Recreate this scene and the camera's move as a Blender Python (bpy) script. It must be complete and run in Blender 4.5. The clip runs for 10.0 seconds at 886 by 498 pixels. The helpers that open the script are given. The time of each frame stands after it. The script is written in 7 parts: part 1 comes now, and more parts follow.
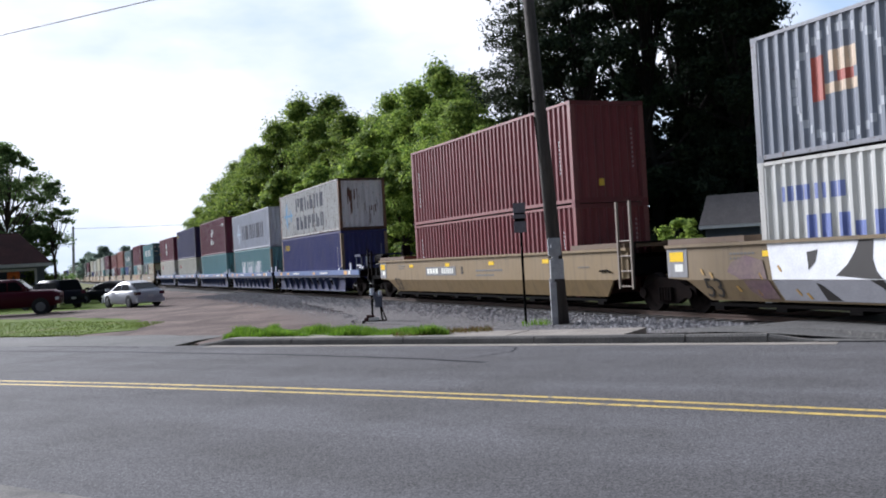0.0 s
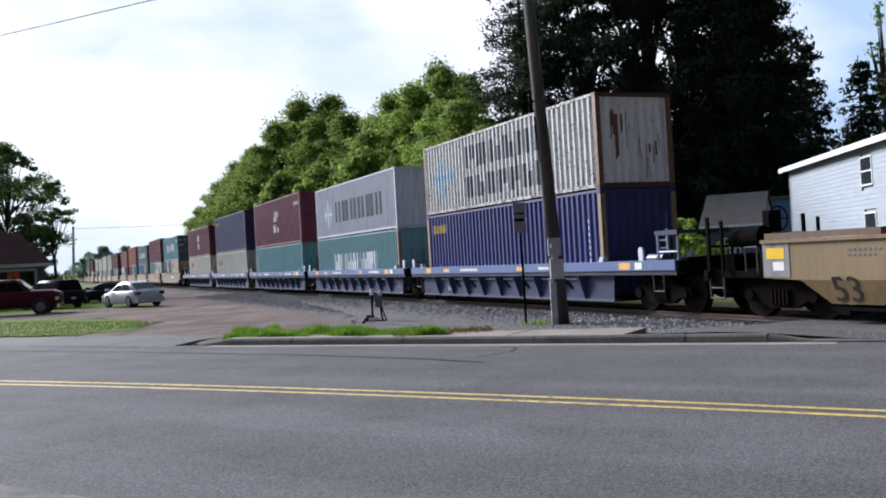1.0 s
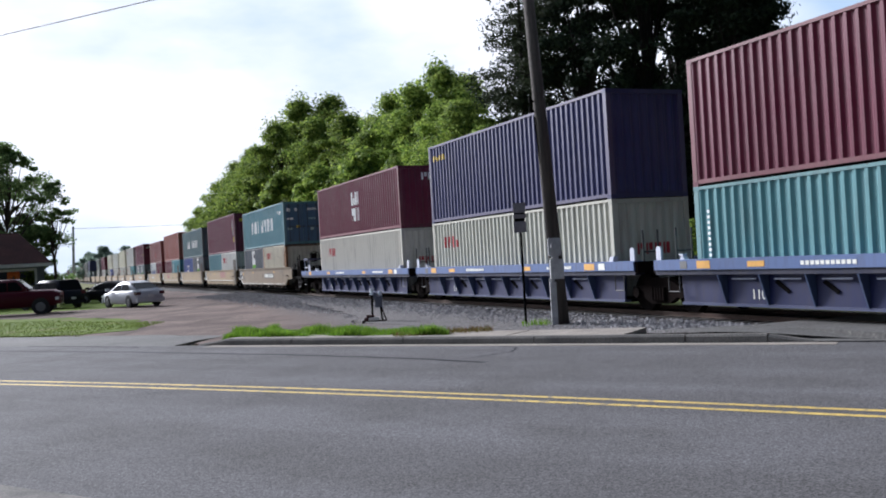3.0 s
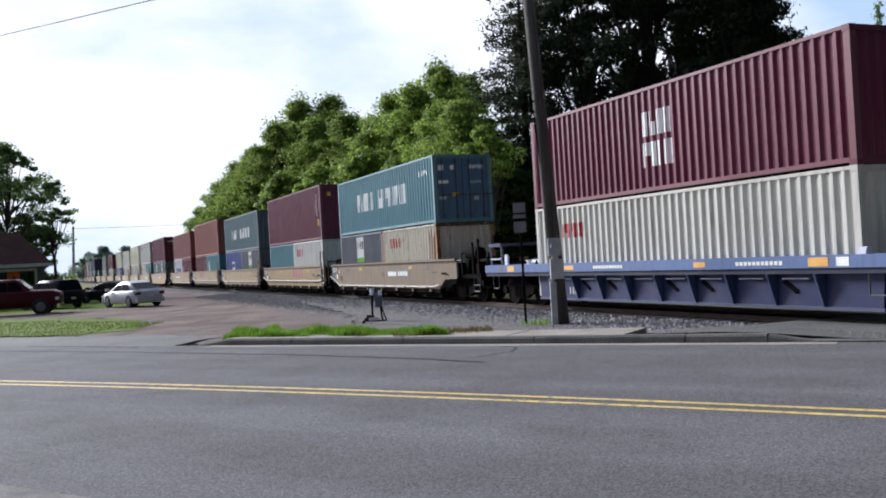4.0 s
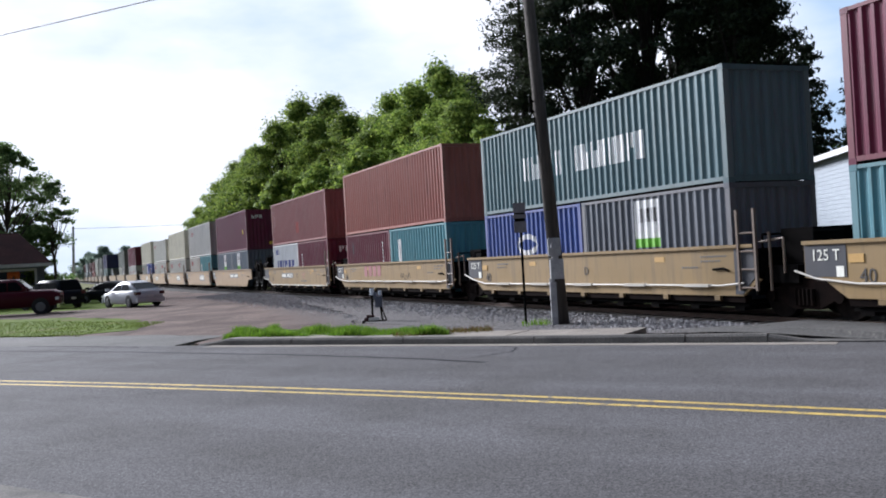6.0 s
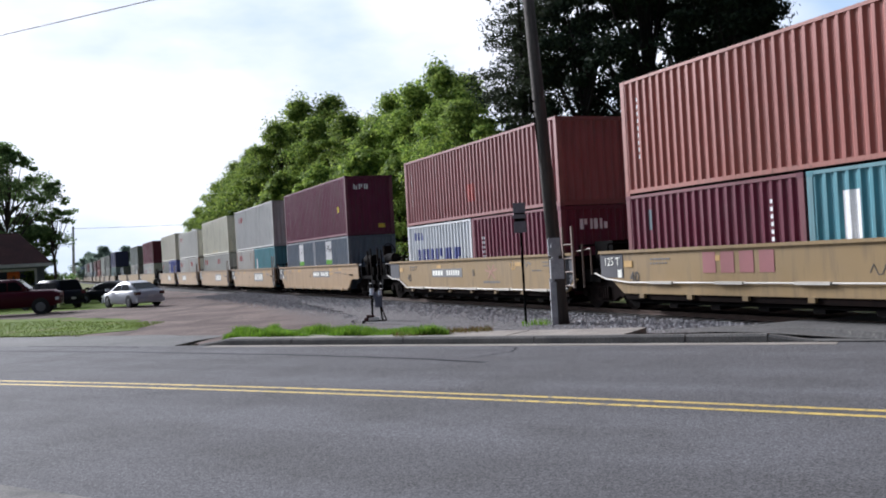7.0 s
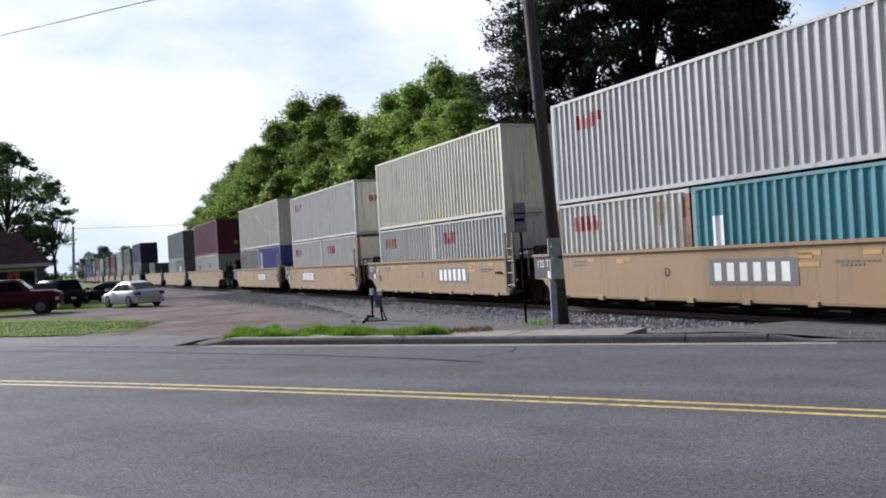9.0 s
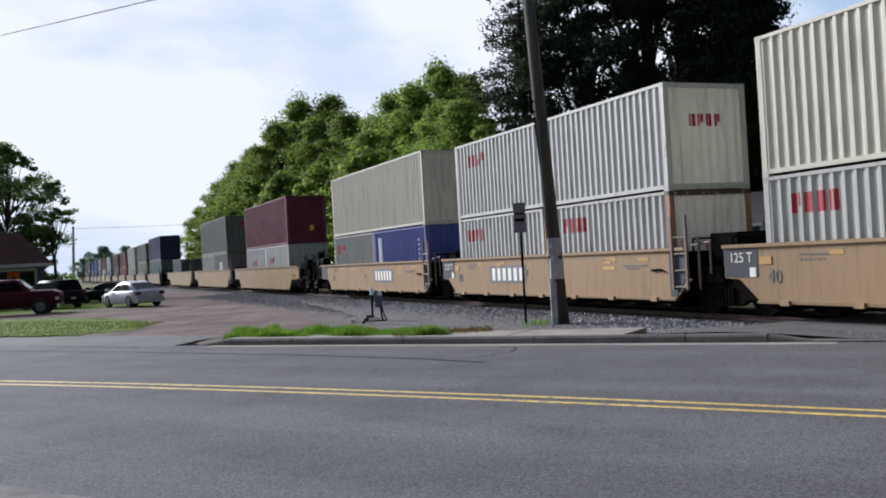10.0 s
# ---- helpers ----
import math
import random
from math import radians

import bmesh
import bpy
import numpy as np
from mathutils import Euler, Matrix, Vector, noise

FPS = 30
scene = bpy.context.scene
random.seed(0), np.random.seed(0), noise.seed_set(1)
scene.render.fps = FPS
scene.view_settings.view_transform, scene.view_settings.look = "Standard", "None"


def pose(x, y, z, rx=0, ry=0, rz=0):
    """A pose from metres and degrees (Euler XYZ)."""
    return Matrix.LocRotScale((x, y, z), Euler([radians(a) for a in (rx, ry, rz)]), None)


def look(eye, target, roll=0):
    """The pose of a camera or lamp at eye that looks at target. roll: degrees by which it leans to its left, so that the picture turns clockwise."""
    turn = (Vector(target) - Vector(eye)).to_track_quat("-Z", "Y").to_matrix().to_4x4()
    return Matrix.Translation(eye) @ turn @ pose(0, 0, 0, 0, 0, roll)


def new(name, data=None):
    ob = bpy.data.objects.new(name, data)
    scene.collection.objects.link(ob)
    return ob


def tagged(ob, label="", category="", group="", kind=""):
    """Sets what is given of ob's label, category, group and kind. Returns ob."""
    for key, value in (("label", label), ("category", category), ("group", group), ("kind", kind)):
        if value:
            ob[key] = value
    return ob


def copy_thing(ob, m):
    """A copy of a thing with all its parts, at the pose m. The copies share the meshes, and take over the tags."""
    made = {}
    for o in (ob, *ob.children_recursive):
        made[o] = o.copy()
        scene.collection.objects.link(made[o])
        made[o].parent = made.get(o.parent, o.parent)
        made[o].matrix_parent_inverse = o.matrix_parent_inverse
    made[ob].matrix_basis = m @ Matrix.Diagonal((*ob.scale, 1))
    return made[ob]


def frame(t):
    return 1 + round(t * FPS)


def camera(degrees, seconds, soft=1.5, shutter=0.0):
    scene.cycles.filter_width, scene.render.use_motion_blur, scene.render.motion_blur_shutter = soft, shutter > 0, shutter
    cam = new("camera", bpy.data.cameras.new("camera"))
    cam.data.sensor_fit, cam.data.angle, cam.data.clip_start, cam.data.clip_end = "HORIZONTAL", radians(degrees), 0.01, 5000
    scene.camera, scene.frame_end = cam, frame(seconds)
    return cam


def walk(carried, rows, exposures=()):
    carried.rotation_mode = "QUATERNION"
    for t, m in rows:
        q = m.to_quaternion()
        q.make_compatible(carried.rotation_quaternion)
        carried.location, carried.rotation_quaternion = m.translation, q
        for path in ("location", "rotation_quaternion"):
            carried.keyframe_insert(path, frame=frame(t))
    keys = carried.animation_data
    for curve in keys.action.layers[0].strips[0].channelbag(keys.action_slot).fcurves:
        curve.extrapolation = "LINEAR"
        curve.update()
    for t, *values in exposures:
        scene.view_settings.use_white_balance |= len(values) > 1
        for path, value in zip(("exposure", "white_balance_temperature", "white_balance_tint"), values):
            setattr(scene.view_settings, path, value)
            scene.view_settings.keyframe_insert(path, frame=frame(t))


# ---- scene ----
# ---- camera: stands still on the near side of the road ----
cam = camera(50.02, 10.0, soft=1.9)
EYE = (0.0, 0.0, 1.677)
AIM = look(EYE, (0.0, 1.0, 1.677 + 0.0077), -3.28)
walk(cam, [(0.0, AIM), (10.0, AIM)], exposures=[(0.0, 0.68, 5850, 14), (8.6, 0.68, 5850, 14), (9.0, 0.59, 5850, 14), (9.5, 0.5, 5850, 14), (10.0, 0.46, 5850, 14)])

# ---- light: low evening sun from the far left, softened by thin bright cloud ----
SUN_EL, SUN_DIR = radians(25), Vector((-0.719, 0.695, 0)).normalized()
TO_SUN = (SUN_DIR * math.cos(SUN_EL) + Vector((0, 0, math.sin(SUN_EL)))).normalized()
sun = new("sun", bpy.data.lights.new("sun", "SUN"))
sun.data.energy, sun.data.angle, sun.data.color = 5.0, radians(18.0), (1.0, 0.965, 0.91)
sun.matrix_world = look((0, 0, 0), -TO_SUN)

world = bpy.data.worlds.new("sky")
scene.world = world
world.use_nodes = True
wn, wl = world.node_tree.nodes, world.node_tree.links
sky = wn.new("ShaderNodeTexSky")
sky.sky_type, sky.sun_disc = "NISHITA", False
sky.sun_elevation, sky.sun_rotation = SUN_EL, math.atan2(SUN_DIR.x, SUN_DIR.y)
coord = wn.new("ShaderNodeTexCoord")
stretch = wn.new("ShaderNodeMapping")
stretch.inputs["Scale"].default_value = (1.0, 1.0, 2.6)
stretch.inputs["Location"].default_value = (0.35, 0.1, 0.2)
cloud = wn.new("ShaderNodeTexNoise")
cloud.inputs["Scale"].default_value, cloud.inputs["Detail"].default_value = 2.6, 7.0
ramp = wn.new("ShaderNodeValToRGB")
ramp.color_ramp.elements[0].position, ramp.color_ramp.elements[1].position = 0.40, 0.60
mixer = wn.new("ShaderNodeMix")
mixer.data_type = "RGBA"
wl.new(coord.outputs["Generated"], stretch.inputs["Vector"])
wl.new(stretch.outputs["Vector"], cloud.inputs["Vector"])
wl.new(ramp.outputs["Color"], mixer.inputs[0])
# the cloud bank lies round the sun and breaks up into clear sky towards the far side
toward = wn.new("ShaderNodeVectorMath")
toward.operation = "DOT_PRODUCT"
toward.inputs[1].default_value = TO_SUN
wl.new(coord.outputs["Generated"], toward.inputs[0])
bank = wn.new("ShaderNodeMapRange")
for i, v in enumerate((0.19, 0.6, -0.42, 0.14)):
    bank.inputs[i + 1].default_value = v
wl.new(toward.outputs["Value"], bank.inputs[0])
cover = wn.new("ShaderNodeMath")
cover.operation = "ADD"
wl.new(cloud.outputs["Fac"], cover.inputs[0])
wl.new(bank.outputs[0], cover.inputs[1])
wl.new(cover.outputs[0], ramp.inputs["Fac"])
mixer.inputs[7].default_value = (43.0, 43.4, 44.0, 1)
# thin high haze veils the clear sky on the sun's side
veil, haze = wn.new("ShaderNodeMapRange"), wn.new("ShaderNodeMix")
for i, v in enumerate((0.09, 0.38, 0.0, 0.95)):
    veil.inputs[i + 1].default_value = v
haze.data_type = "RGBA"
haze.inputs[7].default_value = (22.5, 29.0, 36.0, 1)
wl.new(toward.outputs["Value"], veil.inputs[0])
wl.new(veil.outputs[0], haze.inputs[0])
wl.new(sky.outputs["Color"], haze.inputs[6])
wl.new(haze.outputs[2], mixer.inputs[6])
wl.new(mixer.outputs[2], wn["Background"].inputs["Color"])
wn["Background"].inputs["Strength"].default_value = 0.016


# ---- materials ----
def srgb(r, g, b):
    return tuple(((c / 255) / 12.92 if c < 10 else ((c / 255 + 0.055) / 1.055) ** 2.4) for c in (r, g, b)) + (1.0,)


def nodes_of(name):
    m = bpy.data.materials.new(name)
    m.use_nodes = True
    return m, m.node_tree.nodes, m.node_tree.links, m.node_tree.nodes["Principled BSDF"]


def noise_node(n, l, vec, scale, detail=4.0, rough=0.55):
    t = n.new("ShaderNodeTexNoise")
    t.inputs["Scale"].default_value, t.inputs["Detail"].default_value, t.inputs["Roughness"].default_value = scale, detail, rough
    l.new(vec, t.inputs["Vector"])
    return t.outputs["Fac"]


def mix(n, l, fac, a, b, mode="MIX"):
    x = n.new("ShaderNodeMix")
    x.data_type, x.blend_type = "RGBA", mode
    for k, v in ((0, fac), (6, a), (7, b)):
        if isinstance(v, (int, float, tuple)):
            x.inputs[k].default_value = v
        else:
            l.new(v, x.inputs[k])
    return x.outputs[2]


def step(n, l, value, lo, hi):
    r = n.new("ShaderNodeMapRange")
    r.inputs[1].default_value, r.inputs[2].default_value = lo, hi
    l.new(value, r.inputs[0])
    return r.outputs[0]


def surface(name, c1, c2, scale=6.0, rough=0.7, bump=0.0, metal=0.0, fine=60.0, spots=None, stretched=(1, 1, 1), spread=True, depth=0.01, grit=(0.72, 1.25)):
    """Two-tone surface: broad patches, fine grain, optional spots of a third colour."""
    m, n, l, p = nodes_of(name)
    tc = n.new("ShaderNodeTexCoord")
    mp = n.new("ShaderNodeMapping")
    mp.inputs["Scale"].default_value = stretched
    l.new(tc.outputs["Object"], mp.inputs["Vector"])
    vec = mp.outputs["Vector"]
    if spread:
        oi = n.new("ShaderNodeObjectInfo")
        va = n.new("ShaderNodeVectorMath")
        va.operation = "MULTIPLY_ADD"
        va.inputs[1].default_value = (1, 1, 1)
        sc = n.new("ShaderNodeVectorMath")
        sc.operation = "SCALE"
        sc.inputs[0].default_value = (37, 19, 53)
        l.new(oi.outputs["Random"], sc.inputs["Scale"])
        l.new(vec, va.inputs[0])
        l.new(sc.outputs[0], va.inputs[2])
        vec = va.outputs[0]
    big, small = noise_node(n, l, vec, scale), noise_node(n, l, vec, fine, 3.0)
    col = mix(n, l, step(n, l, big, 0.3, 0.7), c1, c2)
    grain = n.new("ShaderNodeMapRange")
    grain.inputs[1].default_value, grain.inputs[2].default_value, grain.inputs[3].default_value, grain.inputs[4].default_value = 0.3, 0.7, *grit
    l.new(small, grain.inputs[0])
    col = mix(n, l, 1.0, col, grain.outputs[0], "MULTIPLY")
    if spots:
        third = noise_node(n, l, vec, spots[1], 5.0, 0.65)
        col = mix(n, l, step(n, l, third, spots[2], spots[2] + 0.08), col, spots[0])
    l.new(col, p.inputs["Base Color"])
    p.inputs["Roughness"].default_value, p.inputs["Metallic"].default_value = rough, metal
    if bump:
        b = n.new("ShaderNodeBump")
        b.inputs["Strength"].default_value, b.inputs["Distance"].default_value = bump, depth
        l.new(small, b.inputs["Height"])
        l.new(b.outputs[0], p.inputs["Normal"])
    return m


def painted_steel():
    """Weathered steel paint: the object's own colour, fading, vertical dirt streaks; its alpha sets the share of rust."""
    m, n, l, p = nodes_of("painted_steel")
    tc, oi = n.new("ShaderNodeTexCoord"), n.new("ShaderNodeObjectInfo")
    sc = n.new("ShaderNodeVectorMath")
    sc.operation = "SCALE"
    sc.inputs[0].default_value = (41, 23, 31)
    l.new(oi.outputs["Random"], sc.inputs["Scale"])
    va = n.new("ShaderNodeVectorMath")
    va.operation = "ADD"
    l.new(tc.outputs["Object"], va.inputs[0])
    l.new(sc.outputs[0], va.inputs[1])
    st = n.new("ShaderNodeMapping")
    st.inputs["Scale"].default_value = (2.6, 2.6, 0.3)
    l.new(va.outputs[0], st.inputs["Vector"])
    fade = noise_node(n, l, va.outputs[0], 0.9, 5.0)
    streak = noise_node(n, l, st.outputs["Vector"], 2.2, 6.0, 0.65)
    col = mix(n, l, step(n, l, fade, 0.38, 0.72), oi.outputs["Color"], mix(n, l, 0.045, oi.outputs["Color"], (0.42, 0.37, 0.34, 1)))
    col = mix(n, l, step(n, l, streak, 0.5, 0.8), col, mix(n, l, 0.5, col, (0.045, 0.036, 0.03, 1)))
    # rust blooms along the streaks and small chips, more of both the higher the object's alpha
    spot = noise_node(n, l, st.outputs["Vector"], 3.5, 7.0, 0.7)
    chip = noise_node(n, l, va.outputs[0], 11.0, 5.0, 0.7)
    for value, edge0, edge1, shade in ((spot, 0.72, 0.82, (0.085, 0.035, 0.018, 1)), (chip, 0.74, 0.78, (0.06, 0.03, 0.02, 1))):
        lim = n.new("ShaderNodeMath")
        lim.operation = "ADD"
        l.new(value, lim.inputs[0])
        l.new(oi.outputs["Alpha"], lim.inputs[1])
        col = mix(n, l, step(n, l, lim.outputs[0], edge0, edge1), col, shade)
    l.new(col, p.inputs["Base Color"])
    rg = n.new("ShaderNodeMapRange")
    rg.inputs[3].default_value, rg.inputs[4].default_value = 0.34, 0.6
    l.new(streak, rg.inputs[0])
    l.new(rg.outputs[0], p.inputs["Roughness"])
    p.inputs["Specular IOR Level"].default_value = 0.32
    b = n.new("ShaderNodeBump")
    b.inputs["Strength"].default_value, b.inputs["Distance"].default_value = 0.25, 0.01
    l.new(fade, b.inputs["Height"])
    l.new(b.outputs[0], p.inputs["Normal"])
    return m


def leaf_material(name, c1, c2, glow):
    m, n, l, p = nodes_of(name)
    ge, oi = n.new("ShaderNodeNewGeometry"), n.new("ShaderNodeObjectInfo")
    col = mix(n, l, ge.outputs["Random Per Island"], c1, c2)
    hs = n.new("ShaderNodeHueSaturation")
    mr = n.new("ShaderNodeMapRange")
    mr.inputs[3].default_value, mr.inputs[4].default_value = 0.75, 1.2
    l.new(oi.outputs["Random"], mr.inputs[0])
    l.new(mr.outputs[0], hs.inputs["Value"])
    l.new(col, hs.inputs["Color"])
    l.new(hs.outputs[0], p.inputs["Base Color"])
    p.inputs["Roughness"].default_value, p.inputs["Specular IOR Level"].default_value = 0.7, 0.1
    tr, ad = n.new("ShaderNodeBsdfTranslucent"), n.new("ShaderNodeMixShader")
    l.new(hs.outputs[0], tr.inputs["Color"])
    ad.inputs[0].default_value = glow
    l.new(p.outputs[0], ad.inputs[1])
    l.new(tr.outputs[0], ad.inputs[2])
    l.new(ad.outputs[0], n["Material Output"].inputs["Surface"])
    return m


def plain(name, c, rough=0.5, metal=0.0):
    return surface(name, c, tuple(x * 0.85 for x in c[:3]) + (1,), 3.0, rough, 0.0, metal, 25.0, grit=(0.93, 1.07))


STEEL_PAINT = painted_steel()


def asphalt_surface():
    """Worn asphalt: aggregate speckle, patches, and lighter and darker wheel lanes along the road."""
    m, n, l, p = nodes_of("asphalt")
    tc = n.new("ShaderNodeTexCoord")
    vec = tc.outputs["Object"]
    turn, lane = n.new("ShaderNodeMapping"), n.new("ShaderNodeMapping")
    turn.inputs["Rotation"].default_value = (0, 0, radians(31.5))
    lane.inputs["Scale"].default_value = (0.09, 1.0, 1.0)
    l.new(vec, turn.inputs["Vector"])
    l.new(turn.outputs["Vector"], lane.inputs["Vector"])
    speck, grain, patchy, wheel = noise_node(n, l, vec, 55.0, 2.0), noise_node(n, l, vec, 21.0, 3.0, 0.7), noise_node(n, l, vec, 0.6, 5.0, 0.6), noise_node(n, l, lane.outputs["Vector"], 0.8, 3.0)
    col = mix(n, l, step(n, l, wheel, 0.36, 0.64), (0.09389, 0.09116, 0.09481, 1), (0.1185, 0.1158, 0.1221, 1))
    col = mix(n, l, step(n, l, patchy, 0.45, 0.8), col, (0.07568, 0.0731, 0.0731, 1))
    for value, lo, hi in ((speck, 0.45, 1.55), (grain, 0.72, 1.28)):
        t = n.new("ShaderNodeMapRange")
        t.inputs[1].default_value, t.inputs[2].default_value, t.inputs[3].default_value, t.inputs[4].default_value = 0.3, 0.7, lo, hi
        l.new(value, t.inputs[0])
        col = mix(n, l, 1.0, col, t.outputs[0], "MULTIPLY")
    l.new(col, p.inputs["Base Color"])
    p.inputs["Roughness"].default_value, p.inputs["IOR"].default_value = 0.9, 1.15
    b = n.new("ShaderNodeBump")
    b.inputs["Strength"].default_value, b.inputs["Distance"].default_value = 0.35, 0.01
    l.new(grain, b.inputs["Height"])
    l.new(b.outputs[0], p.inputs["Normal"])
    return m


ASPHALT = asphalt_surface()
ASPHALT_OLD = surface("old_asphalt", (0.1281, 0.1242, 0.1203, 1), (0.09856, 0.09632, 0.09408, 1), 0.6, 0.75, 0.5, fine=16.0, spots=((0.224, 0.2128, 0.2016, 1), 6.0, 0.62), spread=False)
CONCRETE = surface("concrete", (0.297, 0.2695, 0.2365, 1), (0.22, 0.198, 0.176, 1), 1.3, 0.85, 0.4, fine=45.0, spots=((0.1875, 0.175, 0.1625, 1), 3.0, 0.64))
KERB_STONE = surface("kerb_concrete", (0.2, 0.188, 0.175, 1), (0.115, 0.11, 0.106, 1), 1.5, 0.85, 0.4, fine=40.0)
ROAD_YELLOW = surface("road_yellow", (0.52, 0.37, 0.085, 1), (0.4, 0.29, 0.075, 1), 1.2, 0.75, 0.3, fine=30.0, spots=((0.14, 0.125, 0.1, 1), 7.0, 0.545), spread=False)
TAR = surface("crack_seal", (0.012, 0.012, 0.016, 1), (0.025, 0.025, 0.03, 1), 2.0, 0.8)
TAR.node_tree.nodes["Principled BSDF"].inputs["Specular IOR Level"].default_value = 0.1


def yard_surface():
    """Brown packed gravel that passes over into grey crushed stone along the foot of the track bed."""
    m, n, l, p = nodes_of("gravel")
    tc = n.new("ShaderNodeTexCoord")
    vec = tc.outputs["Object"]
    lane = n.new("ShaderNodeMapping")
    lane.inputs["Rotation"].default_value, lane.inputs["Scale"].default_value = (0, 0, radians(-25)), (1.0, 0.16, 1.0)
    l.new(vec, lane.inputs["Vector"])
    patch_, grain, pebble = noise_node(n, l, vec, 0.35, 5.0), noise_node(n, l, vec, 9.0, 4.0), noise_node(n, l, vec, 22.0, 3.0)
    rut = noise_node(n, l, lane.outputs["Vector"], 0.75, 4.0, 0.6)
    brown = mix(n, l, step(n, l, patch_, 0.33, 0.68), (0.185, 0.145, 0.13, 1), (0.105, 0.083, 0.077, 1))
    brown = mix(n, l, step(n, l, rut, 0.5, 0.72), brown, (0.085, 0.07, 0.064, 1))
    grey = mix(n, l, step(n, l, grain, 0.35, 0.65), (0.18, 0.171, 0.17, 1), (0.085, 0.08, 0.08, 1))
    far = n.new("ShaderNodeVectorMath")
    far.operation = "DOT_PRODUCT"
    far.inputs[1].default_value = (-0.969, -0.248, 0)
    l.new(vec, far.inputs[0])
    wob = n.new("ShaderNodeMath")
    wob.operation, wob.inputs[1].default_value = "MULTIPLY_ADD", 4.5
    l.new(patch_, wob.inputs[0])
    l.new(far.outputs["Value"], wob.inputs[2])
    col = mix(n, l, step(n, l, wob.outputs[0], -2.6, -0.4), grey, brown)
    tone = n.new("ShaderNodeMapRange")
    tone.inputs[1].default_value, tone.inputs[2].default_value, tone.inputs[3].default_value, tone.inputs[4].default_value = 0.3, 0.7, 0.6, 1.4
    l.new(pebble, tone.inputs[0])
    l.new(mix(n, l, 1.0, col, tone.outputs[0], "MULTIPLY"), p.inputs["Base Color"])
    p.inputs["Roughness"].default_value, p.inputs["IOR"].default_value = 0.97, 1.1
    b = n.new("ShaderNodeBump")
    b.inputs["Strength"].default_value, b.inputs["Distance"].default_value = 0.8, 0.04
    l.new(grain, b.inputs["Height"])
    l.new(b.outputs[0], p.inputs["Normal"])
    return m


GRAVEL = yard_surface()
ASPHALT_OLD.node_tree.nodes["Principled BSDF"].inputs["IOR"].default_value = 1.15
DIRT_GRASS = surface("rough_ground", (0.10, 0.13, 0.04, 1), (0.16, 0.13, 0.08, 1), 0.12, 0.95, 0.8, fine=9.0, spread=False, depth=0.05)
LAWN = surface("lawn_turf", (0.115, 0.16, 0.025, 1), (0.06, 0.092, 0.018, 1), 0.7, 0.9, 0.25, fine=4.0, spots=((0.12, 0.115, 0.05, 1), 0.42, 0.58), spread=False, depth=0.03, grit=(0.86, 1.14))
LAWN.node_tree.nodes["Principled BSDF"].inputs["IOR"].default_value = 1.1
BALLAST = surface("ballast_bed", (0.11, 0.105, 0.105, 1), (0.06, 0.057, 0.057, 1), 1.1, 0.95, 1.0, fine=13.0, spread=False, depth=0.06)
for rough_ground in (BALLAST, DIRT_GRASS, CONCRETE, KERB_STONE):
    rough_ground.node_tree.nodes["Principled BSDF"].inputs["IOR"].default_value = 1.12
# near-black ballast: the shade under the train is in this colour
SHADE_BED = surface("shade_dark_ballast", (0.02, 0.018, 0.017, 1), (0.011, 0.01, 0.01, 1), 1.1, 0.95, 1.0, fine=13.0, spread=False, depth=0.05)
SHADE_BED.node_tree.nodes["Principled BSDF"].inputs["IOR"].default_value = 1.1
TIMBER = surface("tie_timber", (0.03, 0.023, 0.019, 1), (0.016, 0.013, 0.011, 1), 3.0, 0.9, 0.5, stretched=(1, 6, 6))
RAIL_STEEL = surface("rail_steel", (0.11, 0.07, 0.052, 1), (0.065, 0.042, 0.034, 1), 2.0, 0.6, metal=0.5)
RUSTY = surface("rusty_steel", (0.011, 0.007, 0.006, 1), (0.005, 0.004, 0.004, 1), 4.0, 0.85, 0.3)
RUSTY.node_tree.nodes["Principled BSDF"].inputs["IOR"].default_value = 1.08
BLACK_STEEL = surface("grimy_black_steel", (0.004, 0.004, 0.004, 1), (0.007, 0.006, 0.006, 1), 3.0, 0.85, 0.3)
BLACK_STEEL.node_tree.nodes["Principled BSDF"].inputs["IOR"].default_value = 1.08
DULL_STEEL = surface("dull_grey_steel", (0.06, 0.06, 0.063, 1), (0.03, 0.029, 0.029, 1), 4.0, 0.7)
WHEEL_STEEL = surface("wheel_steel", (0.024, 0.018, 0.016, 1), (0.008, 0.007, 0.007, 1), 6.0, 0.6)
WHEEL_STEEL.node_tree.nodes["Principled BSDF"].inputs["IOR"].default_value = 1.08
POLE_WOOD = surface("weathered_pole", (0.078, 0.066, 0.058, 1), (0.034, 0.03, 0.028, 1), 2.5, 0.95, 0.8, stretched=(5, 5, 0.4), fine=30.0)
PALE_WOOD = surface("bleached_pole", (0.66, 0.66, 0.68, 1), (0.52, 0.52, 0.54, 1), 2.5, 0.9, 0.4, stretched=(5, 5, 0.5))
GALVANISED = surface("galvanised_steel", (0.42, 0.42, 0.44, 1), (0.3, 0.3, 0.32, 1), 4.0, 0.5, metal=0.3)
SIDING = surface("vinyl_siding", (0.262, 0.298, 0.34, 1), (0.232, 0.265, 0.305, 1), 0.8, 0.6, 0.1)
WHITE_TRIM = surface("white_trim", (0.62, 0.62, 0.62, 1), (0.52, 0.52, 0.52, 1), 2.0, 0.6)
SHINGLE = surface("grey_shingles", (0.14, 0.125, 0.122, 1), (0.1, 0.09, 0.088, 1), 1.0, 0.9, 0.6, fine=14.0)
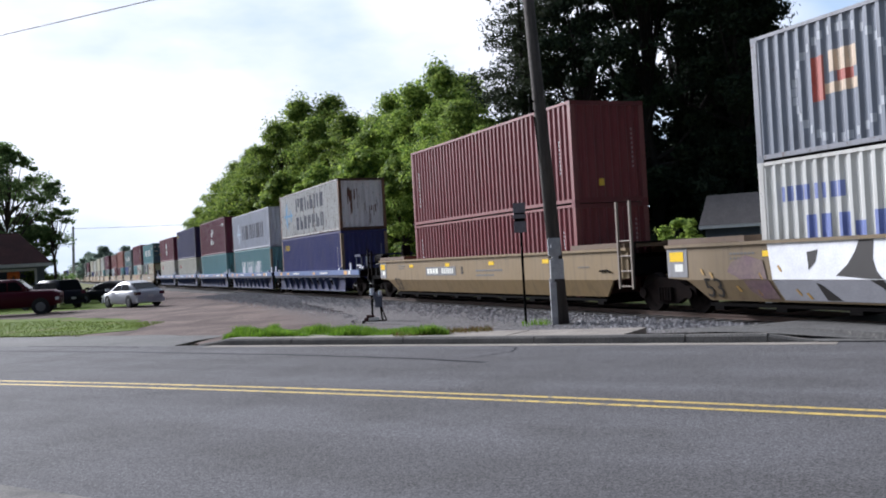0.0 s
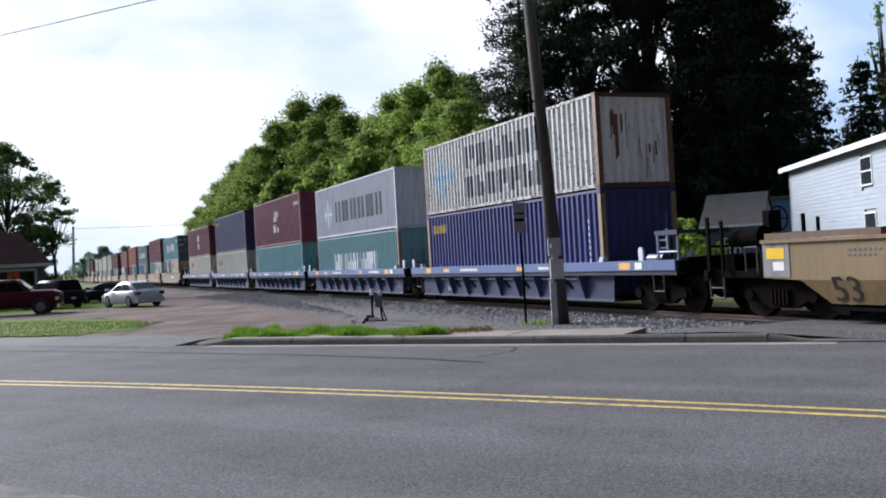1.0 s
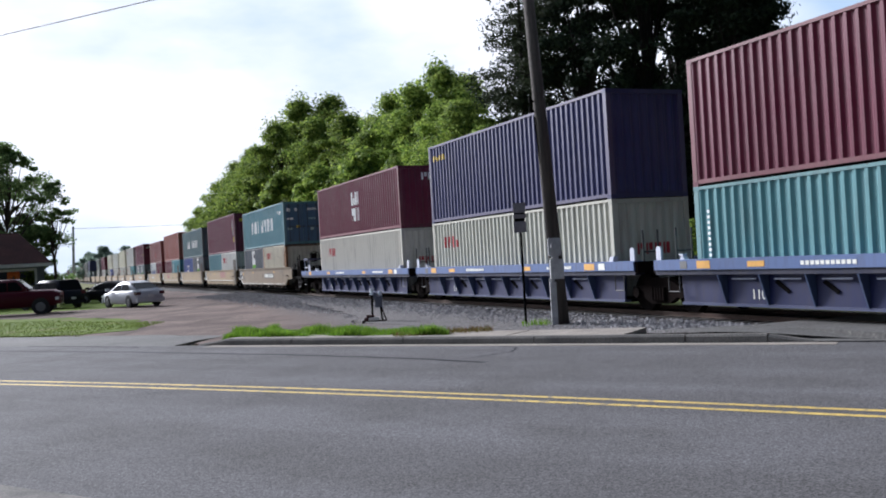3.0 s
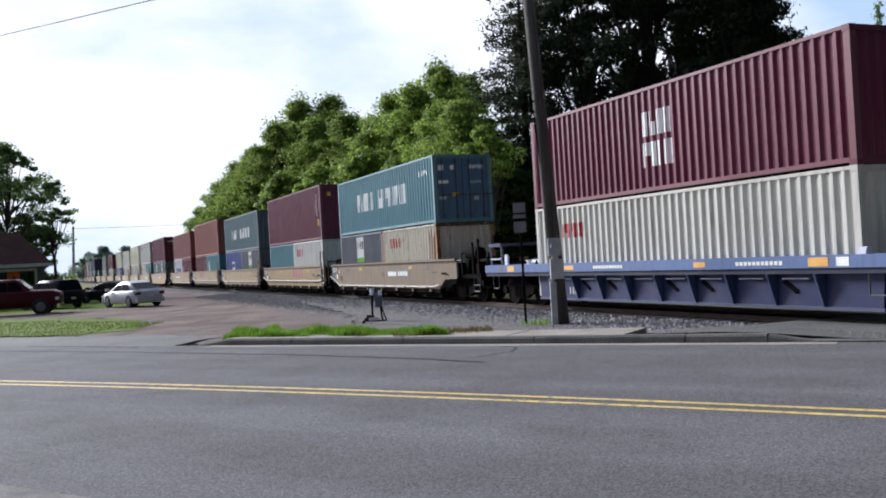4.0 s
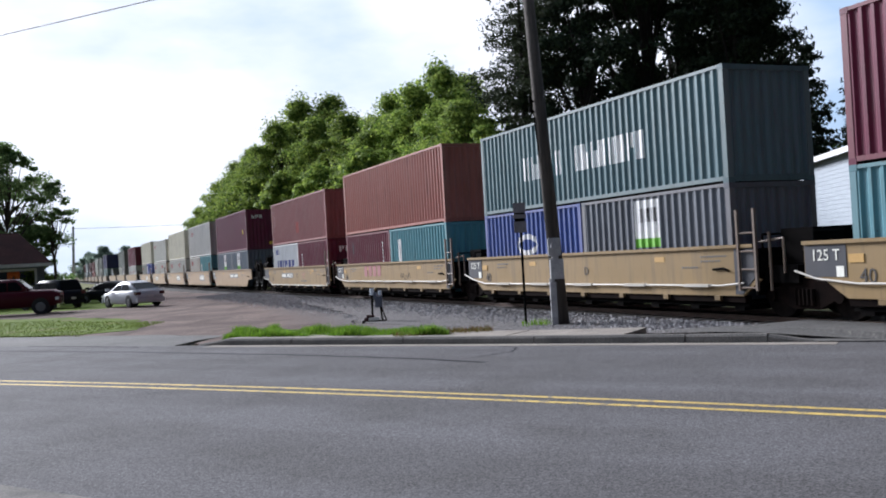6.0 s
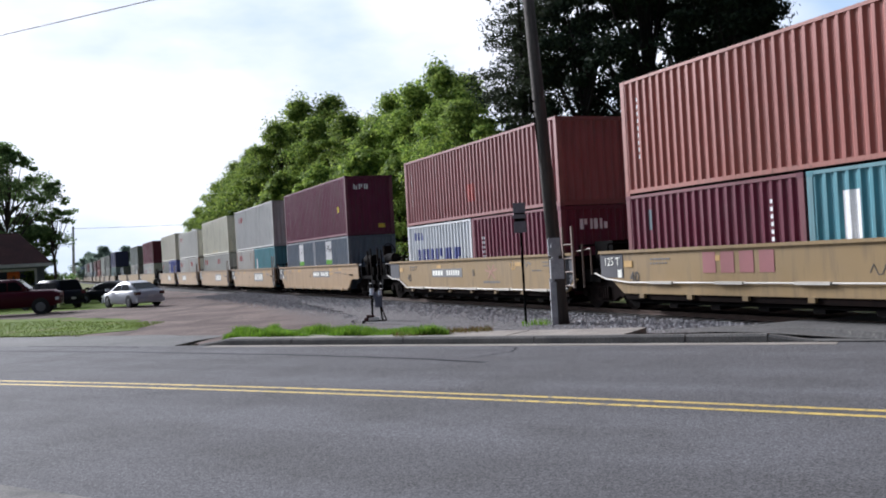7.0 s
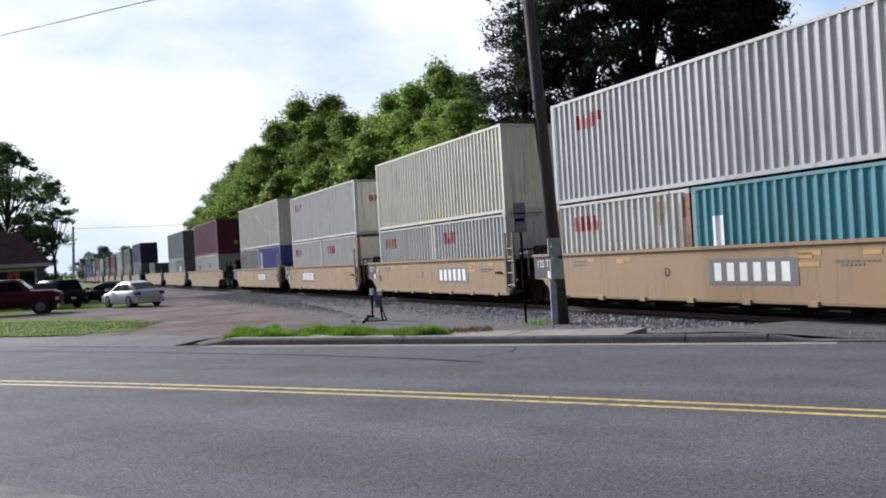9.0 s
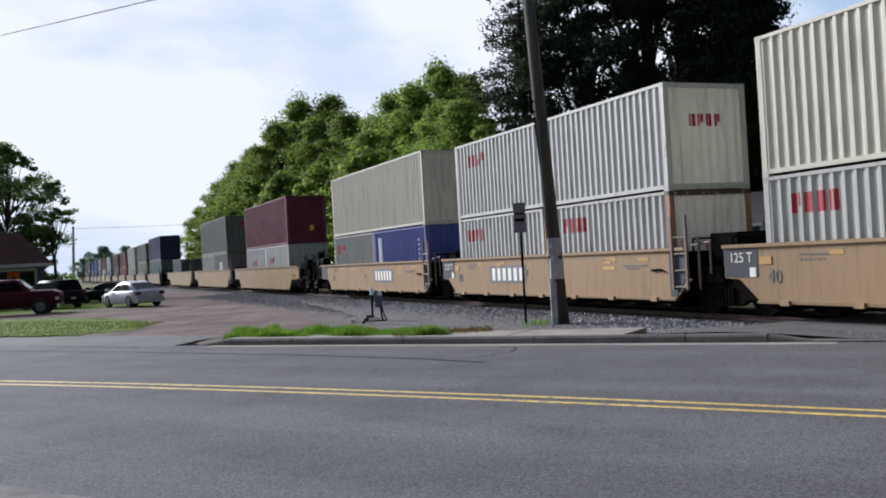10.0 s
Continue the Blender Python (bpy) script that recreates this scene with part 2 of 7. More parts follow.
SHINGLE_RED = surface("maroon_shingles", (0.04, 0.017, 0.018, 1), (0.026, 0.012, 0.014, 1), 1.0, 0.95, 0.6, fine=14.0)
SHINGLE_RED.node_tree.nodes["Principled BSDF"].inputs["Specular IOR Level"].default_value = 0.05
GREY_WALL = surface("grey_painted_boards", (0.32, 0.35, 0.38, 1), (0.25, 0.27, 0.3, 1), 1.0, 0.7)
GARAGE_WALL = surface("dark_grey_boards", (0.14, 0.15, 0.175, 1), (0.1, 0.11, 0.13, 1), 1.0, 0.75)
BLUE_WALL = surface("blue_painted_boards", (0.16, 0.24, 0.42, 1), (0.12, 0.19, 0.34, 1), 1.0, 0.7)
BLUE_DARK = surface("dark_blue_boards", (0.06, 0.075, 0.1, 1), (0.045, 0.055, 0.075, 1), 1.0, 0.7)
DARK_INSIDE = surface("dark_interior", (0.02, 0.018, 0.018, 1), (0.03, 0.027, 0.025, 1), 1.0, 0.9)
ORANGE = plain("orange_cloth", (0.75, 0.16, 0.03, 1), 0.8)
BARK_DARK = surface("dark_bark", (0.018, 0.014, 0.011, 1), (0.01, 0.008, 0.007, 1), 3.0, 0.95, 0.8, stretched=(4, 4, 0.7), fine=25.0)
BARK = surface("bark", (0.075, 0.058, 0.045, 1), (0.045, 0.036, 0.03, 1), 3.0, 0.95, 0.8, stretched=(4, 4, 0.7), fine=25.0)
LEAF = leaf_material("broad_leaves", (0.055, 0.115, 0.024, 1), (0.33, 0.42, 0.08, 1), 0.45)
# dark copy of the broad leaves, with shade put into the colour
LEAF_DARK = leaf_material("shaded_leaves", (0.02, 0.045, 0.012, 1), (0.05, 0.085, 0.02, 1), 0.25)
NEEDLE = leaf_material("spruce_needles", (0.009, 0.018, 0.012, 1), (0.038, 0.055, 0.03, 1), 0.15)
NEEDLE_PALE = leaf_material("pine_needles", (0.018, 0.027, 0.015, 1), (0.055, 0.068, 0.036, 1), 0.15)
# half-dark leaf copy, partly shaded by colour
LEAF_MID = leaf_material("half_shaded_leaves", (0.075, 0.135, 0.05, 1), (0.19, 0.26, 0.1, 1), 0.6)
# pale bluish leaves: haze of the distance mixed into the colour
LEAF_HAZED = leaf_material("hazed_leaves", (0.19, 0.26, 0.22, 1), (0.28, 0.35, 0.28, 1), 0.5)
TURF_BLADE = leaf_material("turf_blades", (0.085, 0.125, 0.022, 1), (0.125, 0.165, 0.034, 1), 0.35)
GRASS_BLADE = leaf_material("grass_blades", (0.06, 0.15, 0.012, 1), (0.19, 0.31, 0.035, 1), 0.5)
WEED_RED = leaf_material("dry_weeds", (0.14, 0.06, 0.028, 1), (0.13, 0.15, 0.035, 1), 0.3)
TYRE = plain("tyre_rubber", (0.02, 0.02, 0.021, 1), 0.85)
ALLOY = plain("alloy_rim", (0.2, 0.2, 0.21, 1), 0.45, 0.5)
LAMP_RED = plain("red_lens", (0.06, 0.008, 0.014, 1), 0.2)
LAMP_CLEAR = plain("clear_lens", (0.75, 0.76, 0.78, 1), 0.1)
CHROME = plain("chrome", (0.75, 0.75, 0.76, 1), 0.12, 1.0)
WIRE = plain("cable_black", (0.03, 0.03, 0.03, 1), 0.6)


def glass(name, tint):
    m, n, l, p = nodes_of(name)
    p.inputs["Base Color"].default_value = tint
    p.inputs["Roughness"].default_value = 0.06
    p.inputs["Specular IOR Level"].default_value = 0.12
    return m


CAR_GLASS = glass("tinted_glass", (0.008, 0.009, 0.011, 1))
CAR_GLASS.node_tree.nodes["Principled BSDF"].inputs["IOR"].default_value = 1.2
PANE_GLASS = glass("window_glass", (0.02, 0.025, 0.03, 1))


def car_paint(name, c, coat=0.12, ior=1.3):
    m, n, l, p = nodes_of(name)
    tc = n.new("ShaderNodeTexCoord")
    f = noise_node(n, l, tc.outputs["Object"], 1.5, 4.0)
    l.new(mix(n, l, f, c, tuple(x * 0.8 for x in c[:3]) + (1,)), p.inputs["Base Color"])
    p.inputs["Roughness"].default_value, p.inputs["Coat Weight"].default_value, p.inputs["Coat Roughness"].default_value = 0.45, coat, 0.15
    p.inputs["IOR"].default_value = ior
    return m


# ---- mesh helpers ----
def box(bm, x0, x1, y0, y1, z0, z1):
    v = [bm.verts.new((x, y, z)) for x in (x0, x1) for y in (y0, y1) for z in (z0, z1)]
    for f in ((0, 1, 3, 2), (4, 6, 7, 5), (0, 4, 5, 1), (2, 3, 7, 6), (0, 2, 6, 4), (1, 5, 7, 3)):
        bm.faces.new([v[i] for i in f])


def prism(bm, outline, y0, y1, axis="y"):
    """Extrudes an outline of (a, z) pairs between two values of the other level axis."""
    def at(a, b, z):
        return (a, b, z) if axis == "y" else (b, a, z)
    lo, hi = [bm.verts.new(at(a, y0, z)) for a, z in outline], [bm.verts.new(at(a, y1, z)) for a, z in outline]
    bm.faces.new(lo)
    bm.faces.new(hi[::-1])
    for i in range(len(outline)):
        j = (i + 1) % len(outline)
        bm.faces.new((lo[i], hi[i], hi[j], lo[j]))


def tube(bm, p0, p1, r0, r1=None, n=8, caps=True):
    r1 = r0 if r1 is None else r1
    p0, p1 = Vector(p0), Vector(p1)
    d = (p1 - p0).normalized()
    a = d.orthogonal().normalized()
    b = d.cross(a)
    rings = []
    for p, r in ((p0, r0), (p1, r1)):
        rings.append([bm.verts.new(p + (a * math.cos(k) + b * math.sin(k)) * r) for k in (2 * math.pi * i / n for i in range(n))])
    for i in range(n):
        j = (i + 1) % n
        bm.faces.new((rings[0][i], rings[0][j], rings[1][j], rings[1][i]))
    if caps:
        bm.faces.new(rings[0][::-1])
        bm.faces.new(rings[1])


def finish(name, bm, material, smooth=False):
    bmesh.ops.recalc_face_normals(bm, faces=bm.faces[:])
    me = bpy.data.meshes.new(name)
    bm.to_mesh(me)
    bm.free()
    me.materials.append(material)
    if smooth:
        me.shade_smooth()
    return me


def made(build, *args):
    bm = bmesh.new()
    build(bm, *args)
    return bm


def boxes(*items):
    bm = bmesh.new()
    for i in items:
        box(bm, *i)
    return bm


def tubes(*items, n=8):
    bm = bmesh.new()
    for i in items:
        tube(bm, *i, n=n)
    return bm


def part(name, bm, material, parent, label="", smooth=False, color=None):
    """Links a bmesh, or a mesh that is shared, as one object under a thing or a part."""
    me = bm if isinstance(bm, bpy.types.Mesh) else finish(name, bm, material, smooth)
    ob = new(name, me)
    ob.parent = parent
    if label:
        ob["label"] = label
    if color:
        ob.color = color
    return ob


def thing(name, m, label, category, group="", kind=""):
    ob = new(name)
    ob.empty_display_size = 0.2
    ob.matrix_world = m
    return tagged(ob, label, category, group, kind)


def solo(name, bm, material, label, category="", kind="", m=None, smooth=False, group=""):
    ob = new(name, finish(name, bm, material, smooth))
    if m is not None:
        ob.matrix_world = m
    return tagged(ob, label, category, group, kind)


def from_arrays(name, verts, faces, material, smooth=False):
    me = bpy.data.meshes.new(name)
    me.from_pydata(verts, [], faces)
    me.materials.append(material)
    if smooth:
        me.shade_smooth()
    return me


TEXTS = {}


def text_mesh(words, size, material):
    """Flat characters of the built-in font, 4 mm thick, facing local -Y, centred."""
    key = (words, size, material.name)
    if key not in TEXTS:
        cu = bpy.data.curves.new("text", "FONT")
        cu.body, cu.size, cu.extrude, cu.align_x, cu.align_y, cu.resolution_u = words, size, 0.002, "CENTER", "CENTER", 2
        ob = new("text", cu)
        me = bpy.data.meshes.new_from_object(ob.evaluated_get(bpy.context.evaluated_depsgraph_get()))
        bpy.data.objects.remove(ob)
        me.transform(Matrix.Rotation(radians(90), 4, "X"))
        me.materials.clear()
        me.materials.append(material)
        TEXTS[key] = me
    return TEXTS[key]


# ---- the line of the track; distances run away from the camera ----
ORIGIN, AWAY = Vector((19.213, -6.606, 0)), Vector((-0.3938, 0.9192, 0))
NEAR_SIDE = Vector((-0.9192, -0.3938, 0))
HEADING = -66.81
SPEED, GAIN = 23.475, 0.0478


def on_track(s, side=0.0, z=0.0):
    """A pose at s metres along the track; its x axis points the way the train goes, its -y axis to the road side."""
    p = ORIGIN + AWAY * s + NEAR_SIDE * side
    return pose(p.x, p.y, z, 0, 0, HEADING)


def train_rows(s, z=0.0):
    return [(t, on_track(s - SPEED * t - 0.5 * GAIN * t * t, 0, z)) for t in [i * 0.5 for i in range(21)]]


MOVERS = []
# ---- ground, road, kerb, track bed ----
def polygon(name, pts, z, material, label, category, kind="structure", thick=0.12, ragged=0.0, seed=1):
    """A flat slab with the outline pts; ragged edges wander by that many metres."""
    rnd, out = random.Random(seed), []
    for (x0, y0), (x1, y1) in zip(pts, pts[1:] + pts[:1]):
        n = max(1, int(math.hypot(x1 - x0, y1 - y0) / 0.7)) if ragged else 1
        n = min(n, 60)
        for i in range(n):
            f = i / n
            j = ragged if i else ragged * 0.3
            out.append((x0 + (x1 - x0) * f + rnd.uniform(-j, j), y0 + (y1 - y0) * f + rnd.uniform(-j, j)))
    bm = bmesh.new()
    top = [bm.verts.new((x, y, z)) for x, y in out]
    low = [bm.verts.new((x, y, z - thick)) for x, y in out]
    bm.faces.new(top)
    for i in range(len(out)):
        j = (i + 1) % len(out)
        bm.faces.new((top[i], low[i], low[j], top[j]))
    bmesh.ops.triangulate(bm, faces=[f for f in bm.faces if len(f.verts) > 4])
    return solo(name, bm, material, label, category, kind)


ROAD_Z = -0.15


def kerb_y(x):
    return 23.3 - 0.56 * (x + 6.42)


def near_y(x):
    return 8.48 - 0.66 * (x + 4.07)


def mid_y(x):
    c = min(8.0, max(-12.0, x))
    return 12.55 - 0.645 * c - 0.0067 * c * c - (0.645 + 0.0134 * c) * (x - c)


solo("ground", made(lambda bm: [box(bm, -2500, 2500, -2500, 2500, -0.8, -0.26)]), DIRT_GRASS, "rough grassy ground reaching to the horizon", "ground", "structure")
polygon("road", [(-160, kerb_y(-160)), (-6.5, kerb_y(-6.5)), (6.6, kerb_y(6.6)), (40, kerb_y(40)), (40, near_y(40)), (-160, near_y(-160))], ROAD_Z, ASPHALT, "worn grey asphalt road with a double yellow line", "road", thick=0.3)
polygon("near_pavement", [(-60, near_y(-60) - 0.02), (12, near_y(12) - 0.02), (12, near_y(12) - 2.2), (-60, near_y(-60) - 2.2)], ROAD_Z + 0.03, KERB_STONE, "grey concrete gutter and pavement beside the road", "pavement", thick=0.2)
polygon("driveway_apron", [(-6.9, 23.65), (-6.2, 26.4), (-8.2, 27.9), (-10.3, 29.1), (-14.4, 31.2), (-30, 40.2), (-46, 47.6), (-46, 45.5)], ROAD_Z - 0.018, ASPHALT_OLD, "pale worn asphalt driveway apron", "driveway", thick=0.2, ragged=0.12, seed=4)
polygon("gravel_lot", [(-5.6, 26.2), (-2.6, 27.3), (-3.2, 33.0), (-8.0, 47.5), (-16.5, 70.0), (-36, 112), (-46, 108), (-40, 62), (-27, 44.4), (-18.5, 39.6), (-14.2, 37.0), (-13.6, 34.4), (-12.6, 30.6), (-9.8, 28.7)], ROAD_Z - 0.026, GRAVEL, "brown packed gravel lot", "gravel", thick=0.2, ragged=0.25, seed=7)
polygon("lawn", [(-10.5, 33.4), (-12.5, 38.4), (-17.4, 44.0), (-28.6, 49.4), (-46, 54.8), (-53, 51.2), (-31, 41.2), (-15.4, 32.2), (-12.0, 30.5), (-10.2, 31.4)], ROAD_Z - 0.012, LAWN, "patchy mown grass verge", "lawn", thick=0.2, ragged=0.3, seed=9)
polygon("back_lawn", [(-17.0, 56.5), (-19.5, 53.5), (-26, 52.5), (-33, 58.0), (-40, 75), (-34, 90), (-22, 72)], ROAD_Z - 0.02, LAWN, "grass behind the parked cars", "lawn", thick=0.2, ragged=0.3, seed=12)

# double yellow line and crack sealing
for off in (0.0, -0.41):
    bm = bmesh.new()
    xs = [-120 + i * 1.0 for i in range(161)]
    for xa, xb in zip(xs, xs[1:]):
        ya, yb = mid_y(xa) + off, mid_y(xb) + off
        v = [bm.verts.new(c) for c in ((xa, ya, ROAD_Z + 0.004), (xb, yb, ROAD_Z + 0.004), (xb, yb + 0.145, ROAD_Z + 0.004), (xa, ya + 0.145, ROAD_Z + 0.004))]
        bm.faces.new(v)
    solo("road_line", bm, ROAD_YELLOW, "worn yellow centre line", "road line", "structure")
for path, w in ((((-13.5, 26.1), (-11.78, 24.98), (-7.13, 22.06), (-3.41, 19.5), (-0.99, 17.56), (0.84, 15.8)), 0.07), (((-11.6, 26.2), (-9.5, 24.9), (-7.4, 23.45)), 0.07), (((0.9, 18.9), (1.3, 18.2), (1.15, 17.5), (0.4, 16.9)), 0.02)):
    bm = bmesh.new()
    rnd = random.Random(int(w * 1000 + path[0][0] * 10))
    pts = []
    for (xa, ya), (xb, yb) in zip(path, path[1:]):
        for i in range(8):
            pts.append((xa + (xb - xa) * i / 8 + rnd.uniform(-0.04, 0.04), ya + (yb - ya) * i / 8 + rnd.uniform(-0.04, 0.04)))
    for (xa, ya), (xb, yb) in zip(pts, pts[1:]):
        d = Vector((ya - yb, xb - xa)).normalized() * w
        bm.faces.new([bm.verts.new(c) for c in ((xa + d.x, ya + d.y, ROAD_Z + 0.003), (xa - d.x, ya - d.y, ROAD_Z + 0.003), (xb - d.x, yb - d.y, ROAD_Z + 0.003), (xb + d.x, yb + d.y, ROAD_Z + 0.003))])
    solo("road_crack", bm, TAR, "dark sealed crack in the asphalt", "crack", "structure")

# kerb: separate stones with open joints, dropping to the road at its end
kerb = thing("kerb", pose(0, 0, 0), "weathered concrete kerb with a dropped end", "kerb", kind="structure")
KERB_DIR = Vector((1, -0.56, 0)).normalized()
KERB_BACK = Vector((0.56, 1, 0)).normalized()
start = Vector((-6.1, kerb_y(-6.1), 0))
lengths = [2.87, 3.0, 3.05, 3.0, 1.45, 0.85]
at = 0.0
for i, ln in enumerate(lengths):
    h0 = 0.0 if i < 5 else -0.01
    h1 = 0.0 if i < 5 else -0.135
    if i == 0:
        h0 = -0.12
    a, b = start + KERB_DIR * (at + 0.012), start + KERB_DIR * (at + ln - 0.012)
    bm = bmesh.new()
    ring = []
    for p, h in ((a, h0), (b, h1)) if i else ((a, h0), (a + KERB_DIR * 0.9, 0.0), (b, h1)):
        q = [p + KERB_BACK * 0.0 + Vector((0, 0, -0.3)), p + KERB_BACK * 0.01 + Vector((0, 0, max(h - 0.04, -0.29))), p + KERB_BACK * 0.05 + Vector((0, 0, h)), p + KERB_BACK * 0.19 + Vector((0, 0, h)), p + KERB_BACK * 0.2 + Vector((0, 0, -0.3))]
        ring.append([bm.verts.new(c) for c in q])
    for r0, r1 in zip(ring, ring[1:]):
        for k in range(5):
            bm.faces.new((r0[k], r0[(k + 1) % 5], r1[(k + 1) % 5], r1[k]))
    bm.faces.new(ring[0])
    bm.faces.new(ring[-1][::-1])
    part("kerb_stone", bm, KERB_STONE, kerb)
    at += ln

g0, g1 = start + KERB_DIR * 0.5, start + KERB_DIR * 14.52
polygon("gutter", [(g0.x, g0.y - 0.004), (g1.x, g1.y - 0.004), (g1.x - 0.18, g1.y - 0.33), (g0.x - 0.18, g0.y - 0.33)], ROAD_Z + 0.006, CONCRETE, "narrow pale concrete gutter along the kerb", "gutter", thick=0.1)
polygon("verge", [(-6.35, 23.8), (-6.0, 26.9), (-2.6, 27.8), (1.4, 23.4), (4.5, 20.8), (3.6, 18.2), (-5.9, 23.35)], ROAD_Z + 0.006, GRAVEL, "strip of bare earth and weeds behind the kerb", "verge", thick=0.2)

polygon("kerb_end_patch", [(3.4, 18.0), (7.9, 15.4), (8.3, 16.0), (5.9, 17.8), (3.9, 19.2)], ROAD_Z + 0.012, ASPHALT_OLD, "asphalt patch at the dropped end of the kerb", "patch", thick=0.1)

# strip of pavement slabs behind the kerb
walk_strip = thing("pavement", pose(0, 0, 0), "narrow strip of worn concrete slabs behind the kerb", "pavement", kind="structure")
for i in range(8):
    a = start + KERB_DIR * (0.67 + i * 1.25) + KERB_BACK * 0.215
    b = a + KERB_DIR * 1.225
    wd = 0.55 + 0.13 * i
    bm = bmesh.new()
    vs = [a, b, b + KERB_BACK * (wd + 0.13), a + KERB_BACK * wd]
    up = [bm.verts.new((v.x, v.y, -0.018 + 0.003 * ((i * 7) % 3))) for v in vs]
    dn = [bm.verts.new((v.x, v.y, -0.2)) for v in vs]
    bm.faces.new(up)
    for k in range(4):
        bm.faces.new((up[k], dn[k], dn[(k + 1) % 4], up[(k + 1) % 4]))
    part("slab", bm, CONCRETE, walk_strip)

# ramped asphalt up to the level crossing
bm = bmesh.new()
for lat0, lat1, s0, s1, z0, z1 in ((0.86, 2.1, 4.0, 28.3, -0.005, -0.02), (-0.66, 0.66, 4.0, 28.2, -0.01, -0.01), (-5.0, -0.86, 4.0, 28.1, -0.1, -0.005)):
    c = [(lat0, s0, z0), (lat1, s0, z1), (lat1, s1 + (0.25 if lat1 > 2 else 0), z1), (lat0, s1, z0)]
    up = [ORIGIN + AWAY * s + NEAR_SIDE * la + Vector((0, 0, z)) for la, s, z in c]
    vu, vd = [bm.verts.new(p) for p in up], [bm.verts.new(p - Vector((0, 0, 0.25))) for p in up]
    bm.faces.new(vu)
    bm.faces.new(vd[::-1])
    for k in range(4):
        bm.faces.new((vu[k], vd[k], vd[(k + 1) % 4], vu[(k + 1) % 4]))
solo("level_crossing", bm, ASPHALT_OLD, "ramped asphalt of the level crossing beside the rails", "crossing", "structure")
bm = bmesh.new()
edge = [(3.9, 18.75, -0.022), (5.6, 17.3, -0.03), (6.95, 16.35, -0.13), (12.0, 12.6, -0.146), (20.0, 7.5, -0.146), (20.0, -2.0, -0.03), (12.2, 8.0, -0.02), (7.35, 18.5, -0.012), (6.8, 18.95, -0.02), (6.25, 18.9, -0.03), (5.0, 19.1, -0.05), (4.15, 19.4, -0.07)]
mid = bm.verts.new((7.0, 18.0, -0.022))
mid2 = bm.verts.new((12.4, 9.6, -0.05))
rim = [bm.verts.new(c) for c in edge]
for k in range(len(rim)):
    a, b = rim[k], rim[(k + 1) % len(rim)]
    bm.faces.new((a, b, mid2 if 3 <= k <= 5 else mid))
bm.faces.new((rim[3], mid2, mid))
bm.faces.new((rim[6], mid, mid2))
solo("crossing_apron", bm, ASPHALT_OLD, "patched asphalt shoulder by the level crossing", "shoulder", "structure")

# track: ballast bed, ties, rails
track = thing("railway_track", pose(0, 0, 0), "single railway track on grey ballast", "railway track", kind="structure")
bm = bmesh.new()
rings = []
for s in [-60, 10, 28] + [30 + 4 * i for i in range(20)] + [120, 200, 400, 900]:
    wide = 3.6 if s < 120 else 2.6
    c = [(wide, -0.24), (1.9, -0.14), (0, -0.12), (-1.9, -0.14), (-3.4, -0.3)]
    rings.append([bm.verts.new(ORIGIN + AWAY * s + NEAR_SIDE * a + Vector((0, 0, z))) for a, z in c])
for r0, r1 in zip(rings, rings[1:]):
    for k in range(4):
        bm.faces.new((r0[k], r0[k + 1], r1[k + 1], r1[k]))
part("ballast_bed", bm, BALLAST, track)
# dark strip laid on the bed in place of the train's own shade
strip = [ORIGIN + AWAY * q + NEAR_SIDE * a for q, a in ((28.4, 1.55), (260, 1.55), (260, -1.6), (28.4, -1.6))]
bm = bmesh.new()
up, down = [bm.verts.new((p.x, p.y, -0.112)) for p in strip], [bm.verts.new((p.x, p.y, -0.2)) for p in strip]
bm.faces.new(up)
for k in range(4):
    bm.faces.new((up[k], down[k], down[(k + 1) % 4], up[(k + 1) % 4]))
part("oily_bed", bm, SHADE_BED, track, "ballast between the rails, coloured dark for the train's shade")
for sg in (-1, 1):
    bm = bmesh.new()
    prism(bm, [(sg * 0.7525 - 0.075, -0.172), (sg * 0.7525 + 0.075, -0.172), (sg * 0.7525 + 0.012, -0.14), (sg * 0.7525 + 0.012, -0.045), (sg * 0.7525 + 0.037, -0.035), (sg * 0.7525 + 0.037, 0.0), (sg * 0.7525 - 0.037, 0.0), (sg * 0.7525 - 0.037, -0.035), (sg * 0.7525 - 0.012, -0.045), (sg * 0.7525 - 0.012, -0.14)], -60, 900, "x")
    r = part("rail", bm, RAIL_STEEL, track, "worn steel rail")
    r.matrix_local = on_track(0) @ pose(0, 0, 0, 0, 0, 180)
tie = finish("tie", boxes((-0.115, 0.115, -1.3, 1.3, -0.33, -0.105)), TIMBER)
for i in range(120):
    t = part("tie", tie, None, track)
    t.matrix_local = on_track(28.5 + i * 0.5)
polygon("stone_shoulder", [(4.3, 19.2), (1.4, 22.5), (-2.3, 27.6), (-4.0, 35.5), (-7.4, 47.5), (-15.2, 71), (-12.0, 66), (-5.5, 47), (0.5, 33), (6.0, 21.5), (7.2, 19.3), (6.3, 18.7), (5.0, 18.95)], -0.135, GRAVEL, "shoulder of grey crushed stone beside the track", "ballast", thick=0.2, ragged=0.2, seed=21)


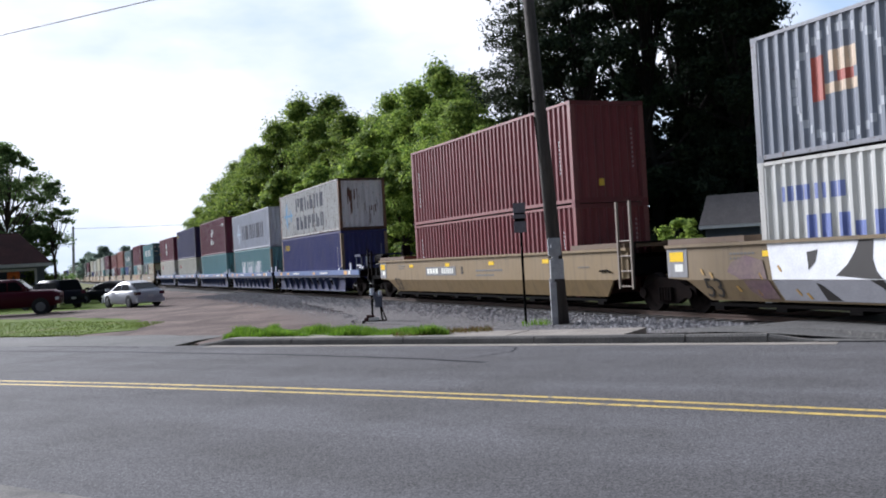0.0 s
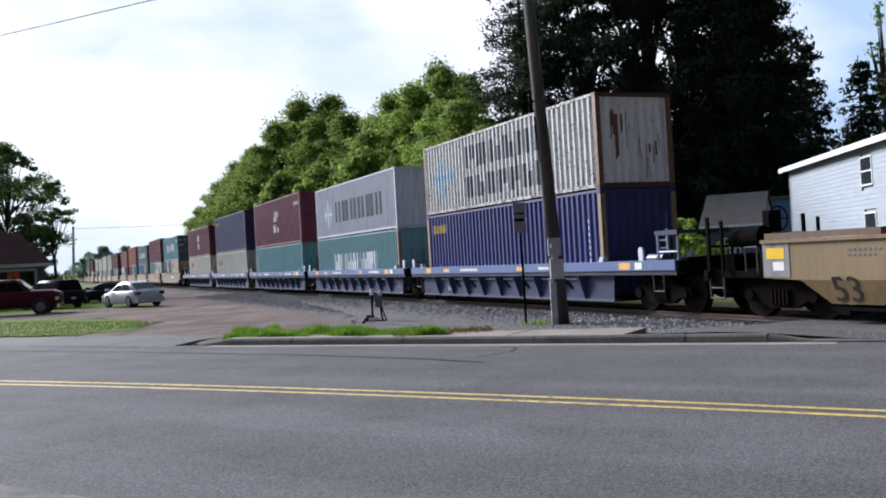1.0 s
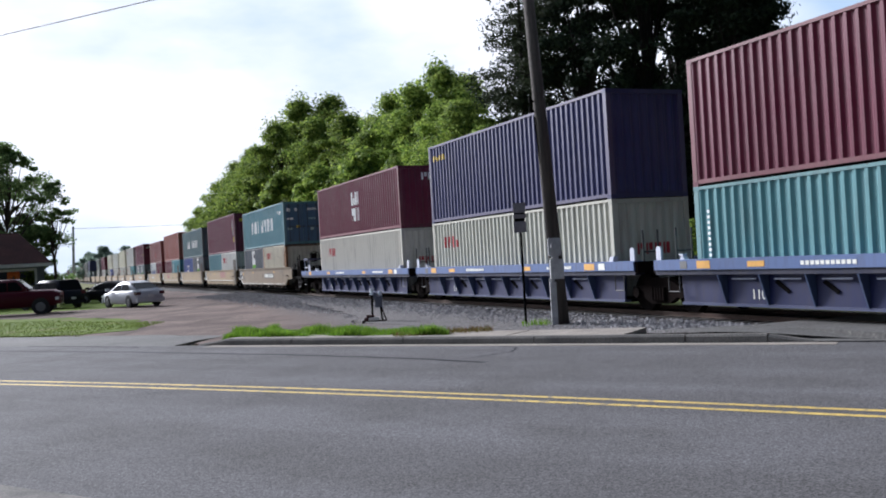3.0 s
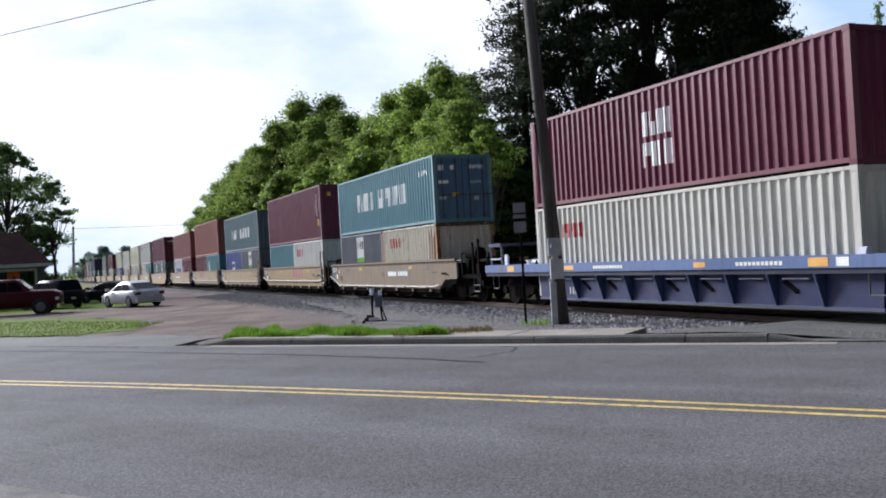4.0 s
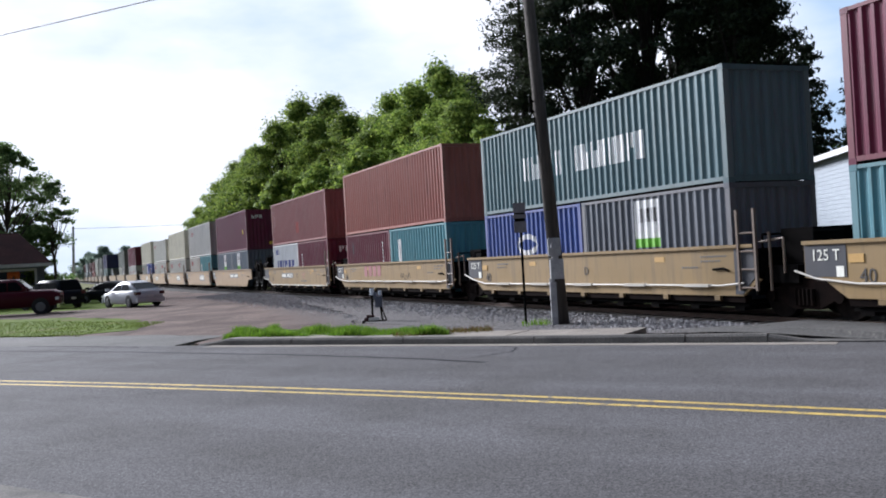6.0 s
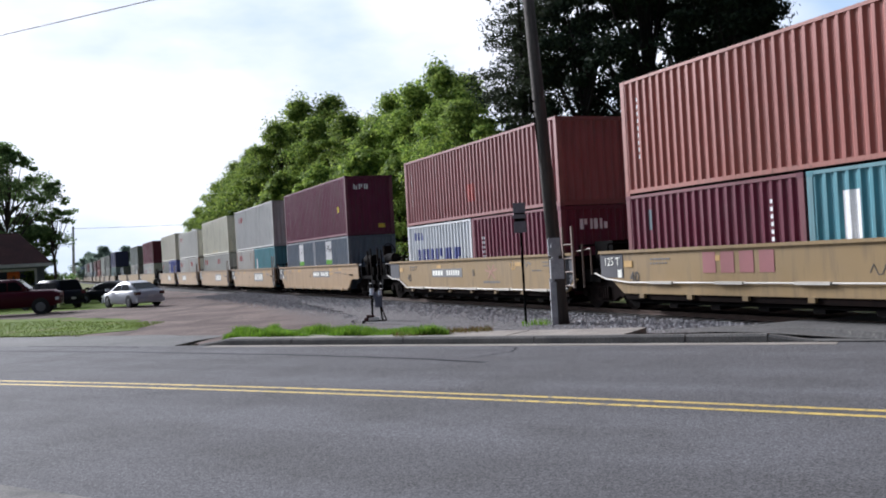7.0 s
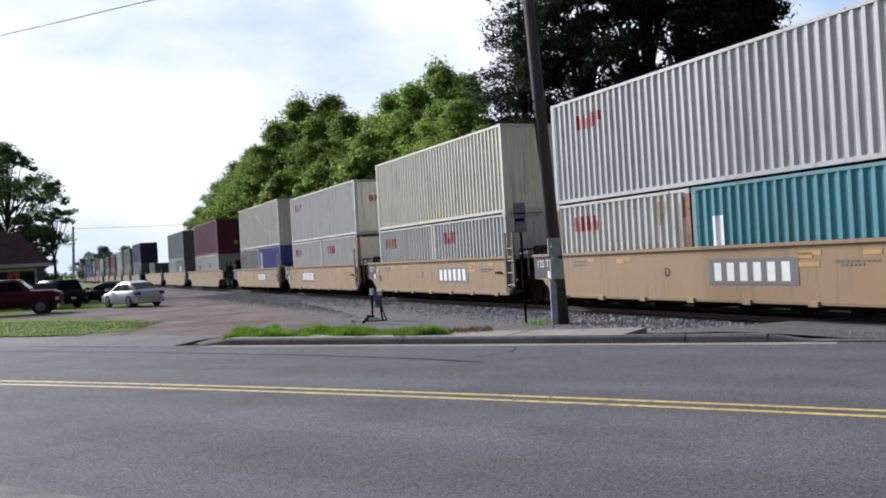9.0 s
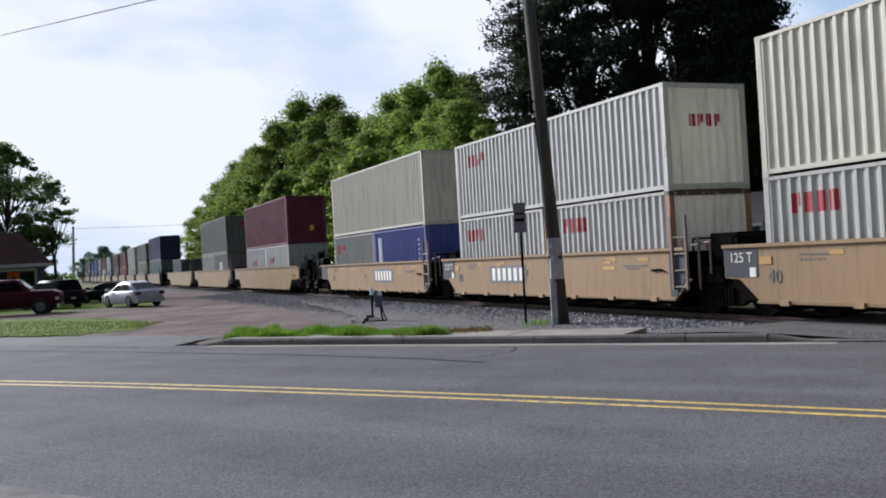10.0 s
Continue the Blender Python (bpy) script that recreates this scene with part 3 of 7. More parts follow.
def scatter_stones():
    rnd = random.Random(5)
    base = [(0.9, 0.1, 0.2), (-0.2, 1.0, 0.0), (-0.9, -0.2, 0.3), (0.1, -0.9, -0.1), (0.1, 0.1, 0.85), (0.0, 0.0, -0.6)]
    tri = [(0, 1, 4), (1, 2, 4), (2, 3, 4), (3, 0, 4), (1, 0, 5), (2, 1, 5), (3, 2, 5), (0, 3, 5)]
    verts, faces = [], []
    for i in range(30000):
        s = 27.5 + 55 * rnd.random() ** 1.6
        edge = 2.0 + min(3.4, max(0.0, (s - 29.5) * 0.95)) if s < 36 else 4.4 + rnd.uniform(-0.5, 0.3)
        la = rnd.uniform(-1.5, edge) if i % 5 else edge + rnd.expovariate(1.0)
        if s < 28.5 and la < 2.3:
            continue
        if abs(la) < 1.5:
            continue
        p = ORIGIN + AWAY * s + NEAR_SIDE * la
        if p.y < kerb_y(p.x) + 1.6 or (p.x > 4.0 and p.y < 20.3 - 0.2 * p.x):
            continue
        z = (-0.115 if abs(la) < 1.9 else -0.13 - 0.02 * max(0, la - 2))
        r = rnd.uniform(0.025, 0.06)
        a = rnd.uniform(0, 6.28)
        ca, sa = math.cos(a), math.sin(a)
        k = len(verts)
        for x, y, zz in base:
            x, y = x * rnd.uniform(0.7, 1.3), y * rnd.uniform(0.7, 1.3)
            verts.append((p.x + r * (x * ca - y * sa), p.y + r * (x * sa + y * ca), z + r * zz * rnd.uniform(0.7, 1.2) + 0.01))
        faces += [tuple(k + j for j in f) for f in tri]
    ob = new("ballast_stones", from_arrays("ballast_stones", verts, faces, STONE_ISLAND))
    tagged(ob, "loose crushed grey stones of the track bed", "ballast", kind="stuff")


STONE_ISLAND = leaf_material("crushed_stone", (0.31, 0.3, 0.305, 1), (0.11, 0.106, 0.112, 1), 0.0)
STONE_ISLAND.node_tree.nodes["Principled BSDF"].inputs["Roughness"].default_value = 0.97
STONE_ISLAND.node_tree.nodes["Principled BSDF"].inputs["Specular IOR Level"].default_value = 0.15
scatter_stones()


def blades(name, count, spot, low, high, width, material, label, seed):
    """Grass or weeds: many bent blades; spot(rnd) gives (x, y, z, height factor)."""
    rnd = random.Random(seed)
    verts, faces = [], []
    for i in range(count):
        q = spot(rnd)
        if q is None:
            continue
        x, y, z, f = q
        h, a, lean = rnd.uniform(low, high) * f, rnd.uniform(0, 6.28), rnd.uniform(0.1, 0.7)
        w = width * rnd.uniform(0.6, 1.4)
        dx, dy = math.cos(a), math.sin(a)
        k = len(verts)
        verts += [(x - dy * w, y + dx * w, z), (x + dy * w, y - dx * w, z), (x + dx * h * lean * 0.4 + dy * w * 0.7, y + dy * h * lean * 0.4 - dx * w * 0.7, z + h * 0.65), (x + dx * h * lean * 0.4 - dy * w * 0.7, y + dy * h * lean * 0.4 + dx * w * 0.7, z + h * 0.65), (x + dx * h * lean, y + dy * h * lean, z + h)]
        faces += [(k, k + 1, k + 2, k + 3), (k + 3, k + 2, k + 4)]
    ob = new(name, from_arrays(name, verts, faces, material))
    return tagged(ob, label, name.replace("_", " "), kind="stuff")


def weed_spot(rnd):
    f = rnd.random()
    x = -5.6 + 5.6 * f
    wide = 3.3 - 1.7 * f
    y = kerb_y(x) + 0.75 + rnd.random() * wide * (0.75 + 0.25 * math.sin(x * 5))
    n = noise.noise(Vector((x * 1.1, y * 1.1, 0)))
    if n < -0.5:
        return None
    return x, y, -0.15, 0.55 + 0.9 * max(0, n + 0.35)


def lawn_spot(rnd):
    x = rnd.uniform(-45, -10.4)
    y0, y1 = 31.2 - 0.56 * (x + 14.6) + 0.1, (36.5 + 4.2 * (x + 11.9) / -4.7) if x > -16.6 else 41.2 - 0.44 * (x + 16.6)
    if x > -11.4:
        y0 = 32.0
    if y1 <= y0:
        return None
    return x, rnd.uniform(y0, y1), ROAD_Z - 0.015, 1.0


blades("weeds", 26000, weed_spot, 0.1, 0.29, 0.012, GRASS_BLADE, "bright green weeds growing behind the kerb", 3)
blades("dry_weeds", 2600, lambda r: (r.uniform(-1.2, 1.0), kerb_y(0) + r.uniform(0.9, 2.3), -0.15, 1.0), 0.07, 0.23, 0.012, WEED_RED, "reddish dry weeds at the end of the strip", 8)
blades("lawn_grass", 16000, lawn_spot, 0.02, 0.06, 0.014, TURF_BLADE, "short uneven grass of the verge", 4)
blades("pole_weeds", 70, lambda r: (2.2 + r.gauss(0, 0.2), 23.3 + r.gauss(0, 0.15), -0.14, 1.0), 0.08, 0.2, 0.01, GRASS_BLADE, "tuft of weeds at the foot of the pole", 6)

# ---- utility poles and wires ----
def utility_pole(base, top, r0, r1, label, arm=None, wood=POLE_WOOD):
    ob = thing("utility_pole", pose(*base), label, "utility pole")
    d = Vector(top) - Vector(base)
    part("shaft", tubes(((0, 0, -0.5), tuple(d), r0, r1), n=14), wood, ob, smooth=True)
    if arm:
        bm = bmesh.new()
        c = d * arm[0]
        a = Vector(arm[1])
        tube(bm, c - a, c + a, 0.055)
        for k in (-0.9, -0.45, 0.45, 0.9):
            tube(bm, c + a * k, c + a * k + Vector((0, 0, 0.18)), 0.04, 0.03)
        part("crossarm", bm, POLE_WOOD, ob)
    return ob, d


pole, lean = utility_pole((2.83, 23.25, -0.15), (2.36, 23.25, 9.6), 0.185, 0.125, "leaning weathered wooden utility pole with a meter box")
part("conduit", tubes(((-0.17, -0.1, 0), (-0.2, -0.12, 1.15), 0.045), ((-0.235, -0.06, 0), (-0.26, -0.07, 1.15), 0.03)), GALVANISED, pole, "pale grey cable conduit")
part("cable_guard", boxes((-0.28, -0.13, -0.17, -0.05, 0.02, 1.05)), GALVANISED, pole)
bm = boxes((-0.29, 0.02, -0.3, -0.14, 1.68, 2.12))
tube(bm, (-0.14, -0.3, 1.92), (-0.14, -0.38, 1.92), 0.1, n=14)
bmesh.ops.bevel(bm, geom=bm.edges[:12], offset=0.02, segments=2, affect="EDGES")
part("meter_box", bm, GALVANISED, pole, "grey electricity meter box")
part("switch_box", boxes((-0.26, 0.06, -0.3, -0.13, 1.12, 1.6), (-0.2, -0.05, -0.26, -0.16, 1.6, 1.7)), GALVANISED, pole, "grey switch box below the meter")
bm = tubes(((-0.2, -0.05, 2.1), (-0.42, -0.05, 5.1), 0.02))
for z in (5.2, 5.45):
    tube(bm, (-0.24, 0, z), (-0.5, -0.06, z + 0.05), 0.02)
    tube(bm, (-0.5, -0.06, z), (-0.5, -0.06, z + 0.16), 0.045, 0.03)
part("service_bracket", bm, BLACK_STEEL, pole)

side_pole, _ = utility_pole((-38.0, 46.9, -0.26), (-38.0, 46.9, 11.3), 0.17, 0.12, "wooden utility pole beside the road carrying wires", (0.95, (0.75, 0.45, 0)))
far_pole, _ = utility_pole((-35.2, 90, -0.26), (-34.9, 90, 6.5), 0.15, 0.11, "distant pale weathered utility pole carrying a wire", None, PALE_WOOD)


def wire(p0, p1, sag, r, label):
    bm = bmesh.new()
    p0, p1 = Vector(p0), Vector(p1)
    pts = [p0.lerp(p1, i / 16) - Vector((0, 0, sag * 4 * (i / 16) * (1 - i / 16))) for i in range(17)]
    for a, b in zip(pts, pts[1:]):
        tube(bm, a, b, r, n=5, caps=False)
    solo("overhead_wire", bm, WIRE, label, "wire", m=None)


wire((-38.0, 46.9, 11.15), (26.5, -0.96, 6.35), 0.3, 0.017, "black overhead wire crossing high above the road")
wire((-34.9, 90, 6.3), (-13, 126, 8.2), 0.3, 0.018, "thin distant overhead wire")

# ---- small posts by the track ----
PLATE_BACK = surface("dull_sheet_metal", (0.2, 0.185, 0.21, 1), (0.14, 0.13, 0.15, 1), 5.0, 0.7)
sign = thing("sign_post", pose(1.98, 23.9, -0.14), "thin dark steel post carrying small plates", "sign post")
part("post", boxes((-0.03, 0.03, -0.015, 0.015, -0.3, 3.05), (-0.012, 0.012, -0.045, -0.015, -0.3, 3.05)), BLACK_STEEL, sign)
part("plate", boxes((-0.17, 0.14, -0.062, -0.046, 2.8, 3.05), (-0.17, 0.14, -0.062, -0.046, 2.66, 2.76)), PLATE_BACK, sign, "grey plate seen from behind")
part("plate", boxes((-0.17, 0.14, -0.062, -0.046, 2.3, 2.58)), PLATE_BACK, sign, "lower grey plate")
part("brace", boxes((-0.15, 0.12, -0.046, -0.03, 2.58, 2.8)), BLACK_STEEL, sign)

stand = thing("switch_stand", pose(-2.1, 28.4, -0.14), "small worn switch stand with a dark blue-grey head", "switch stand")
bm = boxes((-0.36, -0.02, -0.16, 0.1, 0.02, 0.12), (-0.3, -0.06, -0.12, 0.04, 0.12, 0.2))
bmesh.ops.bevel(bm, geom=bm.edges[:], offset=0.02, segments=1, affect="EDGES")
part("base", bm, plain("dark_red_rust", (0.05, 0.018, 0.018, 1), 0.8), stand, "dark rusty base box")
part("plate", boxes((-0.22, 0.1, -0.2, -0.165, 0.03, 0.12)), plain("chalky_white", (0.72, 0.7, 0.68, 1), 0.7), stand, "chalky white plate")
part("foot", boxes((-0.42, 0.3, -0.2, 0.14, -0.05, 0.03)), RUSTY, stand)
part("stem", tubes(((-0.12, 0, 0.0), (-0.1, 0, 0.95), 0.03), ((0.18, 0, 0.0), (0.12, 0, 0.6), 0.028)), BLACK_STEEL, stand)
bm = boxes((-0.02, 0.2, -0.08, 0.08, 0.42, 0.74), (-0.06, 0.04, -0.05, 0.05, 0.66, 0.86))
tube(bm, (0.1, -0.08, 0.62), (0.1, -0.14, 0.62), 0.07, n=12)
part("head", bm, plain("blue_grey_paint", (0.09, 0.1, 0.14, 1), 0.5), stand, "dark blue-grey gear head")
# pale knobs put the head's highlights into colour; neither is a light
HEAD_GLINT = plain("head_glint", (0.6, 0.64, 0.72, 1), 0.3)
part("lamp", tubes(((-0.1, 0, 0.78), (-0.1, 0, 0.98), 0.07, 0.06), n=12), HEAD_GLINT, stand, "round knob in a pale highlight colour")
part("lamp", tubes(((0.14, 0, 0.76), (0.14, 0, 0.9), 0.06, 0.05), n=12), HEAD_GLINT, stand, "round knob in a pale highlight colour")
part("lever", tubes(((0.15, -0.05, 0.45), (0.3, -0.1, 0.02), 0.02)), RUSTY, stand)

# ---- trees ----
def leaf_cloud(rng, centres, radii, per, size, flat=0.75, slim=0.36, fuzz=0.17, form=0.0):
    """Leaves near the shells of many clumps; form turns them outwards and up, so that each clump has a lit and a shaded side."""
    n = len(centres) * per
    c = np.repeat(np.asarray(centres), per, 0)
    r = np.repeat(np.asarray(radii), per, 0)[:, None]
    d = rng.normal(size=(n, 3))
    if form:
        d[:, 2] += 0.45
    d /= np.linalg.norm(d, axis=1)[:, None]
    shape = np.repeat(0.6 + 0.9 * rng.random((len(centres), 3)), per, 0) * np.array([1, 1, flat])
    spray = np.where(rng.random((n, 1)) < 0.08, 1.3, 1.0)
    p = c + d * r * (rng.random((n, 1)) ** (0.38 if form else 0.5)) * shape * spray + rng.normal(size=(n, 3)) * r * fuzz
    up = rng.normal(size=(n, 3)) * (1.0 - 0.55 * form)
    up += form * (d + np.array([0, 0, 0.5]))
    up /= np.linalg.norm(up, axis=1)[:, None]
    a = np.cross(up, rng.normal(size=(n, 3)))
    a /= np.linalg.norm(a, axis=1)[:, None]
    b = np.cross(up, a)
    s = size * (0.6 + 0.8 * rng.random((n, 1)))
    quad = np.stack([p - a * s * 0.5, p + b * s * slim, p + a * s * 0.5, p - b * s * slim], 1)
    faces = np.arange(n * 4).reshape(n, 4)
    return quad.reshape(-1, 3), faces


def broad_tree(seed, height, spread, clumps, per, leaf, material, low=0.22, slim=0.36, form=1.0, puff=1.0, bark=None):
    """A broad-leaved tree: tapered trunk, forking limbs, a crown of many leaf clumps with gaps."""
    rng = np.random.default_rng(seed)
    ob = thing("tree", pose(0, 0, -80), "full green broad-leaved tree beyond the track", "tree", "trees")
    bm = bmesh.new()
    th = height * 0.55
    pts = [Vector((0, 0, -0.3))]
    for i in range(1, 6):
        pts.append(Vector((rng.normal() * 0.12 * i * 0.5, rng.normal() * 0.12 * i * 0.5, th * i / 5)))
    rad = height * 0.02
    for i in range(5):
        tube(bm, pts[i], pts[i + 1], rad * (1 - i * 0.15), rad * (1 - (i + 1) * 0.15), n=8, caps=False)
    bark = bark or BARK
    part("trunk", bm, bark, ob, smooth=True)
    cs, rs, bm = [], [], bmesh.new()
    for i in range(clumps):
        f = rng.random() ** 0.8
        z = height * (low + (0.97 - low) * f)
        w = spread * math.sin(math.pi * min(0.98, (0.12 + 0.86 * f)) ** 0.8) * (0.55 + 0.6 * rng.random())
        a = rng.random() * 6.283
        k = rng.random() ** 0.4
        c = Vector((w * k * math.cos(a), w * k * math.sin(a), z))
        cs.append(c)
        rs.append(puff * spread * (0.08 + 0.19 * rng.random() ** 1.3))
        if i % 3 == 0:
            root = pts[2 + int(3 * f) if f < 0.99 else 4].lerp(pts[min(5, 3 + int(3 * f))], rng.random())
            mid = root.lerp(c, 0.5) + Vector((0, 0, -0.3))
            tube(bm, root, mid, rad * 0.35, rad * 0.22, n=5, caps=False)
            tube(bm, mid, c, rad * 0.22, rad * 0.06, n=5, caps=False)
    part("limb", bm, bark, ob)["kind"] = "stuff"
    v, f = leaf_cloud(rng, cs, rs, per, leaf, 0.55, slim, 0.12, form)
    part("crown", from_arrays("crown", v.tolist(), f.tolist(), material), None, ob)
    return ob


def spruce(seed, height, spread, material, gaps=0.12, bare=0.06, leaf=0.4, droop=0.16, gap=0.55, tuft=1.0, slim=0.2, per=26):
    """A conifer: straight trunk, whorls of drooping boughs clothed in needles."""
    rng = np.random.default_rng(seed)
    ob = thing("spruce_tree", pose(0, 0, -80), "tall dark spruce tree beyond the track", "tree", "trees")
    bm = bmesh.new()
    tube(bm, (0, 0, -0.3), (0, 0, height), height * 0.014, 0.03, n=8, caps=False)
    part("trunk", bm, BARK_DARK, ob, smooth=True)
    bm, cs, rs = bmesh.new(), [], []
    z = height * bare
    while z < height * 0.985:
        f = z / height
        w = spread * (1 - f) ** 0.75 * (0.8 + 0.3 * rng.random()) + 0.25
        for k in range(7 if f < 0.8 else 5):
            if rng.random() < gaps:
                continue
            a = rng.random() * 6.283
            ln = w * (0.65 + 0.5 * rng.random())
            tip = Vector((ln * math.cos(a), ln * math.sin(a), z - ln * (droop + 0.2 * rng.random()) + (0.25 if f > 0.8 else 0)))
            tube(bm, (0, 0, z), tip, 0.05, 0.012, n=4, caps=False)
            m = max(2, int(ln / 0.6))
            for j in range(m):
                g = (j + 0.8) / m
                cs.append(Vector((0, 0, z)).lerp(tip, g))
                rs.append(tuft * (0.3 + 0.42 * (1 - g * 0.6) * min(1.0, ln / 2.5)))
        z += gap * (1 + 0.5 * rng.random())
    part("bough", bm, BARK_DARK, ob)["kind"] = "stuff"
    v, f = leaf_cloud(rng, cs, rs, per, leaf, 0.5, slim, 0.3, 0.5)
    part("crown", from_arrays("crown", v.tolist(), f.tolist(), material), None, ob)
    return ob


def plant(ob, spots, label=""):
    """Stands a tree at the first spot and copies at the others; spots are (along the track, beyond it, turn, scale)."""
    for i, (s, beyond, turn, k) in enumerate(spots):
        p = ORIGIN + AWAY * s - NEAR_SIDE * beyond
        m = pose(p.x, p.y, -0.28, 0, 0, turn) @ Matrix.Diagonal((k, k, k, 1))
        if i == 0:
            ob.matrix_world = m
            base = ob
            if label:
                ob["label"] = label
        else:
            c = copy_thing(base, pose(p.x, p.y, -0.28, 0, 0, turn))
            c.scale = (k, k, k)


def plant_at(ob, spots, label=""):
    """The same with level places: (x, y, turn, scale)."""
    rows = []
    for x, y, turn, k in spots:
        d = Vector((x, y, 0)) - ORIGIN
        rows.append((d.dot(AWAY), -d.dot(NEAR_SIDE), turn, k))
    plant(ob, rows, label)


plant(broad_tree(11, 15, 5.0, 190, 150, 0.215, LEAF), [(89.5, 18, 0, 1.26), (104, 14, 70, 1.12), (136, 18, 150, 1.6), (153, 15, 200, 1.3), (185, 18, 20, 1.26), (125, 12, 100, 1.27)])
plant(broad_tree(12, 15, 4.8, 190, 150, 0.215, LEAF), [(85.8, 14, 20, 1.08), (96.5, 16, 100, 1.16), (115, 14, 10, 1.2), (132, 21, 250, 1.58), (165, 15, 40, 1.26), (178, 14, 90, 1.12), (200, 14, 50, 0.92), (77, 12.5, 130, 0.88)])
plant(broad_tree(13, 15, 5.4, 190, 150, 0.215, LEAF, 0.1), [(88.8, 11, 0, 0.86), (93, 22, 90, 1.24), (140, 12, 10, 1.12), (72.5, 12, 60, 0.84), (108, 21.5, 0, 1.16)])
plant(broad_tree(19, 9, 4.0, 70, 130, 0.28, LEAF, 0.06), [(84.8, 9, 0, 1.2), (76, 8.5, 90, 1.0), (97, 9, 200, 1.2), (111, 9, 60, 1.3), (125, 9, 140, 1.3), (140, 9, 0, 1.3), (155, 9, 80, 1.05)])
plant(broad_tree(27, 10.0, 2.3, 60, 130, 0.2, LEAF, 0.62), [(66.8, 11, 0, 1.0)], "slender bright green tree in front of the pines")
# dark pines and spruces, with a thicket at their feet
plant_at(broad_tree(14, 22, 5.0, 110, 300, 0.38, NEEDLE, 0.08, 0.17, 0.5, 1.05, BARK_DARK), [(11.4, 71.5, 50, 1.26), (15.6, 68.9, 120, 1.29), (19.4, 73.7, 200, 1.31), (22.3, 70.2, 10, 1.2), (24.9, 77.4, 20, 1.14), (21.5, 67.0, 300, 1.1)], "tall dark dense tree beyond the track")
plant_at(spruce(23, 27, 6.2, NEEDLE_PALE, 0.3, 0.2, 0.36, -0.02, 0.95, 1.3, 0.15, 42), [(6.8, 72.0, 0, 1.0), (8.6, 76.5, 130, 1.08)], "tall dark pine with level feathery boughs")
plant_at(spruce(21, 22, 4.4, NEEDLE, 0.16, 0.03), [(12.4, 76.0, 70, 0.8), (16.8, 78.4, 130, 0.9), (21.3, 77.2, 200, 1.0), (24.5, 73.7, 20, 1.01)])
plant_at(spruce(22, 16, 3.6, NEEDLE, 0.12, 0.03), [(30.9, 83.1, 0, 1.19), (33.5, 85.4, 80, 1.24), (36.7, 81.9, 140, 1.08), (40.4, 84.2, 10, 1.05)])
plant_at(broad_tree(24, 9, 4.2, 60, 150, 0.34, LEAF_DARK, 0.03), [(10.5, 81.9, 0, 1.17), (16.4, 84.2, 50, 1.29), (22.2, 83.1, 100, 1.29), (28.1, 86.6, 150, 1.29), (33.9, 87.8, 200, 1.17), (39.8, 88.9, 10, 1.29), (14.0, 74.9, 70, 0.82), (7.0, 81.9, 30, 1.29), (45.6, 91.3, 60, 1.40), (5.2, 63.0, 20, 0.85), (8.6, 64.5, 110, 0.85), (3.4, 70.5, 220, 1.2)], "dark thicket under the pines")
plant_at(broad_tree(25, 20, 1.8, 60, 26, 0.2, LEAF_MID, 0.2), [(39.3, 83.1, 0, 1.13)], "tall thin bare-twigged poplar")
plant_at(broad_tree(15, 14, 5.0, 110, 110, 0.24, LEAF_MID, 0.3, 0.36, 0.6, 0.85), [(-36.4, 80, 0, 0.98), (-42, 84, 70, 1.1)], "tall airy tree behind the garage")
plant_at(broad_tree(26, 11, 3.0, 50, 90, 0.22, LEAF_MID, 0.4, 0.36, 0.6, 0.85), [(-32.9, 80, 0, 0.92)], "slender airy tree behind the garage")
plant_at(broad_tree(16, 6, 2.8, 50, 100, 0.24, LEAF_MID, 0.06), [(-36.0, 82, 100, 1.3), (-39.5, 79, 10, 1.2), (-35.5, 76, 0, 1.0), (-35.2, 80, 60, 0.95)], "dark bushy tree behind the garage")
plant_at(broad_tree(17, 2.4, 1.3, 26, 110, 0.16, LEAF, 0.05), [(11.1, 45.0, 0, 1.3), (-27.9, 65.5, 0, 1.3), (12.1, 46.5, 60, 1.3)], "round bright green shrub")
plant_at(broad_tree(18, 11, 7.0, 80, 100, 0.7, LEAF_HAZED, 0.1), [(-107, 300, 0, 0.98), (-114, 306, 90, 0.85), (-100, 300, 40, 0.95)], "distant clump of green trees")


# ---- houses ----
def window(parent, x, z, w, h, m, shutters=False):
    """A sash window in a wall whose face is the plane y = 0, facing -y."""
    wi = part("window", boxes((x - w / 2 - 0.07, x - w / 2, -0.05, 0.04, z - 0.07, z + h + 0.07), (x + w / 2, x + w / 2 + 0.07, -0.05, 0.04, z - 0.07, z + h + 0.07), (x - w / 2, x + w / 2, -0.05, 0.04, z + h, z + h + 0.07), (x - w / 2, x + w / 2, -0.07, 0.04, z - 0.07, z), (x - w / 2, x + w / 2, -0.035, 0.03, z + h / 2 - 0.03, z + h / 2 + 0.03)), WHITE_TRIM, parent)
    for k in (0, 1):
        part("pane", boxes((x - w / 2, x + w / 2, 0.0, 0.012, z + k * (h / 2 + 0.03), z + (h / 2 - 0.03) + k * (h / 2 + 0.03))), PANE_GLASS, wi)
    if shutters:
        for sx in (-1, 1):
            a, b = sorted((x + sx * (w / 2 + 0.08), x + sx * (w / 2 + 0.3)))
            part("shutter", boxes((a, b, -0.04, -0.01, z, z + h)), GREY_WALL, wi)


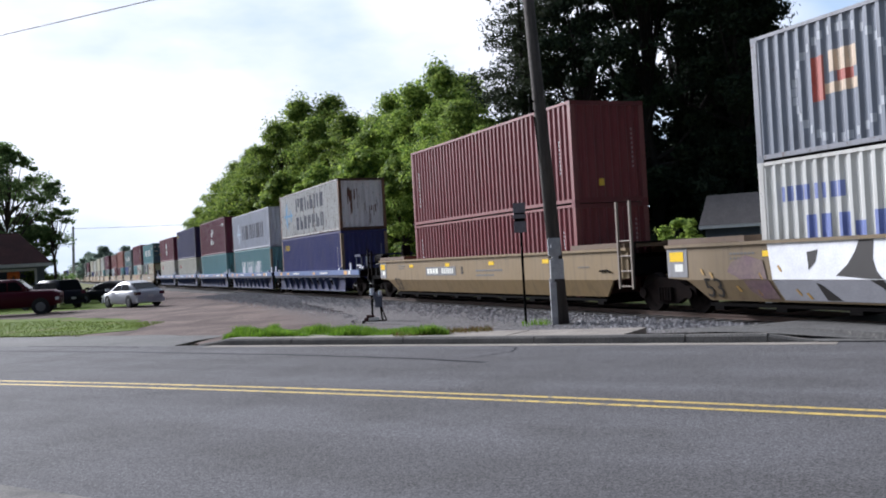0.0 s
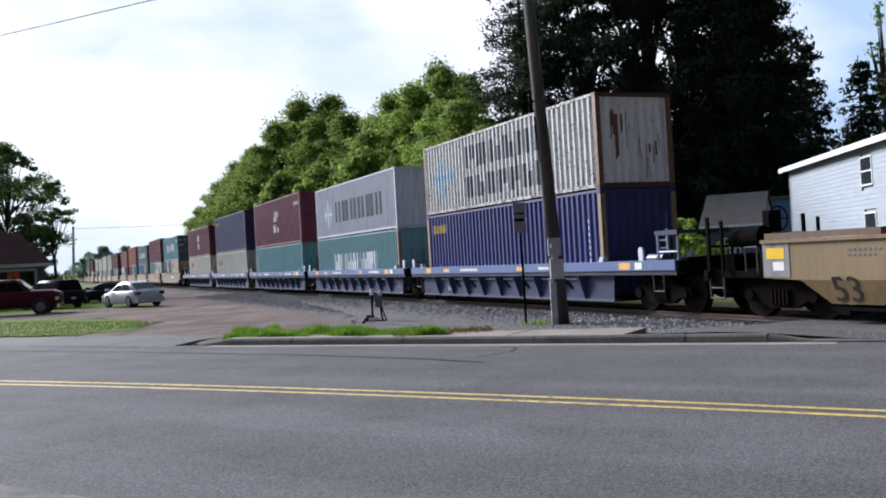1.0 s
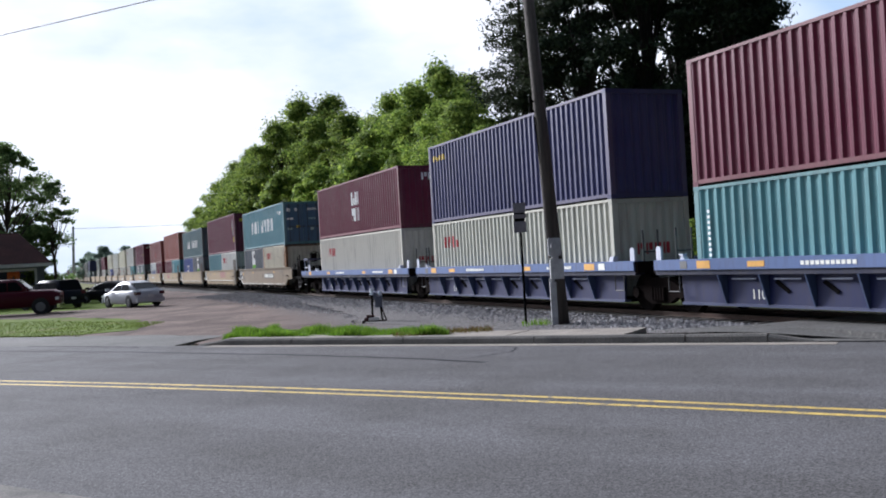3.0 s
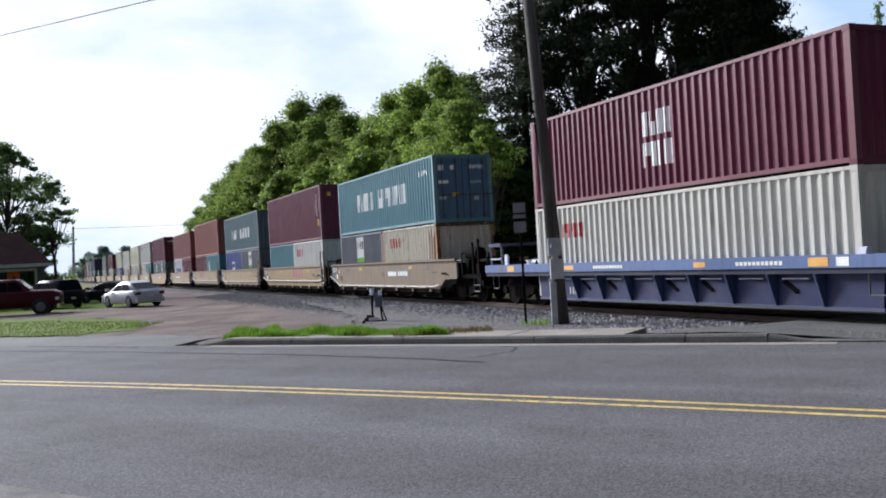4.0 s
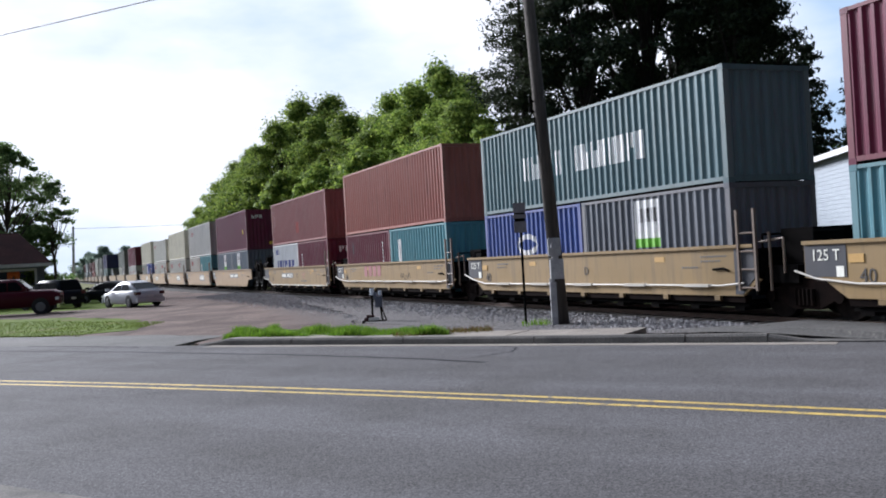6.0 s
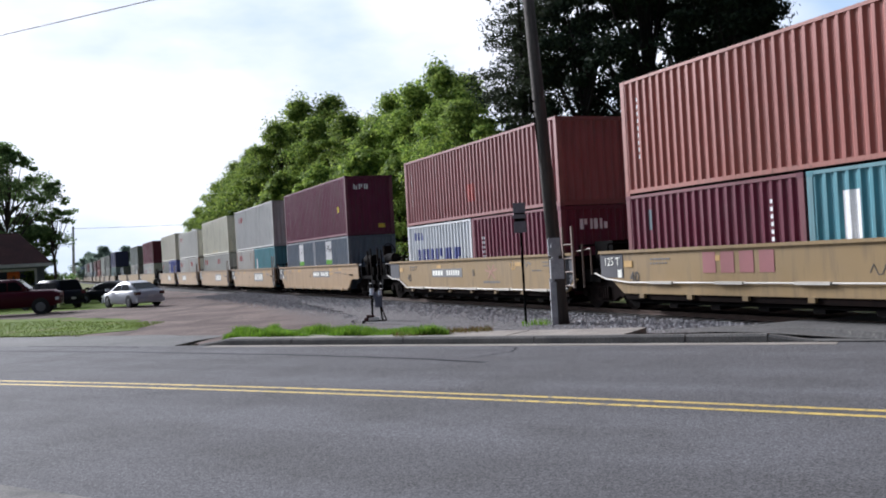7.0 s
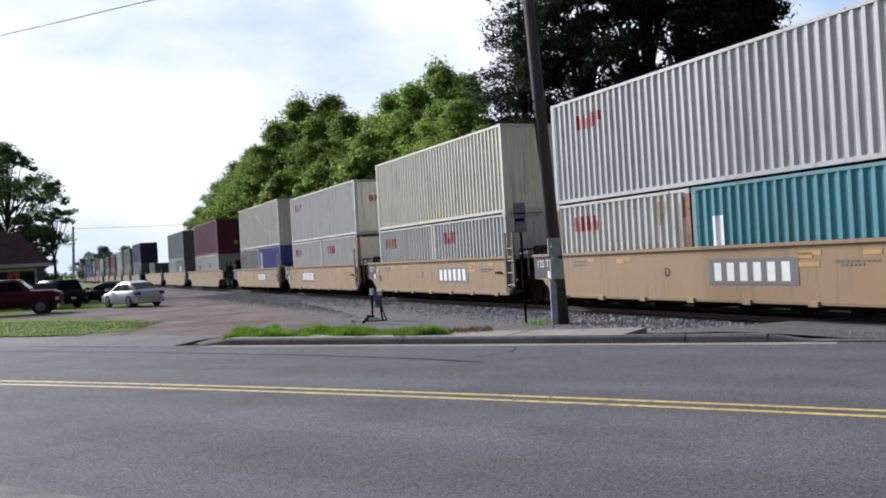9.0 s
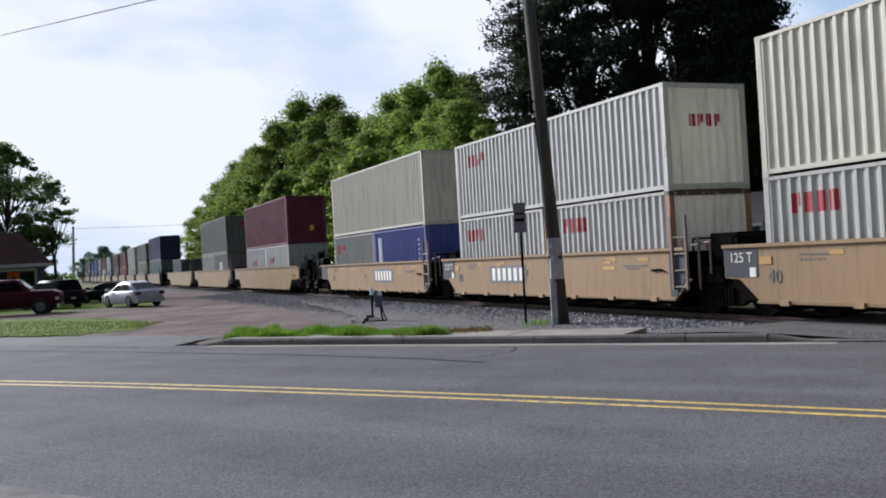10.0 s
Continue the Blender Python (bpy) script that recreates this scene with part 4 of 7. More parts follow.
def siding_wall(parent, x0, x1, z0, z1f, holes=()):
    """Lapped boards on the plane y = 0; z1f(x) is the wall's top; boards stop at the window holes."""
    board = 0.2
    n = int((max(z1f(x0), z1f(x1)) - z0) / board) + 1
    for i in range(n):
        za, zb = z0 + i * board, z0 + (i + 1) * board
        spans = [(x0, x1)]
        for hx0, hx1, hz0, hz1 in holes:
            if za < hz1 and zb > hz0:
                spans = [q for a, b in spans for q in ((a, min(b, hx0)), (max(a, hx1), b)) if q[1] - q[0] > 0.02]
        for a, b in spans:
            za_a, zb_a, zb_b = za, min(zb, z1f(a)), min(zb, z1f(b))
            if zb_a <= za and zb_b <= za:
                continue
            bm = bmesh.new()
            zb_a, zb_b = max(zb_a, za + 0.002), max(zb_b, za + 0.002)
            c = [(a, za), (b, za), (b, zb_b), (a, zb_a)]
            front = [bm.verts.new((x, -0.022 if k < 2 else -0.006, z)) for k, (x, z) in enumerate(c)]
            back = [bm.verts.new((x, 0.06, z)) for x, z in c]
            bm.faces.new(front)
            bm.faces.new(back[::-1])
            for k in range(4):
                bm.faces.new((front[k], back[k], back[(k + 1) % 4], front[(k + 1) % 4]))
            part("siding_board", bm, SIDING, parent)


house = thing("house", pose(19.2, 52.0, -0.26, 0, 0, -96), "two-storey house with pale white lapped siding and a low roof", "house")
LONG, EAVE = 26.0, 5.55
wins = [(12.3, 3.95, 1.3, 1.1), (12.5, 1.45, 1.3, 1.25), (19.5, 3.95, 1.3, 1.1), (19.5, 1.45, 1.3, 1.25)]
wall = part("wall", boxes((0, LONG, 0.061, 0.2, 0, EAVE), (0.0, 0.15, 0.2, 8, 0, EAVE), (LONG - 0.15, LONG, 0.2, 8, 0, EAVE), (0, LONG, 8, 8.15, 0, EAVE)), SIDING, house)
siding_wall(wall, 0, LONG, 0.3, lambda x: EAVE, [(x - w / 2 - 0.07, x + w / 2 + 0.07, z - 0.07, z + h + 0.07) for x, z, w, h in wins])
for x, z, w, h in wins:
    window(house, x, z, w, h, None, False)
bm = bmesh.new()
prism(bm, [(-0.45, EAVE - 0.02), (4.1, EAVE + 0.75), (8.6, EAVE - 0.02), (8.6, EAVE + 0.12), (4.1, EAVE + 0.9), (-0.45, EAVE + 0.12)], -0.4, LONG + 0.4, "x")
part("roof", bm, SHINGLE, house)
part("fascia", boxes((-0.42, LONG + 0.42, -0.49, -0.45, EAVE - 0.12, EAVE + 0.13)), WHITE_TRIM, house, "white roof edge board")
part("corner_trim", boxes((-0.05, 0.1, -0.04, 0.06, 0.25, EAVE - 0.05)), SIDING, house)
part("vent", tubes(((11.5, 0.6, EAVE + 0.1), (11.5, 0.6, EAVE + 0.55), 0.08)), WHITE_TRIM, house, "white vent pipe")
part("foundation", boxes((0.02, LONG - 0.05, 0.0, 0.06, 0, 0.3)), CONCRETE, house)

shed = thing("small_house", pose(16.2, 58.5, -0.26, 0, 0, -28) @ Matrix.Diagonal((0.83, 1, 1, 1)), "small grey house with a grey shingled gable roof", "house")
part("wall", boxes((0, 3.9, 0, 0.15, 0, 3.0), (0, 3.9, 4.5, 4.65, 0, 3.0), (0, 0.15, 0.15, 4.5, 0, 3.0), (3.75, 3.9, 0.15, 4.5, 0, 3.0)), BLUE_DARK, shed)
for x0, x1 in ((-0.2, -0.02), (3.9, 4.05)):
    bm = bmesh.new()
    prism(bm, [(0, 0.0 if x0 > 0 else 3.0), (4.65, 0.0 if x0 > 0 else 3.0), (4.65, 3.0), (2.3, 4.6), (0, 3.0)], x0, x1, "x")
    part("gable", bm, WHITE_TRIM if x0 > 0 else GREY_WALL, shed, "pale gable wall" if x0 > 0 else "")
for sg in (-1, 1):
    bm = bmesh.new()
    a, b = (-0.45, 2.75), (2.32, 4.72)
    o = [(a[0], a[1]), (b[0], b[1]), (b[0], b[1] + 0.12), (a[0], a[1] + 0.12)]
    if sg > 0:
        o = [(4.65 - y, z) for y, z in o]
    prism(bm, o, -0.35, 4.2, "x")
    part("roof", bm, SHINGLE, shed)
part("fascia", boxes((-0.35, 4.2, -0.5, -0.46, 2.68, 2.86)), WHITE_TRIM, shed, "pale eaves board")
window(shed, 1.9, 0.9, 1.0, 1.1, None)

blue_house = thing("blue_house", pose(20.6, 62, -0.26, 0, 0, -6), "blue boarded house wall between two houses", "house")
part("wall", boxes((0, 4.0, 0, 3.5, 0, 4.45)), BLUE_WALL, blue_house)
part("roof", boxes((-0.2, 4.2, -0.25, 3.8, 4.45, 4.6)), SHINGLE, blue_house)
part("corner_trim", boxes((-0.03, 0.08, -0.03, 0.08, 0, 4.45)), WHITE_TRIM, blue_house)

garage = thing("garage", pose(-34.76, 59.72, -0.26, 0, 0, 26.6), "garage with a maroon shingled roof and open doorways", "garage")
part("wall", boxes((0, 0.4, 0, 0.2, 0, 2.9), (3.4, 4.1, 0, 0.2, 0, 2.9), (8.3, 8.9, 0, 0.2, 0, 2.9), (0.4, 3.4, 0, 0.2, 2.55, 2.9), (4.1, 8.3, 0, 0.2, 2.55, 2.9), (0, 0.2, 0.2, 7, 0, 2.9), (8.7, 8.9, 0.2, 7, 0, 2.9), (0.2, 8.7, 6.8, 7, 0, 2.9)), GARAGE_WALL, garage)
part("door_frame", boxes((3.95, 4.1, -0.03, 0.0, 0, 2.65), (8.3, 8.45, -0.03, 0.0, 0, 2.65), (3.95, 8.45, -0.03, 0.0, 2.55, 2.7)), WHITE_TRIM, garage)
bm = bmesh.new()
prism(bm, [(-0.6, 2.85), (3.5, 5.1), (7.6, 2.85), (7.6, 3.0), (3.5, 5.25), (-0.6, 3.0)], -0.5, 9.4, "x")
for v in bm.verts:
    if v.co.z > 4:
        v.co.x = 0.6 if v.co.x < 4 else 7.6
part("roof", bm, SHINGLE_RED, garage)
part("fascia", boxes((-0.5, 9.4, -0.66, -0.6, 2.8, 3.02)), WHITE_TRIM, garage, "white eaves board")
part("floor", boxes((0.2, 8.7, 0.2, 6.8, 0.0, 0.12)), DARK_INSIDE, garage)
jacket = solo("hanging_jacket", made(lambda bm: prism(bm, [(-0.36, 1.3), (-0.1, 1.22), (-0.06, 1.85), (0.02, 1.85), (0.07, 1.18), (0.32, 1.28), (0.38, 2.1), (0.2, 2.3), (-0.02, 2.22), (-0.22, 2.32), (-0.42, 2.05)], -0.12, 0.1)), ORANGE, "bright orange cloth hung in the garage doorway", "cloth", m=pose(-34.76, 59.72, -0.26, 0, 0, 26.6) @ pose(7.05, 0.45, 0.36))
jacket.data.shade_smooth()


# ---- parked vehicles ----
def loft(bm, rings, close=True):
    vs = [[bm.verts.new(c) for c in r] for r in rings]
    n = len(vs[0])
    for r0, r1 in zip(vs, vs[1:]):
        for i in range(n):
            bm.faces.new((r0[i], r0[(i + 1) % n], r1[(i + 1) % n], r1[i]))
    if close:
        bm.faces.new(vs[0])
        bm.faces.new(vs[-1][::-1])


def body_ring(x, w, z0, z1):
    """A car body's cross-section: rounded sill, bulging flank, rounded shoulder."""
    zm = z0 + (z1 - z0) * 0.55
    half = [(w * 0.9, z0), (w * 0.985, z0 + 0.08), (w, zm), (w * 0.97, z1 - 0.07), (w * 0.88, z1), (w * 0.45, z1 + 0.025)]
    return [(x, y, z) for y, z in half] + [(x, -y, z) for y, z in reversed(half)]


def cabin_ring(x, w0, w1, z0, z1):
    half = [(w0, z0), (w0 - (w0 - w1) * 0.7, z0 + (z1 - z0) * 0.75), (w1, z1 - 0.02), (w1 * 0.75, z1 + 0.015)]
    return [(x, y, z) for y, z in half] + [(x, -y, z) for y, z in reversed(half)]


def vehicle(name, m, paint, label, body, cabin, glass_x, wheels, r, front, rear, bed=None):
    """body: stations (x, half width, low, high); cabin: stations (x, low half width, roof half width, low, high); front at +x."""
    ob = thing(name, m, label, "car" if name != "pickup_truck" else "pickup")
    bm = bmesh.new()
    loft(bm, [body_ring(*b) for b in body])
    bmesh.ops.recalc_face_normals(bm, faces=bm.faces[:])
    part("body", bm, paint, ob, smooth=True)
    bm = bmesh.new()
    loft(bm, [cabin_ring(*c) for c in cabin])
    part("cabin", bm, paint, ob, smooth=True)
    zb, zt = cabin[1][3], cabin[1][4]
    for sg in (-1, 1):
        for x0, x1, t0, t1 in glass_x:
            bm = bmesh.new()
            ya, yb = sg * (cabin[1][1] - 0.0), sg * (cabin[1][1] - (cabin[1][1] - cabin[1][2]) * 0.72)
            q = [(x0, ya + sg * 0.012, zb + 0.06), (x1, ya + sg * 0.012, zb + 0.06), (t1, yb + sg * 0.012, zb + (zt - zb) * 0.8), (t0, yb + sg * 0.012, zb + (zt - zb) * 0.8)]
            f = [bm.verts.new(c) for c in q]
            g = [bm.verts.new((c[0], c[1] - sg * 0.03, c[2])) for c in q]
            bm.faces.new(f)
            bm.faces.new(g[::-1])
            for i in range(4):
                bm.faces.new((f[i], g[i], g[(i + 1) % 4], f[(i + 1) % 4]))
            part("side_window", bm, CAR_GLASS, ob)
    for i, j, nm, push in ((0, 1, "rear_window", -1), (len(cabin) - 1, len(cabin) - 2, "windscreen", 1)):
        a, b = cabin[i], cabin[j]
        bm = bmesh.new()
        lo, hi = 0.1, 0.9
        q = []
        for f, s2 in ((lo, -1), (lo, 1), (hi, 1), (hi, -1)):
            x = a[0] + (b[0] - a[0]) * f
            z = a[4] + (b[4] - a[4]) * f
            y = (a[2] + (b[2] - a[2]) * f) * 0.9
            q.append((x + push * 0.02, s2 * y, z + 0.03))
        f = [bm.verts.new(c) for c in q]
        g = [bm.verts.new((c[0] - push * 0.03, c[1], c[2] - 0.03)) for c in q]
        bm.faces.new(f)
        bm.faces.new(g[::-1])
        for k in range(4):
            bm.faces.new((f[k], g[k], g[(k + 1) % 4], f[(k + 1) % 4]))
        part(nm, bm, CAR_GLASS, ob)
    w = body[2][1]
    for x in wheels:
        for sg in (-1, 1):
            bm = bmesh.new()
            tube(bm, (0, -0.11, 0), (0, 0.11, 0), r, n=22)
            bmesh.ops.bevel(bm, geom=[e for e in bm.edges if abs(e.verts[0].co.y - e.verts[1].co.y) < 0.01], offset=0.03, segments=2, affect="EDGES")
            wh = part("wheel", bm, TYRE, ob)
            wh.location = (x, sg * (w - 0.1), r)
            bm = bmesh.new()
            tube(bm, (0, sg * 0.112, 0), (0, sg * 0.122, 0), r * 0.64, r * 0.6, n=18)
            for k in range(5):
                an = k * 1.2566
                box(bm, r * 0.35 * math.cos(an) - 0.04, r * 0.35 * math.cos(an) + 0.04, min(sg * 0.12, sg * 0.135), max(sg * 0.12, sg * 0.135), r * 0.35 * math.sin(an) - 0.04, r * 0.35 * math.sin(an) + 0.04)
            part("rim", bm, ALLOY, wh)
            bm = bmesh.new()
            tube(bm, (x, sg * (w + 0.004), r + 0.03), (x, sg * (w - 0.12), r + 0.03), r * 1.16, n=20)
            part("wheel_arch", bm, DARK_INSIDE, ob)
    xf, zf, xr, zr, lw = front[0], front[1], rear[0], rear[1], w
    for sg in (-1, 1):
        part("headlight", boxes((xf - 0.18, xf + 0.01, *sorted((sg * (lw - 0.06), sg * (lw - 0.45))), zf, zf + 0.16)), LAMP_CLEAR, ob)
        part("taillight", boxes((xr - 0.012, xr + 0.2, *sorted((sg * (lw - 0.03), sg * (lw - 0.33))), zr, zr + rear[2])), LAMP_RED, ob)
        part("mirror", boxes((cabin[-1][0] - 0.35, cabin[-1][0] - 0.15, *sorted((sg * (lw - 0.02), sg * (lw + 0.17))), zb + 0.05, zb + 0.2)), paint, ob)
    part("front_bumper", boxes((xf - 0.1, xf + 0.06, -lw + 0.06, lw - 0.06, 0.28, 0.5)), CHROME if bed else paint, ob)
    part("rear_bumper", boxes((xr - 0.07, xr + 0.1, -lw + 0.06, lw - 0.06, 0.28, 0.5)), CHROME if bed else paint, ob)
    part("number_plate", boxes((xr - 0.085, xr - 0.06, -0.16, 0.16, 0.55, 0.68)), WHITE_TRIM, ob)
    if bed:
        part("grille", boxes((xf - 0.02, xf + 0.04, -0.6, 0.6, 0.62, 0.95)), CHROME, ob)
    return ob


SEDAN_BODY = [(-2.25, 0.72, 0.35, 0.82), (-2.1, 0.83, 0.25, 0.95), (-1.3, 0.87, 0.2, 0.97), (0.9, 0.87, 0.2, 0.92), (1.9, 0.83, 0.22, 0.8), (2.25, 0.7, 0.3, 0.66)]
SEDAN_CABIN = [(-2.0, 0.76, 0.7, 0.9, 0.99), (-1.05, 0.8, 0.6, 0.9, 1.36), (-0.55, 0.81, 0.58, 0.9, 1.45), (-0.05, 0.81, 0.58, 0.9, 1.45), (0.4, 0.8, 0.6, 0.9, 1.36), (1.35, 0.76, 0.7, 0.88, 0.92)]
SEDAN_GLASS = [(-1.35, -0.35, -0.95, -0.35), (-0.27, 0.8, -0.27, 0.3)]
vehicle("sedan", pose(-17.8, 54.0, -0.17, 0, 0, 133.5), car_paint("silver_white_paint", (0.47, 0.48, 0.52, 1)), "silver-white sedan parked on the gravel", SEDAN_BODY, SEDAN_CABIN, SEDAN_GLASS, (-1.35, 1.35), 0.31, (2.2, 0.55), (-2.24, 0.68, 0.18))
vehicle("sedan", pose(-23.3, 66.0, -0.17, 0, 0, 160), car_paint("black_paint", (0.007, 0.007, 0.011, 1), 0.08, 1.2), "dark sedan parked on grass with a shining rear window", SEDAN_BODY, SEDAN_CABIN, SEDAN_GLASS, (-1.35, 1.35), 0.31, (2.2, 0.55), (-2.24, 0.68, 0.18))
SUV_BODY = [(-2.2, 0.8, 0.45, 1.0), (-2.1, 0.9, 0.35, 1.08), (-1.2, 0.93, 0.3, 1.08), (0.9, 0.93, 0.3, 1.05), (1.9, 0.9, 0.32, 0.98), (2.25, 0.78, 0.4, 0.85)]
SUV_CABIN = [(-2.1, 0.86, 0.76, 1.02, 1.1), (-1.8, 0.86, 0.7, 1.02, 1.72), (0.1, 0.86, 0.68, 1.02, 1.74), (1.15, 0.84, 0.78, 1.0, 1.06)]
vehicle("suv", pose(-24.3, 58.6, -0.17, 0, 0, 146), car_paint("dark_blue_black_paint", (0.006, 0.007, 0.015, 1), 0.05, 1.15), "dark blue-black sport utility vehicle", SUV_BODY, SUV_CABIN, [(-1.75, -0.95, -1.65, -0.95), (-0.87, -0.05, -0.87, -0.05), (0.03, 0.8, 0.03, 0.4)], (-1.35, 1.4), 0.37, (2.2, 0.7), (-2.19, 0.85, 0.24))
TRUCK_BODY = [(-2.85, 0.9, 0.5, 1.24), (-2.75, 0.98, 0.42, 1.3), (-0.9, 0.99, 0.4, 1.3), (1.0, 0.99, 0.4, 1.28), (2.35, 0.97, 0.42, 1.24), (2.7, 0.88, 0.48, 1.12)]
TRUCK_CABIN = [(-1.05, 0.92, 0.82, 1.24, 1.3), (-0.85, 0.92, 0.76, 1.24, 1.9), (0.55, 0.92, 0.76, 1.24, 1.92), (1.25, 0.9, 0.82, 1.22, 1.3)]
truck = vehicle("pickup_truck", pose(-23.52, 51.09, -0.17, 0, 0, 15), car_paint("dark_red_paint", (0.068, 0.001, 0.01, 1)), "dark red pickup truck with chrome bumpers", TRUCK_BODY, TRUCK_CABIN, [(-0.7, 0.1, -0.65, 0.1), (0.18, 0.95, 0.18, 0.6)], (-1.75, 1.75), 0.39, (2.66, 0.72), (-2.84, 0.75, 0.3), True)
# ---- the train ----
PITCH, CORR = 0.278, 0.053


def profile(a0, a1, pitch=PITCH, depth=CORR):
    """Corrugation along one axis: (place, depth behind the outer face) at each fold from a0 to a1."""
    out, n = [], max(1, round((a1 - a0) / pitch))
    p = (a1 - a0) / n
    for i in range(n):
        a = a0 + i * p
        out += [(a, 0.0), (a + 0.27 * p, 0.0), (a + 0.48 * p, depth), (a + 0.79 * p, depth)]
    return out + [(a1, 0.0)]


def depth_at(folds, a):
    for (a0, d0), (a1, d1) in zip(folds, folds[1:]):
        if a0 <= a <= a1:
            return d0 + (d1 - d0) * (a - a0) / max(a1 - a0, 1e-6)
    return 0.0


def sheet(bm, folds, z0, z1, place):
    """A folded sheet; place(a, depth, z) gives the point."""
    lo, hi = [bm.verts.new(place(a, d, z0)) for a, d in folds], [bm.verts.new(place(a, d, z1)) for a, d in folds]
    for i in range(len(folds) - 1):
        bm.faces.new((lo[i], lo[i + 1], hi[i + 1], hi[i]))


def patch(bm, folds, a0, a1, z0, z1, place):
    """A painted patch that follows the folds, 4 mm proud."""
    f = [(a0, depth_at(folds, a0))] + [q for q in folds if a0 < q[0] < a1] + [(a1, depth_at(folds, a1))]
    sheet(bm, [(a, d - 0.004) for a, d in f], z0, z1, place)


HALF_W = 1.219
SHARED = {}


def shared(key, build, material):
    if key not in SHARED:
        bm = bmesh.new()
        build(bm)
        SHARED[key] = finish(key[0], bm, material)
    return SHARED[key]


def container_meshes(length, h):
    """The meshes of one size of shipping container, floor at z = 0, front wall at +x."""
    k, hl = (length, h), length / 2
    folds = profile(-hl + 0.13, hl - 0.13)
    ends = profile(-HALF_W + 0.13, HALF_W - 0.13, 0.27, 0.04)

    def side(sign):
        return lambda bm: sheet(bm, folds, 0.14, h - 0.07, lambda a, d, z: (a, sign * (HALF_W - 0.012 - d), z))

    def end(sign):
        return lambda bm: sheet(bm, ends, 0.14, h - 0.09, lambda a, d, z: (sign * (hl - 0.03 - d), a, z))

    def roof(bm):
        box(bm, -hl + 0.1, hl - 0.1, -HALF_W + 0.05, HALF_W - 0.05, h - 0.05, h - 0.02)
        for i in range(int(length / 0.6)):
            x = -hl + 0.5 + i * 0.6
            if x < hl - 0.5:
                box(bm, x, x + 0.25, -HALF_W + 0.12, HALF_W - 0.12, h - 0.02, h - 0.008)

    def base(bm):
        box(bm, -hl + 0.1, hl - 0.1, -HALF_W + 0.04, HALF_W - 0.04, 0.03, 0.12)

    def long_rail(sign, z0, z1):
        return lambda bm: box(bm, -hl + 0.17, hl - 0.17, sign * HALF_W, sign * (HALF_W - 0.07), z0, z1)

    def cross_rail(sign, z0, z1):
        return lambda bm: box(bm, sign * hl, sign * (hl - 0.08), -HALF_W + 0.16, HALF_W - 0.16, z0, z1)

    def post(bm):
        prism(bm, [(0, 0), (-0.15, 0), (-0.15, -0.03), (-0.05, -0.1), (-0.05, -0.15), (0, -0.15)], 0.12, h - 0.12, "y")
        for v in bm.verts:
            v.co = (v.co.x, v.co.z, v.co.y)

    def casting(bm):
        box(bm, -0.18, 0.004, -0.16, 0.004, 0, 0.118)
        for x0, x1, y0, y1 in ((0.004, 0.006, -0.11, -0.05), (-0.12, -0.06, 0.004, 0.006)):
            box(bm, x0, x1, y0, y1, 0.035, 0.085)

    def leaf(sign):
        def b(bm):
            y0, y1 = sorted((sign * 0.015, sign * (HALF_W - 0.13)))
            box(bm, hl - 0.09, hl - 0.05, y0, y1, 0.15, h - 0.12)
            for z0, z1 in ((0.25, 0.75), (0.85, 1.35), (1.45, h - 0.25)):
                box(bm, hl - 0.05, hl - 0.035, y0 + 0.1, y1 - 0.1, z0, z1)
        return b

    def bar(bm):
        tube(bm, (0, 0, 0.1), (0, 0, h - 0.1), 0.02, n=6)
        for z in (0.25, 1.0, h - 0.3):
            box(bm, -0.02, 0.03, -0.05, 0.05, z, z + 0.06)
        box(bm, 0.02, 0.04, 0.0, 0.42, 1.05, 1.09)

    P = STEEL_PAINT
    return dict(folds=folds, ends=ends, hl=hl, sides=[shared(("side_panel", *k, s), side(s), P) for s in (-1, 1)],
                end=[shared(("end_wall", *k, s), end(s), P) for s in (-1, 1)], roof=shared(("roof", *k), roof, P), base=shared(("base", *k), base, BLACK_STEEL),
                top_rail=[shared(("top_rail", *k, s), long_rail(s, h - 0.075, h - 0.005), P) for s in (-1, 1)],
                bottom_rail=[shared(("bottom_rail", *k, s), long_rail(s, 0.055, 0.15), P) for s in (-1, 1)],
                header=[shared(("header", *k, s), cross_rail(s, h - 0.12, h - 0.005), P) for s in (-1, 1)],
                sill=[shared(("sill", *k, s), cross_rail(s, 0.02, 0.16), P) for s in (-1, 1)],
                post=shared(("corner_post", *k), post, P), casting=shared(("corner_casting", 0), casting, P),
                door=[shared(("door", *k, s), leaf(s), P) for s in (-1, 1)], bar=shared(("locking_bar", *k), bar, DULL_STEEL))


PAINTS = {}


def flat_paint(c):
    if c not in PAINTS:
        PAINTS[c] = plain("paint_%d_%d_%d" % c, srgb(*c), 0.55)
    return PAINTS[c]


def lettering(bm, folds, a0, a1, z0, z1, count, place):
    """A line of painted characters, each as a pair of plain upright bars of uneven height."""
    w, h = (a1 - a0) / count, z1 - z0
    rnd = random.Random(int(100 * (a0 + z1)) + count)
    for i in range(count):
        a = a0 + i * w
        cut = rnd.choice((0.0, 0.0, 0.35, 0.45))
        low = rnd.random() < 0.5
        patch(bm, folds, a + 0.08 * w, a + 0.4 * w, z0, z1, place)
        patch(bm, folds, a + 0.52 * w, a + 0.84 * w, z0 + (0 if low else cut * h), z1 - (cut * h if low else 0), place)


